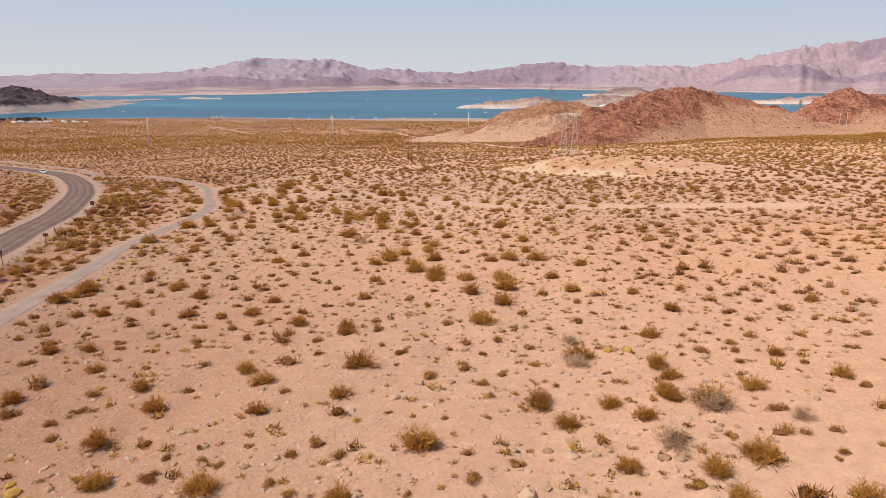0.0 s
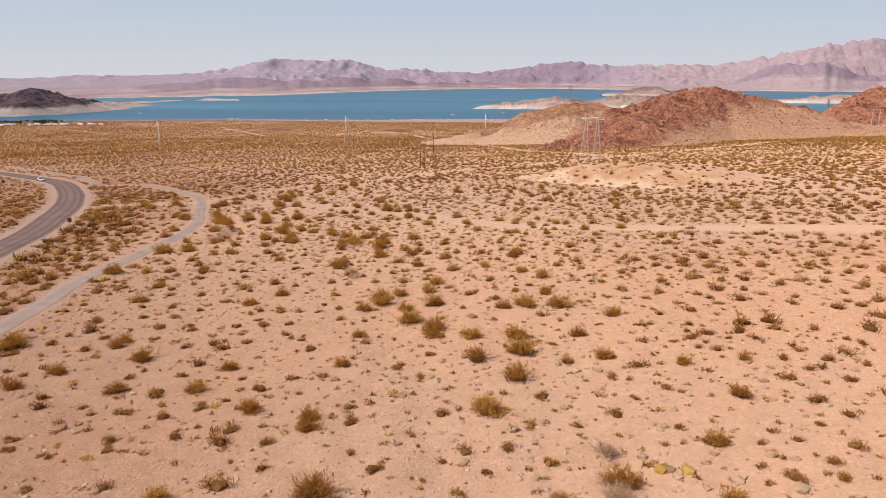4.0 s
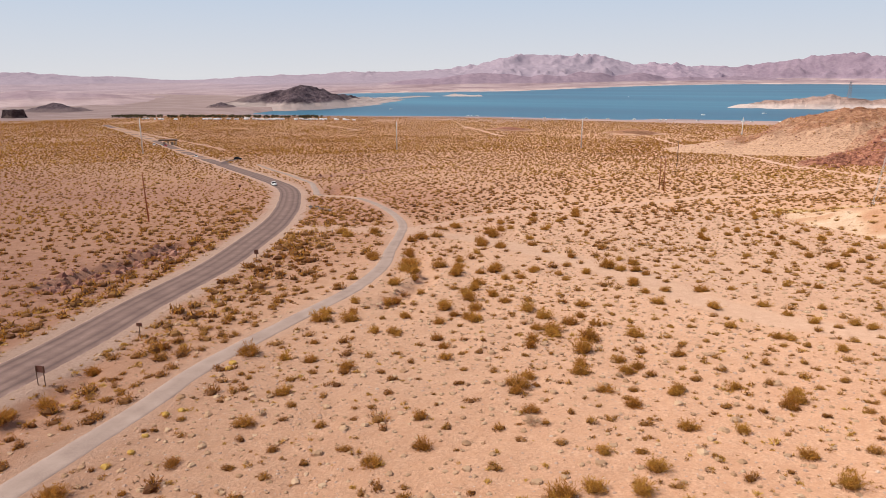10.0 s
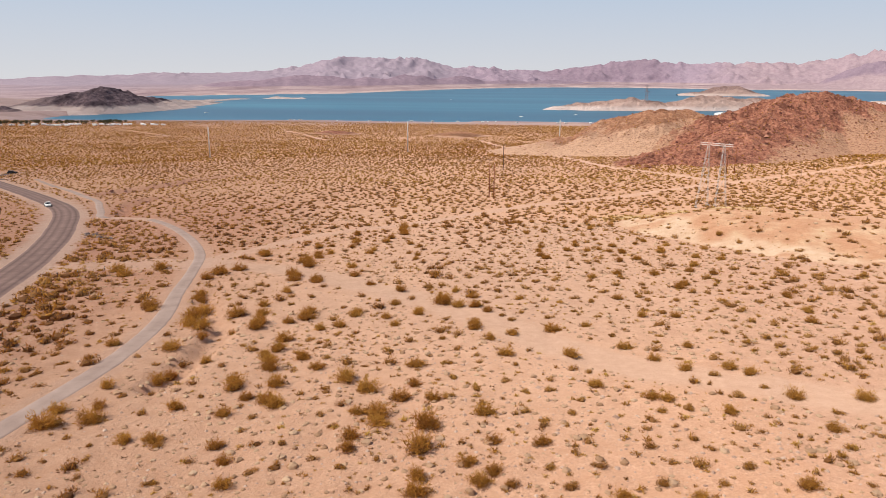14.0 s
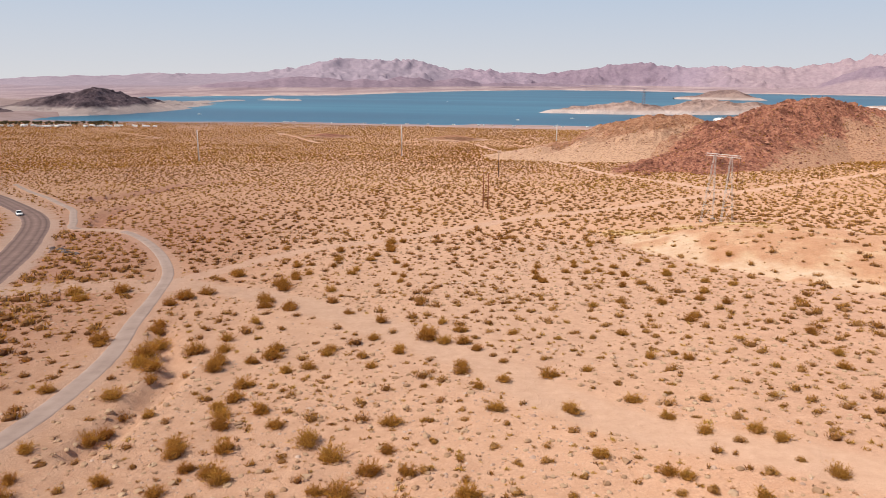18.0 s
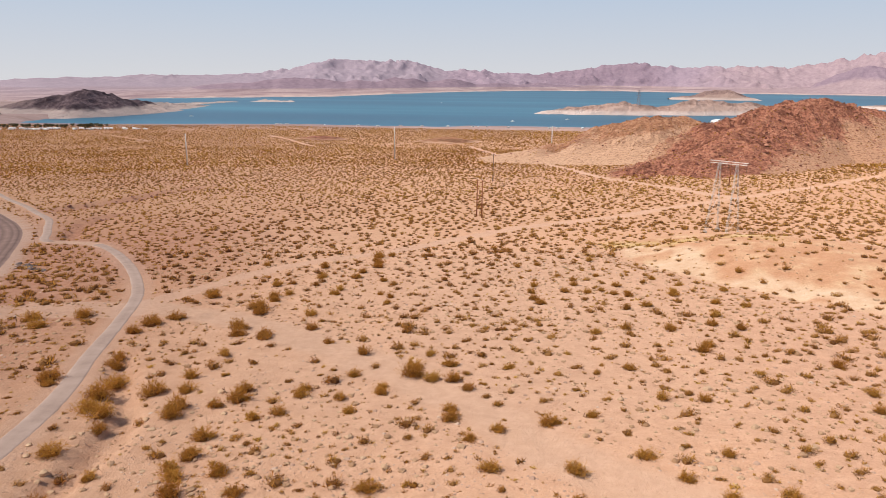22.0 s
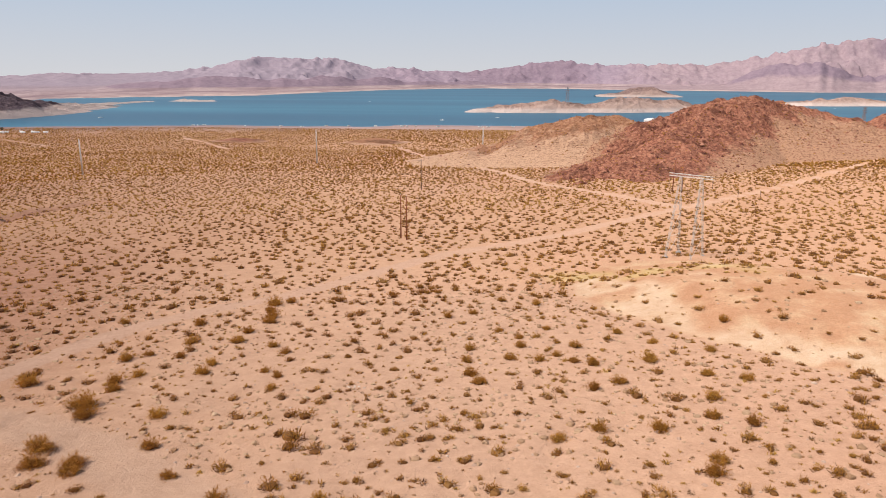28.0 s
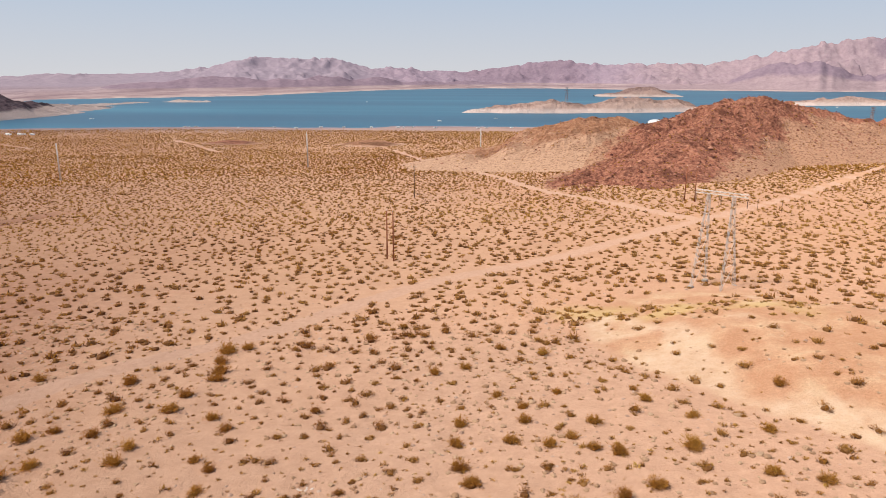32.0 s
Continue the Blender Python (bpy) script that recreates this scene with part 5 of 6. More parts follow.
def mound_shape(n, leaf, seed, wide=0.16, core=0.5, tall=0.72):
    """A rounded feathery bush of unit radius: several overlapping tufts of fine blades that point outwards."""
    r = np.random.RandomState(seed)
    tufts = r.randint(2, 6)
    a = r.uniform(0, 2 * np.pi, tufts) + np.arange(tufts) * 2.4
    off = r.uniform(0.15, 0.5, tufts)
    mid = np.stack([np.cos(a) * off, np.sin(a) * off, 0 * a], 1)
    big = r.uniform(0.45, 0.72, tufts) * (1.08 - 0.35 * off)
    i = r.choice(tufts, n, p=big**2 / (big**2).sum())
    az, up = r.uniform(0, 2 * np.pi, n), r.uniform(0.02, 1, n) ** 0.85
    flat = np.sqrt(1 - up * up)
    d = np.stack([np.cos(az) * flat, np.sin(az) * flat, up], 1)
    c = mid[i] + d * (1, 1, tall * 1.25) * (big[i] * r.uniform(core, 0.92, n))[:, None]
    out = d * 0.75 + r.normal(size=(n, 3)) * 0.45 + (0, 0, 0.30)
    out /= np.linalg.norm(out, axis=1)[:, None]
    w = np.cross(out, r.normal(size=(n, 3)))
    w /= np.linalg.norm(w, axis=1)[:, None]
    s = leaf * r.uniform(0.55, 1.35, (n, 1))
    v = np.stack([c - w * s * wide - out * s * 0.5, c + w * s * wide - out * s * 0.5, c + out * s * 0.6], 1).reshape(-1, 3)
    v[:, 2] = np.maximum(v[:, 2], -0.02)
    # low blades go dark as painted base shade, some others at random
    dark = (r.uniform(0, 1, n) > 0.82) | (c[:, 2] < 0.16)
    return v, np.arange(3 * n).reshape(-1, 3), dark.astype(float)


def heart_shape(sides, seed):
    """A lumpy low dome."""
    r = np.random.RandomState(seed)
    a = np.arange(sides) * 2 * np.pi / sides
    low = np.stack([np.cos(a) * 0.86, np.sin(a) * 0.86, 0 * a - 0.04], 1) * r.uniform(0.7, 1.2, (sides, 1))
    top = np.stack([np.cos(a + 0.4) * 0.74, np.sin(a + 0.4) * 0.74, 0 * a + 0.60], 1) * r.uniform(0.7, 1.2, (sides, 1))
    k = np.arange(sides)
    j = (k + 1) % sides
    f = np.vstack([np.stack([k, j, sides + k], 1), np.stack([j, sides + j, sides + k], 1), np.stack([sides + k, sides + j, 0 * k + 2 * sides], 1)])
    return np.vstack([low, top, [(0, 0, 0.9)]]), f


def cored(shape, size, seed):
    """A leafy shape with a dense heart, whose dark colour stands in for inner shade."""
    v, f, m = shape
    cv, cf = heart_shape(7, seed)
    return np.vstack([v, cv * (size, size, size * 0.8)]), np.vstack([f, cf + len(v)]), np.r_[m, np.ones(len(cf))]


def dome_shape(n, size, seed):
    """A small rounded tuft: a lumpy solid dome with blades on it."""
    r = np.random.RandomState(seed)
    ring = [(k * np.pi / 3.5, e) for e in (0.0, 0.75) for k in range(7)]
    v = np.array([(np.cos(a + e) * np.cos(e), np.sin(a + e) * np.cos(e), np.sin(e) * 0.6) for a, e in ring] + [(0, 0, 0.62)])
    v = v * r.uniform(0.75, 1.1, (len(v), 1)) * 0.85
    v[:7, 2] = -0.05
    f = [t for k in range(7) for t in ((k, (k + 1) % 7, 7 + k), ((k + 1) % 7, 7 + (k + 1) % 7, 7 + k), (7 + k, 7 + (k + 1) % 7, 14))]
    a, e = r.uniform(0, 2 * np.pi, n), np.arcsin(r.uniform(0.0, 1, n))
    c = np.stack([np.cos(a) * np.cos(e), np.sin(a) * np.cos(e), np.sin(e) * 0.62], 1) * r.uniform(0.75, 1.0, (n, 1))
    t = r.normal(size=(n, 3, 3)) * size
    w = np.maximum((c[:, None] + t).reshape(-1, 3), (-9, -9, 0))
    return np.vstack([v, w]), np.vstack([f, np.arange(3 * n).reshape(-1, 3) + len(v)]), np.zeros(len(f) + n)


def stone_shape(seed):
    r = np.random.RandomState(seed)
    v = np.array([(1, 0, 0), (0.3, 0.95, 0.05), (-0.8, 0.6, 0), (-0.8, -0.6, 0), (0.3, -0.95, 0), (0.45, 0.1, 0.62), (-0.35, 0.3, 0.7), (-0.2, -0.4, 0.58)], float)
    v = v * r.uniform(0.75, 1.2, v.shape)
    f = np.array([(0, 1, 5), (1, 6, 5), (1, 2, 6), (2, 3, 6), (3, 7, 6), (3, 4, 7), (4, 5, 7), (4, 0, 5), (5, 6, 7)])
    return v, f, np.zeros(len(f))


def scatter(name, shapes, places, mats, label, category, squash=1.0, tilt=0.0):
    """All the plants or stones of one kind as one mesh. places: x, y, z, radius, hue."""
    r = np.random.RandomState(len(places))
    pick = r.randint(0, len(shapes), len(places))
    vs, fs, hs, ms, start = [], [], [], [], 0
    for k, (v, f, slot) in enumerate(shapes):
        p = places[pick == k]
        if not len(p):
            continue
        a = r.uniform(0, 2 * np.pi, len(p))
        c, s = np.cos(a)[:, None], np.sin(a)[:, None]
        size = p[:, 3:4]
        zz = size * squash * r.uniform(0.8, 1.15, (len(p), 1))
        out = np.stack([p[:, 0:1] + (v[:, 0] * c - v[:, 1] * s) * size, p[:, 1:2] + (v[:, 0] * s + v[:, 1] * c) * size, p[:, 2:3] + v[:, 2] * zz], 2)
        vs.append(out.reshape(-1, 3))
        fs.append((f[None] + (np.arange(len(p)) * len(v))[:, None, None]).reshape(-1, 3) + start)
        hs.append(np.repeat(p[:, 4], len(v)))
        ms.append(np.tile(slot, len(p)))
        start += out.shape[0] * out.shape[1]
    ob = new(name, mesh(name, np.vstack(vs), np.vstack(fs), mats, dict(hue=np.concatenate(hs)), slots=np.concatenate(ms)))
    return tagged(ob, label, category, kind="stuff")


def in_view(x, y, margin=6.0):
    b = np.degrees(np.arctan2(-(x + 2), np.maximum(y - 10, 1)))
    return (b < 57 + margin) & (b > -36 - margin)


def clear(x, y, road, lane, dirt):
    ok = (off_line(x, y, HIGHWAY, 16)[0] > road) & (off_line(x, y, LANE, 10)[0] > lane)
    for line in (TRACK, SPUR, FARTRACK, SHORE_TRACK, CAMP_TRACK, SIDE_TRACK):
        ok &= off_line(x, y, line, 8)[0] > dirt
    return ok


# bushes that stand out along the way: x, y, radius
BUSHES_A = [(19.5, 29.9, 1.12), (13.7, 30.4, 0.89), (-6.3, 31.1, 0.93), (-9, 31.3, 0.6), (-2.8, 31.3, 0.4), (-13.7, 31.4, 1.22), (12.1, 31.6, 0.79), (-10.3, 32.3, 0.55), (0.5, 32.5, 0.75), (-19.8, 32.6, 1.06), (13.3, 32.7, 1.08), (-17.1, 33.1, 0.78), (8.9, 33.4, 0.9), (20.1, 33.8, 0.35), (16.2, 33.9, 1.39), (2.9, 34.2, 0.64), (-13.8, 34.4, 0.51), (-14.7, 34.7, 0.59), (-7.1, 35.3, 0.67), (-10, 35.3, 0.6), (-17.1, 35.3, 0.53), (-2.8, 36.3, 1.36), (-12.7, 36.6, 0.54), (-15.6, 36.6, 0.54), (-8.5, 36.8, 0.77), (15.7, 36.9, 0.75), (-22.4, 37.3, 1.03), (-25.8, 38.5, 0.65), (6.5, 39.3, 1.05), (11.2, 39.5, 0.89), (19.5, 40.2, 0.81)]
BUSHES_B = [(-27.3, 40.4, 0.68), (15.6, 41, 1.5), (-13.6, 41.4, 0.9), (9.6, 41.8, 0.93), (-30.9, 41.9, 0.88), (13.7, 42.2, 0.94), (-26.3, 42.4, 0.71), (-21.1, 42.5, 1), (5.1, 42.6, 1.22), (13.5, 43.5, 1), (19.5, 43.7, 0.96), (-8.6, 43.8, 1), (-32, 43.9, 1.1), (27.1, 43.9, 0.7), (-26.8, 45.1, 0.75), (1.4, 45.6, 0.56), (26.4, 45.8, 0.91), (-23.4, 45.8, 0.96), (14.8, 46, 0.92), (-14.7, 46.2, 1.04), (-2.6, 47.4, 0.83), (2.8, 47.4, 0.6), (14.2, 48.4, 1.06), (-16.7, 48.6, 1.02), (20.5, 48.7, 0.58), (5.5, 49.4, 0.69), (-7.9, 49.5, 1.4), (-29.1, 49.8, 0.92), (-25.1, 50.1, 0.72), (23.8, 50.5, 0.9), (8.9, 50.8, 1.2)]
BUSHES_C = [(20.9, 50.9, 0.7), (26.2, 50.9, 0.5), (18.3, 51, 0.81), (-35.7, 51.6, 0.85), (-5.2, 52.2, 0.84), (1.5, 52.3, 0.52), (21.2, 52.8, 0.75), (5.2, 52.9, 0.74), (32.5, 53.9, 0.63), (-35.4, 54.2, 1), (27.4, 54.4, 0.64), (-22.8, 54.5, 0.78), (2.8, 54.7, 0.71), (-32.3, 54.8, 0.9), (-29.7, 55.2, 0.68), (15.6, 55.4, 0.99), (-12.8, 55.7, 0.82), (-23.3, 56, 0.83), (-30.5, 56.2, 0.75), (-10.5, 57.5, 1), (22.9, 57.9, 0.56), (-10.7, 59.1, 0.97), (-35.1, 59.5, 0.73), (-21.3, 59.6, 0.72), (-1.7, 59.6, 0.78), (1.5, 60, 1.57), (-15.5, 60.5, 1.1), (-24.8, 60.6, 0.86), (-45.2, 60.7, 2.1), (-8.3, 61, 0.61), (19.3, 62, 0.91)]
BUSHES_D = [(12.1, 62.2, 0.51), (5.6, 62.8, 0.83), (-20.9, 64.5, 1), (-16, 64.7, 0.87), (-27.7, 64.9, 1.1), (33.6, 65.1, 0.95), (-37.1, 65.9, 1), (3.8, 66.2, 1.42), (-3.5, 67.4, 0.79), (-35, 68.8, 1.06), (17.2, 68.9, 0.91), (-5.9, 69.4, 0.81), (-20.3, 69.5, 0.94), (-10.8, 69.8, 0.9), (0.8, 70.4, 1.2), (11.1, 70.7, 1.06), (-44.8, 70.8, 1.5), (4.5, 71.8, 1.5), (-29.1, 72, 1.2), (-3.3, 72.1, 0.8), (-44.2, 73.4, 0.98), (-14.2, 73.6, 0.87), (-42.7, 73.8, 0.87), (0, 75.5, 1.3), (-33.4, 75.6, 1.04), (4, 75.6, 1.4), (-44, 75.8, 1.57), (9.8, 76.3, 0.89), (-3.3, 76.5, 1.16), (-40.8, 76.9, 0.71), (-10.5, 77, 0.9)]
BUSHES_E = [(-44.8, 77.2, 1.25), (-33.4, 77.2, 0.96), (-50.1, 77.3, 1.19), (-30.7, 77.4, 0.66), (-3.4, 78.2, 1.6), (-36.4, 78.5, 0.8), (-59.6, 79.4, 0.96), (-20.9, 80.3, 0.74), (-28.4, 80.4, 0.88), (-23.7, 80.5, 0.76), (-18.2, 80.8, 0.73), (-6.2, 80.9, 1.5), (-35.1, 81.2, 0.63), (-29.3, 81.6, 0.7), (13.8, 82, 1.1), (-62.7, 82.6, 1.27), (-22.1, 82.6, 0.58), (-29.3, 82.8, 0.72), (-40.3, 84.1, 0.9), (-51.5, 84.3, 0.85), (-62.1, 84.8, 1.56), (-32.2, 84.8, 0.76), (3.2, 84.8, 1), (8.9, 85, 1.6), (-35.6, 85.1, 0.78), (5.7, 85.1, 1.5), (-7.1, 85.3, 1.09), (-11.6, 86, 1.14), (-14.5, 86.6, 0.79), (-4.1, 87.1, 1.37), (-9.8, 87.8, 1.36)]
BUSHES_F = [(-30.7, 88, 0.68), (2.5, 88.5, 0.8), (-34.1, 88.7, 0.81), (-25.2, 89.5, 1.11), (-10.3, 89.5, 1.3), (-62.2, 89.8, 1.11), (8, 90.9, 1.07), (-0.4, 90.9, 0.86), (-28.5, 91.1, 0.81), (4.7, 91.3, 0.83), (-8.5, 91.6, 1.13), (-39.5, 91.8, 1.13), (-16.2, 92, 0.87), (-5.2, 92.2, 1.11), (2.5, 92.8, 0.67), (-22.7, 93.5, 1.04), (-2.8, 93.8, 0.81), (6.4, 93.8, 0.66), (-32.8, 93.9, 0.87), (-4.5, 95.5, 1.06), (1.9, 96.3, 0.82), (-37.5, 96.6, 0.79), (-15.7, 97.2, 0.7), (-8.6, 97.2, 0.89), (-22.1, 97.4, 0.73), (-12.1, 97.5, 0.8), (-65, 97.6, 1.23), (8.3, 98, 1.21), (-5.9, 98.1, 0.89), (-25, 98.2, 1), (-0.5, 98.9, 0.76)]
BUSHES_G = [(-40.5, 99.1, 1.11), (5.8, 101.9, 0.98), (-30.6, 102.2, 0.82), (-16.2, 102.9, 1.02), (-2.9, 104.2, 1.08), (10.8, 104.2, 0.87), (1.4, 104.5, 0.94), (-40.8, 104.8, 0.78), (-37.3, 105.6, 0.88), (-31.7, 105.6, 0.77), (-18.8, 106.7, 0.95), (-24.8, 107, 0.77), (-37.8, 107.1, 1.1), (-50.9, 107.2, 1.6), (-33.8, 107.5, 0.8), (-46.4, 107.6, 1.04), (-8, 107.7, 1.16), (-43.1, 107.9, 1.03), (-19.2, 108.5, 1.4), (-8.6, 108.9, 0.66), (-51.9, 109.3, 2.1), (-17.5, 109.4, 0.7), (-10.7, 110.3, 1.08), (12.3, 110.3, 0.73), (8, 110.4, 0.65), (-26, 110.8, 0.72), (-32.1, 110.9, 0.74), (-8.2, 111.1, 0.79), (-4.6, 111.2, 0.93), (-18.9, 111.2, 0.92), (-22.6, 111.3, 0.83)]
BUSHES_H = [(5.3, 111.5, 1.13), (-4.4, 112.5, 0.9), (11.6, 112.8, 0.86), (-29, 113.2, 0.98), (5.9, 113.3, 1.3), (-35, 113.4, 0.89), (19.3, 113.7, 0.76), (-14.1, 113.9, 1.3), (14.3, 114.3, 0.78), (0.7, 114.9, 0.95), (6, 115, 0.91), (17.7, 115, 0.69), (12.3, 115.3, 0.7), (-27.8, 115.6, 0.79), (-14.4, 115.9, 0.98), (-3, 116, 0.84), (-9.8, 116.1, 1.08), (-7.3, 116.1, 0.86), (-26, 116.4, 0.8), (-20.8, 117, 0.79), (3.9, 117.1, 0.85), (-30.9, 117.3, 0.94), (14, 117.6, 1.04), (-8.7, 117.6, 1), (8.3, 117.8, 0.74), (-11.1, 118.6, 1.02), (-37.8, 118.8, 0.85), (-4.5, 118.8, 0.78), (-0.7, 119.1, 0.78), (-32.7, 119.4, 0.97), (-21.1, 119.5, 0.95)]
BUSHES_I = [(-41.5, 119.8, 1), (-38.7, 119.9, 1.1), (-15.1, 120.3, 1.71), (10.6, 120.3, 0.88), (-51, 121.6, 1.8), (-21.6, 121.8, 1.1), (-9.2, 122.5, 0.96), (-5.1, 122.6, 0.95), (3.7, 123.1, 0.82), (-47.3, 123.5, 1.6), (-19.7, 124.9, 1.34), (-15.5, 124.9, 1.76), (-51.8, 124.9, 1.23), (-35, 125.7, 1.02), (-48.4, 126.2, 0.96), (-40.7, 126.8, 1.1), (-20.4, 126.9, 1.6), (-22.3, 127.3, 1.02), (19.4, 127.7, 0.97), (-10.6, 128, 1.3), (-30.9, 128.2, 1.23), (-6.8, 128.9, 0.7), (-47.6, 129.1, 0.86), (-32.1, 129.1, 1.3), (-2.7, 129.3, 0.7), (-34.7, 129.7, 0.98), (11.5, 130.4, 0.9), (-10.9, 130.6, 0.73), (-19, 130.7, 1.38), (5.8, 130.7, 0.8), (-15.7, 130.9, 1.1)]
BUSHES_J = [(-51, 131.2, 1.04), (8, 131.3, 0.8), (-14.4, 131.7, 0.86), (-36.9, 131.8, 1.31), (-1.5, 132.1, 0.63), (6.5, 133.1, 0.94), (-33.1, 133.3, 1.34), (-23, 133.3, 1.72), (-37.7, 133.5, 1.3), (5.1, 133.9, 0.95), (-7, 134.1, 0.66), (-11.9, 134.2, 0.78), (13, 134.3, 0.83), (-4.5, 134.6, 0.77), (24.7, 134.9, 1.19), (18.6, 135, 1.21), (-18.6, 135, 1.02), (-47.6, 135.4, 1.4), (-26, 135.7, 1.49), (0, 135.8, 0.99), (-9.1, 136.7, 0.8), (16.2, 136.8, 0.65), (-47.1, 136.8, 1.14), (-14.6, 137.4, 0.82), (-35.4, 137.9, 1.4), (-30.3, 138.5, 1.09), (-44.3, 140.2, 0.92), (12.4, 140.2, 0.81), (-19.4, 140.6, 1.25), (16, 140.6, 1.03), (-36.8, 140.6, 1.4)]
BUSHES_K = [(9.8, 142, 1.05), (-33.3, 142, 1.32), (-38, 142.2, 1.2), (14.4, 142.5, 1.07), (-50.6, 143.7, 1.54), (-37.1, 144.4, 1.28), (-59.1, 144.4, 1.22), (-9.5, 144.7, 1.17), (-2.3, 145.2, 1.27), (6.9, 145.3, 1.01), (-38.1, 148.6, 1.41), (4.1, 148.6, 1.2), (-50, 149.6, 1.09), (11.5, 149.9, 0.93), (-12, 150.2, 0.98), (7.9, 151.4, 0.82), (-51.4, 152.1, 2.13), (-9.4, 152.4, 1.01), (-43.7, 152.9, 1.39), (-35, 153.3, 1.02), (-54, 153.7, 1.59), (2.9, 153.7, 0.86), (-32.7, 154.6, 1.08), (-43.9, 154.6, 1.6), (-14.4, 154.7, 1.19), (-4.5, 155.1, 1.47), (-25.2, 155.8, 0.91), (-40.4, 156.1, 1.09), (-14.6, 156.6, 0.99), (-0, 156.9, 0.9), (-38.4, 157.3, 1.61)]
BUSHES_L = [(-55.1, 157.5, 1.99), (-49.3, 158.8, 1.67), (-9.8, 158.9, 0.89), (-27.2, 159.1, 0.96), (-31.8, 159.5, 1.14), (28.4, 159.6, 1.02), (-63.2, 159.6, 1.11), (-38.7, 159.9, 1.27), (-4.9, 160.1, 0.78), (-45.8, 160.2, 1.31), (-11.2, 160.6, 0.81), (-23.1, 160.7, 0.97), (-32, 161.2, 1.1), (-64.3, 161.2, 1.8), (1.8, 161.5, 0.78), (12, 162, 0.96), (-56.5, 162.2, 2.11), (7.7, 162.2, 0.98), (-23.3, 162.4, 0.99), (-13.3, 162.4, 0.95), (10.6, 163.5, 0.88), (-1.5, 163.7, 0.81), (-47.5, 163.8, 1.24), (29.5, 164.1, 1.08), (-11.7, 164.3, 0.73), (-43.5, 165, 0.83), (-18.1, 165.1, 1.27), (-15.4, 165.2, 1.18), (8.3, 165.3, 0.8), (-20.4, 166.3, 1.72), (-27.5, 166.3, 1.07)]
BUSHES_M = [(-59.6, 167.4, 1.67), (-14, 167.6, 0.77), (-3.2, 168.3, 0.75), (1.3, 169.2, 0.87), (-20.9, 169.2, 1.5), (-60.3, 169.4, 1.23), (-9.2, 169.8, 0.91), (-16.4, 169.9, 1.21), (13.5, 170.1, 0.84), (9.4, 170.3, 0.86), (5.2, 170.6, 1), (-46.7, 171.7, 1.06), (8.5, 172.2, 0.89), (29.6, 173.5, 1.2), (-28.4, 173.9, 1.32), (-19.6, 174.2, 1), (-1.9, 175.8, 0.83), (1.9, 178, 0.84), (15.5, 178.4, 1.21), (-34.6, 178.6, 0.95), (-44, 178.7, 1.3), (-64.8, 179.7, 1.4), (-44.8, 180.3, 1.5), (-7.1, 180.4, 0.89), (16.5, 180.4, 1.2), (-49, 180.7, 1.65), (-82, 181.3, 2.23), (-50.2, 183.8, 1.8), (-39, 184, 1.19), (-64.5, 184.1, 2.01), (-85.2, 184.7, 2.9)]
BUSHES_N = [(2.2, 185.4, 1.07), (6.7, 187, 1.08), (12.6, 187.1, 1.21), (-78.2, 187.1, 2.4), (-62.4, 187.8, 1.51), (22.7, 188.7, 1.05), (18.9, 189.7, 1.07), (-88.1, 190.3, 2.45), (-41.8, 192, 1.3), (-50.3, 192.2, 1.71), (-51.5, 194.2, 2), (20.8, 194.9, 1.29), (7.9, 198, 1.03), (-50.7, 199, 1.22), (-31, 199.2, 0.96), (-17.6, 199.4, 0.83), (11, 199.6, 1.17), (-5.5, 200, 1.19), (26.5, 200.1, 1.04), (-10.5, 201, 0.85), (-16.6, 201, 0.61), (-63.3, 201.4, 1.7), (22.2, 201.6, 1.07), (-51.9, 201.7, 1.4), (-13.3, 202.7, 0.87), (-1.4, 202.9, 0.87), (1.8, 203.2, 0.87), (-6.6, 203.4, 1.13), (-31.3, 203.5, 0.9), (-50.1, 204.3, 1.18), (-11.3, 204.9, 0.77)]
BUSHES_O = [(-41.8, 205.1, 1.32), (-33.5, 205.4, 0.92), (-16.5, 205.5, 0.78), (9, 205.9, 1.16), (6.7, 206.7, 0.91), (16.5, 207, 1.43), (26.4, 207.5, 0.65), (2.3, 207.8, 1.06), (-41.7, 208.3, 1.1), (-7.2, 208.6, 1.08), (-1.4, 208.7, 1.08), (4.8, 209.5, 0.95), (-54.4, 210, 1.42), (-26.4, 210.1, 0.84), (-23.4, 210.4, 0.84), (-16.3, 210.4, 0.83), (25.5, 210.6, 1.09), (-47.4, 211, 1), (11.3, 211.3, 0.69), (-52.3, 212.2, 1.02), (-32.7, 212.3, 1.01), (-11.4, 212.8, 0.86), (7.7, 213, 1.13), (-6.7, 213, 1.15), (0.4, 213.6, 1), (18.7, 214.3, 1), (5.6, 214.8, 0.87), (24.2, 214.8, 0.86), (-35.4, 215.1, 1.05), (-41.2, 217.1, 1.38), (0.4, 217.3, 0.9)]
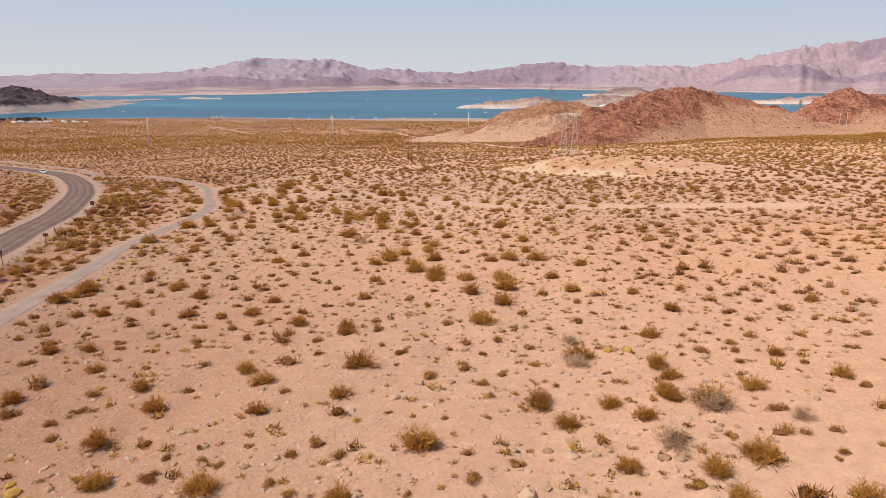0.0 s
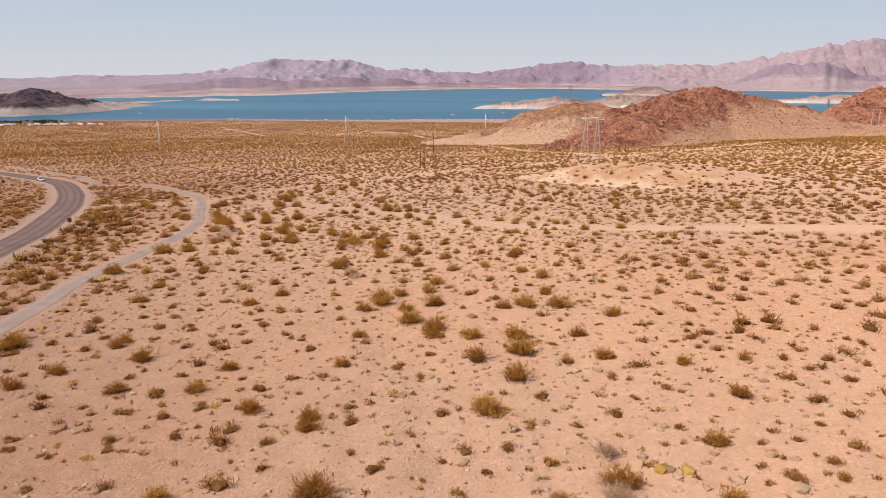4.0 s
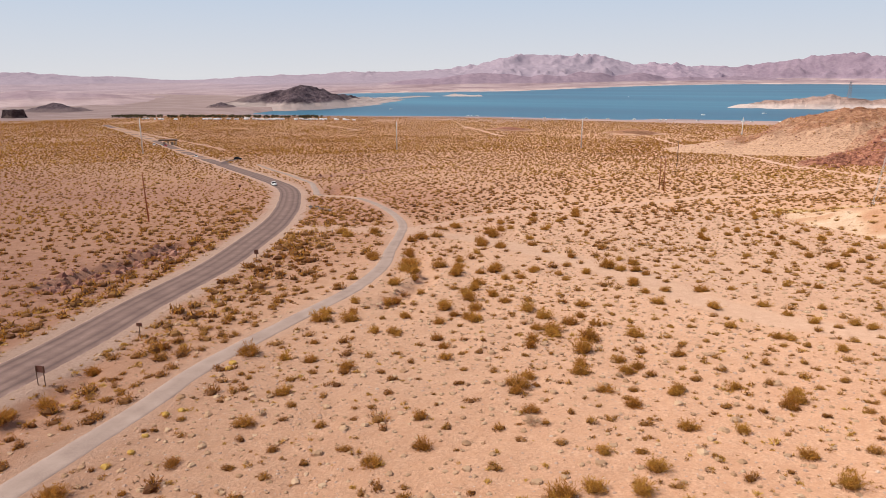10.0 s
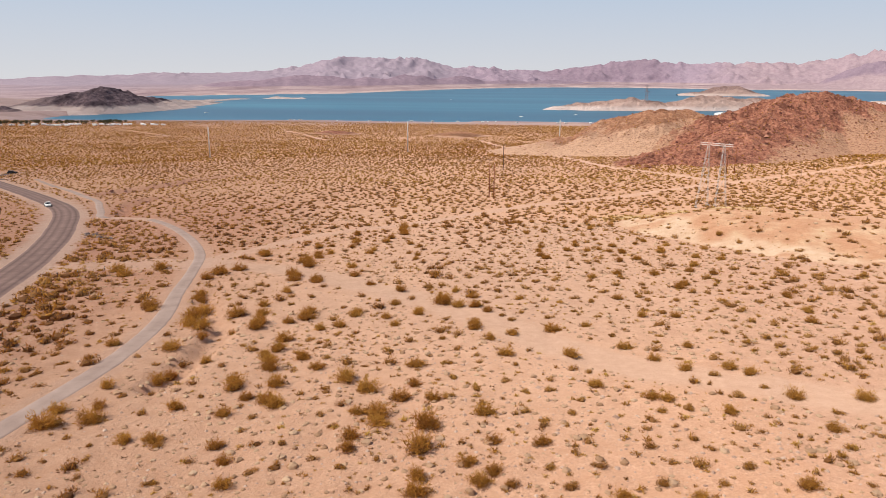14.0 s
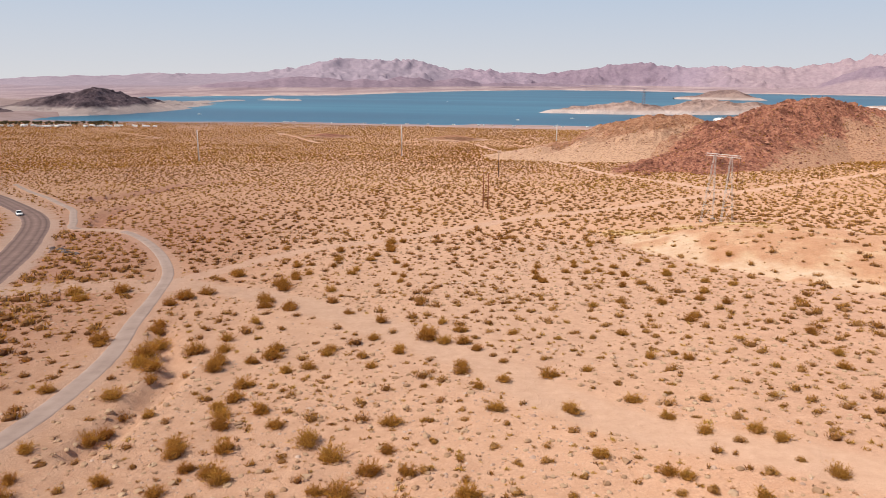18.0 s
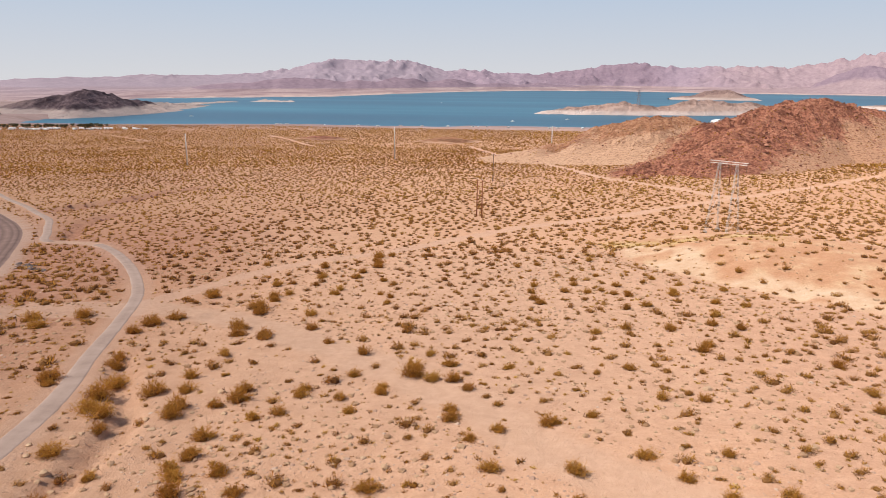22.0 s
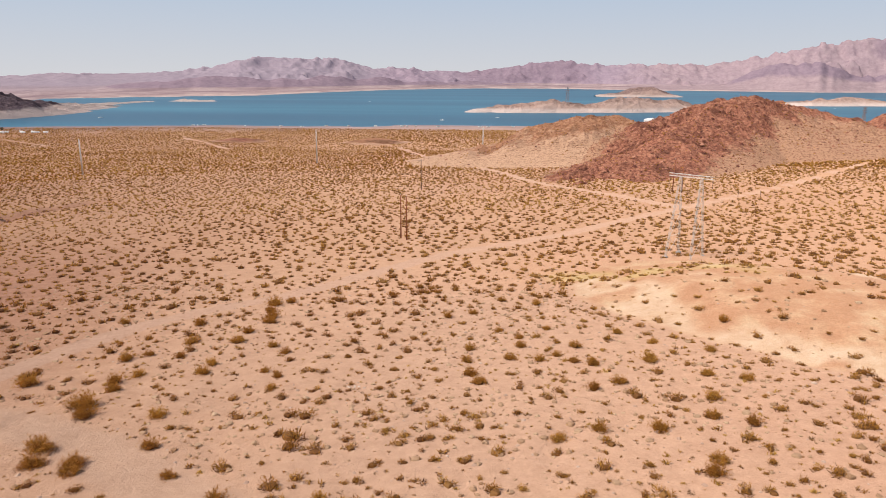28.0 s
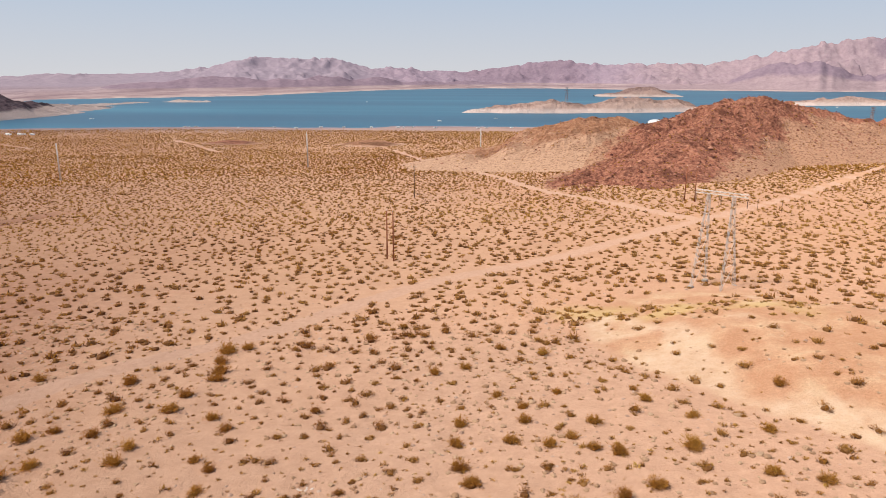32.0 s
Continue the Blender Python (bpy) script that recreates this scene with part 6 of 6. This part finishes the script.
BUSHES_P = [(-6.8, 217.3, 0.75), (-48.2, 217.4, 1.39), (14.7, 219, 1.06), (-9.2, 219.5, 0.78), (30.3, 219.8, 1.06), (-2.4, 221, 0.94), (-40.9, 221.4, 1.13), (4.8, 221.7, 0.95), (24.7, 222.5, 0.79), (-8, 224.5, 0.82), (10.8, 224.9, 0.82), (-50.5, 226.2, 1.37), (-39, 226.8, 1.37), (-10.3, 227.6, 1.02), (-63.9, 227.9, 1.23), (29.3, 228.5, 0.84), (-6.3, 229.4, 1.04), (-39.6, 229.8, 1.6), (-41.3, 234.2, 1.3), (4.4, 234.7, 1.09), (-1.5, 237, 0.93), (-41.9, 238.3, 1.8), (-39, 239.7, 1.17)]
MARKED_BUSHES = BUSHES_A + BUSHES_B + BUSHES_C + BUSHES_D + BUSHES_E + BUSHES_F + BUSHES_G + BUSHES_H + BUSHES_I + BUSHES_J + BUSHES_K + BUSHES_L + BUSHES_M + BUSHES_N + BUSHES_O + BUSHES_P
marked = np.minimum(np.array(MARKED_BUSHES) * (1, 1, 1.15), (1e4, 1e4, 2.2))
marked = marked[clear(marked[:, 0], marked[:, 1], 5.2, 2.2, 1.2)]
marked = marked[np.argsort(-marked[:, 2], kind="stable")]


def spread(cell, x0, x1, y0, y1, seed):
    r = np.random.RandomState(seed)
    xs, ys = np.arange(x0, x1, cell), np.arange(y0, y1, cell * 0.87)
    x, y = np.meshgrid(xs, ys)
    x[1::2] += cell / 2
    x, y = x + r.uniform(-0.42, 0.42, x.shape) * cell, y + r.uniform(-0.42, 0.42, y.shape) * cell
    return x.ravel(), y.ravel(), r


def off_hills(x, y):
    main = np.minimum(off_line(x, y, np.array([(85, 520), (120, 600), (196, 668), (300, 700)], float), 80)[0], off_line(x, y, np.array([(20, 655), (68, 640), (110, 680)], float), 80)[0])
    return np.minimum(main, off_line(x, y, np.array([(372, 790), (420, 803), (520, 850), (640, 880)], float), 100)[0])


x, y, r = spread(2.8, -1080, 560, 26, 1090, 7)
wash_d = off_line(x, y, WASH, 16)[0]
m_h2, m_in2 = mound(x, y)
keep = in_view(x, y) & clear(x, y, 6.4, 2.5, 2.8) & (shore(x) - y > 70) & (off_hills(x, y) > 42) & (np.hypot(x + 4, y - 50) < 1222 + 20 * smooth(640, 860, y))
density = 0.80 + 0.30 * fbm(x * 0.02, y * 0.02, 3, 15) + 0.35 * fbm(x * 0.006, y * 0.022, 3, 16) * smooth(250, 450, y)
density = density * (0.86 + 0.14 * smooth(150, 230, y)) * np.where(wash_d < 4.2, 0.08, 1) * np.where(m_in2 > 0.4, 0.30, 1) * np.where(y < 95, np.where(x > -45, 0.78, 1.1), 1.08) * np.where(x < -75, np.where(y < 320, 1.0, 1.2), 1) * np.where((x > 15) & (y < 260), 1.12, 1) * np.where((x > -62) & (x < -18) & (y > 120) & (y < 280), 0.8, 1)
roadside = smooth(26, 9, off_line(x, y, HIGHWAY, 28)[0]) * (x > -140)
keep &= r.rand(len(x)) < density + 0.6 * roadside
x, y = x[keep], y[keep]
gap = np.min(np.hypot(x[:, None] - marked[None, :, 0], y[:, None] - marked[None, :, 1]) - marked[None, :, 2], axis=1)
x, y = x[gap > 1.5], y[gap > 1.5]
rad = np.clip(r.lognormal(-0.06, 0.31, len(x)), 0.42, 1.7) * (1 + 0.10 * smooth(130, 160, y) * smooth(330, 250, y)) * np.where(y < 160, 0.96, 1.0) * (1 - (0.12 + 0.08 * smooth(320, 260, y)) * smooth(-85, -115, x)) * (1 + 0.2 * smooth(-10, -30, x) * smooth(230, 180, y)) * (1 + 0.14 * smooth(220, 500, y))
crowd = np.array([np.count_nonzero(np.hypot(marked[:, 0] - px, marked[:, 1] - py) < 9) if py < 260 and abs(px + 20) < 75 else 0 for px, py in zip(x, y)])
rad *= np.where(crowd > 1, 0.80, 1.0)
rad *= 1 + 0.35 * smooth(26, 9, off_line(x, y, HIGHWAY, 28)[0]) * (x > -140)
x, y, rad = np.r_[marked[:, 0], x], np.r_[marked[:, 1], y], np.r_[marked[:, 2], rad]
hue = np.clip(0.60 + 0.45 * fbm(x * 0.03, y * 0.03, 2, 18) + r.uniform(-0.40, 0.35, len(x)) - 0.30 * smooth(0, -30, x) * smooth(-110, -70, x) + 0.20 * smooth(180, 320, y) * smooth(-120, -40, x), 0, 1)
plants = np.column_stack([x, y, ground_z(x, y) - 0.03, rad, hue])
away = np.min([np.hypot(x - cx, y - cy) for cx, cy in ((0, 60), (-4, 100), (-6, 140), (-6, 190))], axis=0)
away[:len(marked)] = 0
order = np.argsort(away, kind="stable")
plants, away = plants[order], away[order]
NEAR = 300
fine_shapes = []
for k in range(8):
    sv, sf, ss = bush_shape(60, 9, 0.20, 0.006, 100 + k, 0.08)
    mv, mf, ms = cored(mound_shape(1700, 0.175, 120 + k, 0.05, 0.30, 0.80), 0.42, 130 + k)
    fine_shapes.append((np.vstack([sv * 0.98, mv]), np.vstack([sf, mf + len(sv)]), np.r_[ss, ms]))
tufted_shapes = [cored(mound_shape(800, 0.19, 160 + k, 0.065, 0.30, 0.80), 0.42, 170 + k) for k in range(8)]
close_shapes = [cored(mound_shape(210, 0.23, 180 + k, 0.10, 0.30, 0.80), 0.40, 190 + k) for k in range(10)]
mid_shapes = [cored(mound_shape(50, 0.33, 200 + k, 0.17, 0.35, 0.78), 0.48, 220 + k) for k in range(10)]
low_shapes = [mound_shape(27, 0.40, 300 + k, 0.25, 0.3, 0.78) for k in range(10)]
far_shapes = [mound_shape(7, 0.68, 400 + k, 0.52, 0.35, 0.75) for k in range(10)]
fine_meshes = []
for k, (v, f, slot) in enumerate(fine_shapes):
    for h in (0.2, 0.5, 0.8):
        fine_meshes.append(mesh("creosote_bush", v, f, [LEAF, STEM_AND_SHADE], dict(hue=np.full(len(v), h)), slots=slot))
for k in range(NEAR):
    px, py, pz, pr, ph = plants[k]
    ob = new("creosote_bush", fine_meshes[(k % 8) * 3 + int(ph * 2.99)])
    ob.matrix_world = pose(px, py, pz, 0, 0, (k * 77) % 360) @ Matrix.Diagonal((pr, pr, pr * (0.85 + 0.25 * ((k * 37) % 10) / 10), 1))
    size = "large spreading" if pr > 1.25 else "small low" if pr < 0.7 else "rounded"
    tone = "yellow-green" if ph > 0.66 else "olive green" if ph > 0.33 else "brownish half-dry"
    tagged(ob, f"{size} {tone} creosote bush on the bare desert ground", "bush", "creosote bushes")
rest, far = plants[NEAR:], away[NEAR:]
rest[:, 4] *= 1 - 0.3 * smooth(180, 420, far)
scatter("full_bushes", tufted_shapes, rest[far == 0], [LEAF, STEM_AND_SHADE], "golden olive creosote bushes on the gravelly ground", "bushes")
scatter("nearest_bushes", close_shapes, rest[(far > 0) & (far < 62)], [LEAF, STEM_AND_SHADE], "golden brown creosote bushes on the pinkish ground", "bushes")
scatter("nearby_bushes", mid_shapes, rest[(far >= 62) & (far < 170)], [LEAF, STEM_AND_SHADE], "olive brown creosote bushes dotted over the plain", "bushes")
scatter("bushes", low_shapes, rest[(far >= 170) & (far < 400)], [FARLEAF, STEM_AND_SHADE], "olive brown creosote bushes dotted over the plain", "bushes")
scatter("distant_bushes", far_shapes, rest[far >= 400], [FARLEAF, STEM_AND_SHADE], "far olive brown bushes covering the plain", "bushes")


# the plain beside and behind the start
x, y, r = spread(3.9, -150, 130, -130, 230, 9)
ok = ~in_view(x, y) & clear(x, y, 7.4, 2.9, 2.8) & (r.rand(len(x)) < 0.75) & (mound(x, y)[1] < 0.4)
x, y = x[ok], y[ok]
outer = np.column_stack([x, y, ground_z(x, y) - 0.03, np.clip(r.lognormal(-0.1, 0.38, len(x)), 0.4, 1.6), r.rand(len(x))])
near = np.hypot(x - 8, y - 32) < 48
scatter("outer_bushes", low_shapes, outer[~near], [FARLEAF, STEM_AND_SHADE], "golden brown creosote bushes on the open plain", "bushes")
scatter("nearest_bushes", close_shapes, outer[near], [LEAF, STEM_AND_SHADE], "golden brown creosote bushes on the pinkish ground", "bushes")

# dry tufts and stones near the way
def litter(cell, seed, x0, x1, y0, y1, chance, low, high):
    x, y, r = spread(cell, x0, x1, y0, y1, seed)
    ok = in_view(x, y, 2) & clear(x, y, 5.2, 2.3, 1.6) & (off_line(x, y, WASH, 8)[0] > 3.4) & (r.rand(len(x)) < chance * np.clip(1 + 2.4 * fbm(x * 0.07, y * 0.07, 3, seed), 0, 3) * (1 - 0.8 * mound(x, y)[1]))
    x, y = x[ok], y[ok]
    size = np.clip(r.lognormal(0, 0.4, len(x)) * (low + high) / 2, low * 0.6, high * 1.6)
    return np.column_stack([x, y, ground_z(x, y) - 0.02, size, r.rand(len(x))])


scatter("dry_tufts", [dome_shape(7, 0.16, 500 + k) for k in range(8)], litter(1.6, 31, -90, 60, 26, 255, 0.50, 0.17, 0.40), [DRY], "straw-coloured rounded dry tufts on the ground", "dry tufts", 1.0)
scatter("yellow_tufts", [mound_shape(40, 0.48, 520 + k, 0.17) for k in range(8)], litter(2.9, 32, -110, 60, 26, 210, 0.40, 0.22, 0.52), [GOLD, GOLD], "yellow dry tufts on the ground", "dry tufts", 0.9)
x, y, r = spread(1.9, -125, -58, 40, 200, 33)
d = off_line(x, y, HIGHWAY, 16)[0]
ok = (d > 6.0) & (d < 15) & (r.rand(len(x)) < 0.55) & (off_line(x, y, LANE, 10)[0] > 2.4)
scatter("verge_grass", [mound_shape(50, 0.45, 540 + k, 0.15) for k in range(6)], np.column_stack([x[ok], y[ok], ground_z(x[ok], y[ok]) - 0.02, r.uniform(0.3, 0.85, ok.sum()), r.rand(ok.sum())]), [GOLD, GOLD], "yellow straw grass clumps along the road verge", "grass", 0.8)
scatter("tiny_shrubs", [mound_shape(34, 0.44, 560 + k, 0.15, 0.3) for k in range(8)], litter(2.0, 34, -130, 75, 26, 260, 0.68, 0.22, 0.56), [FARLEAF, STEM_AND_SHADE], "tiny brown shrubs between the larger bushes", "shrubs")
scatter("stones", [stone_shape(600 + k) for k in range(8)], litter(0.85, 35, -60, 50, 26, 150, 0.55, 0.05, 0.15), [STONE], "scattered pale stones on the desert floor", "stones", 0.8)
scatter("dead_tufts", [mound_shape(18, 0.5, 580 + k, 0.22) for k in range(8)], litter(2.0, 37, -80, 60, 26, 200, 0.42, 0.14, 0.36), [DEAD], "grey brown dead tufts on the ground", "dry tufts", 0.7)
scatter("far_stones", [stone_shape(620 + k) for k in range(8)], litter(2.2, 36, -110, 90, 120, 270, 0.40, 0.09, 0.24), [STONE], "scattered pale stones on the desert floor", "stones", 0.8)

# yellow shrubs along the back edge of the clay mound
r = np.random.RandomState(88)
sx = r.uniform(8, 46, 80)
sy = 250 - 0.33 * (sx - 26) + r.normal(size=80) * 3.2
scatter("yellow_shrubs", [mound_shape(70, 0.42, 550 + k, 0.16) for k in range(6)], np.column_stack([sx, sy, ground_z(sx, sy) - 0.02, r.uniform(0.35, 0.95, 80), r.uniform(0.5, 1, 80)]), [GOLD, STEM_AND_SHADE], "yellow flowering shrubs along the clay mound", "shrubs", 0.9)

# grey leafless bushes and yellow cushion plants that stand out
grey_meshes = [mesh("dead_bush", *bush_shape(120, 9, 0.20, 0.007, 900 + k, 0.05)[:2], GREYTWIG, dict(hue=np.full(3 * 120 * 11, 0.3 + 0.2 * k))) for k in range(3)]
for k, (px, py, s) in enumerate([(11.9, 35.8, 1.5), (15.7, 40.4, 1.7), (8.6, 49.2, 1.3), (8.7, 54.2, 1.1), (20.4, 38.9, 1.0), (-15.6, 100.5, 1.1)]):
    ob = new("dead_bush", grey_meshes[k % 3])
    ob.matrix_world = pose(px, py, zat(px, py) - 0.03, 0, 0, k * 71) @ Matrix.Diagonal((s, s, s * 0.9, 1))
    tagged(ob, "grey leafless bush of thin dry twigs on the gravel", "bush", "dead bushes")
cushion_meshes = [mesh("cushion_plant", *cored(mound_shape(420, 0.20, 920 + k, 0.09, 0.6, 0.75), 0.8, 930 + k)[:2], GOLD, dict(hue=np.full(3 * 420 + 15, 0.5 + 0.2 * k))) for k in range(3)]
for k, (px, py, s) in enumerate([(-25.1, 33.2, 0.5), (-24.2, 32.2, 0.7), (-23.0, 31.4, 0.6), (11.5, 52.5, 0.7), (12.9, 52.0, 0.6), (-47.2, 92.4, 0.6), (-47.8, 91.0, 0.6), (-44.9, 84.3, 0.5), (-45.1, 81.9, 0.6), (-50.3, 102.6, 0.7), (-50.9, 104.1, 0.7), (-46.3, 87.1, 0.5)]):
    ob = new("cushion_plant", cushion_meshes[k % 3])
    ob.matrix_world = pose(px, py, zat(px, py) - 0.03, 0, 0, k * 71) @ Matrix.Diagonal((s, s, s * 0.9, 1))
    tagged(ob, "bright yellow rounded cushion plant on the bare ground", "bush", "yellow cushion plants")

WHITE_HEAP = (-20.8, 200.1)

# a few larger single stones and a heap beside the road
STONE_SHAPES = [mesh("boulder", *stone_shape(640 + k)[:2], STONE, dict(hue=np.full(8, 0.3 + 0.1 * k))) for k in range(5)]
for k, (px, py, s) in enumerate([(7.6, 47.6, 0.55), (12.6, 47.0, 0.4), (-7.4, 41.4, 0.5), (16.9, 45.2, 0.45), (-13, 51, 0.35), (21, 58, 0.45), (-22.5, 156, 0.4), (-37, 168, 0.35), (2, 72, 0.35), (26, 150, 0.4)]):
    ob = new("boulder", STONE_SHAPES[k % 5])
    ob.matrix_world = pose(px, py, zat(px, py) - 0.04, 0, 0, k * 50) @ Matrix.Diagonal((s, s * 0.8, s * 0.75, 1))
    tagged(ob, "pale rounded stone lying on the gravelly ground", "stone", "single stones")
WHITESTONE = plain("white_stone", (0.66, 0.55, 0.47), 0.9)
white_shapes = [mesh("white_stone", *stone_shape(660 + k)[:2], WHITESTONE) for k in range(4)]
for k in range(11):
    px, py = WHITE_HEAP[0] + rng.normal() * 0.45, WHITE_HEAP[1] + rng.normal() * 0.5
    s = rng.uniform(0.10, 0.2)
    ob = new("stone", white_shapes[k % 4])
    ob.matrix_world = pose(px, py, zat(px, py) - 0.02, 0, 0, k * 67) @ Matrix.Diagonal((s, s * 0.85, s * 0.8, 1))
    tagged(ob, "small white stone in a heap on the desert floor", "stone", "white stones")
GREYROCK = shrub("dark_grey_rubble", (0.06, 0.042, 0.038), (0.15, 0.11, 0.10), (0.36, 0.28, 0.255))
rubble_shapes = [mesh("rock", *stone_shape(670 + k)[:2], GREYROCK, dict(hue=np.full(8, 0.15 + 0.17 * k))) for k in range(5)]
for k in range(44):
    u = rng.uniform(-1, 1)
    px, py = -117.6 + 6.0 * u + rng.normal() * 1.1, 224.0 - 4.0 * u + rng.normal() * 1.1
    s = rng.uniform(0.35, 0.95)
    ob = new("rock", rubble_shapes[k % 5])
    ob.matrix_world = pose(px, py, zat(px, py) - 0.05, 0, 0, k * 83) @ Matrix.Diagonal((s, s * 0.85, s * 0.8, 1))
    tagged(ob, "grey broken rock in a heap beside the road", "rock", "rock heap")

REDROCK = shrub("dark_red_rock", (0.13, 0.052, 0.036), (0.24, 0.105, 0.075), (0.36, 0.18, 0.13))
red_shapes = [stone_shape(690 + k) for k in range(6)]
for line, n, wide, top in ((CUT, 620, 2.4, 0.95), (BANK, 480, 2.6, 1.1), (GULLET, 160, 1.4, 0.8)):
    r = np.random.RandomState(n)
    k = r.randint(2, len(line), n)
    x, y = line[k, 0] + r.normal(0, wide, n), line[k, 1] + r.normal(0, wide * 0.6, n)
    ok = off_line(x, y, LANE, 8)[0] > 2.4
    x, y = x[ok], y[ok]
    scatter("rocks", red_shapes, np.stack([x, y, ground_z(x, y) - 0.05, 0.16 + top * r.rand(len(x)) ** 3, r.rand(len(x))], 1), [REDROCK], "dark red broken rock along an eroded bank", "rocks")

# white domed tank on the saddle of the hill
tank = empty("storage_tank", 126, 657, float(main_hill(np.array([126.0]), np.array([657.0]))[0][0]) - 1.5, 20)
part("shell", tube((0, 0, 0), (0, 0, 2.6), 5.2, 5.2, 28), WHITE, tank, smooth=True)
part("domed_roof", loft([[(5.25 * math.cos(h) * math.cos(a * math.pi / 14), 5.25 * math.cos(h) * math.sin(a * math.pi / 14), 2.6 + 1.9 * math.sin(h)) for a in range(28)] for h in (0.0, 0.3, 0.6, 0.95, 1.3, 1.5)]), WHITE, tank, "white shallow domed roof", smooth=True)
tagged(tank, "white domed storage tank on the hill saddle", "tank")

# boulders strewn over the rocky hills
def strewn(height, x0, x1, y0, y1, n, seed, low, high):
    r = np.random.RandomState(seed)
    x, y = r.uniform(x0, x1, n), r.uniform(y0, y1, n)
    z, rock, _ = height(x, y)
    ok = (z > ground_z(x, y, False) + 0.3) & (r.rand(n) < 0.18 + rock)
    return np.column_stack([x, y, z - 0.15, np.clip(r.lognormal(0, 0.5, n) * low, low * 0.6, high), r.rand(n)])[ok]


HILLSTONE = shrub("varnished_boulder", (0.10, 0.030, 0.024), (0.30, 0.115, 0.074), (0.52, 0.255, 0.168))
scatter("hill_boulders", [stone_shape(700 + k) for k in range(8)], strewn(main_hill, 20, 340, 440, 720, 30000, 71, 0.42, 1.7), [HILLSTONE], "dark red-brown boulders strewn over the hill", "boulders", 1.0)
scatter("hill_boulders", [stone_shape(720 + k) for k in range(8)], strewn(side_hill, -60, 160, 560, 730, 3500, 72, 0.4, 1.3), [HILLSTONE], "red-brown boulders strewn over the pale spur", "boulders", 1.0)
scatter("hill_boulders", [stone_shape(740 + k) for k in range(8)], strewn(right_hill, 300, 640, 720, 900, 6000, 73, 0.7, 2.2), [HILLSTONE], "red-brown boulders strewn over the farther hill", "boulders", 1.0)
hb = np.vstack([strewn(h, a, c, d, e, n, s, 0.6, 1.2) for h, a, c, d, e, n, s in ((main_hill, -20, 380, 420, 760, 16000, 81), (side_hill, -70, 170, 540, 740, 6000, 82))])
hb[:, 4] = np.random.RandomState(3).rand(len(hb)) * 0.8
scatter("hillside_bushes", far_shapes, hb, [FARLEAF, STEM_AND_SHADE], "small olive brown bushes on the stony hillside", "bushes")
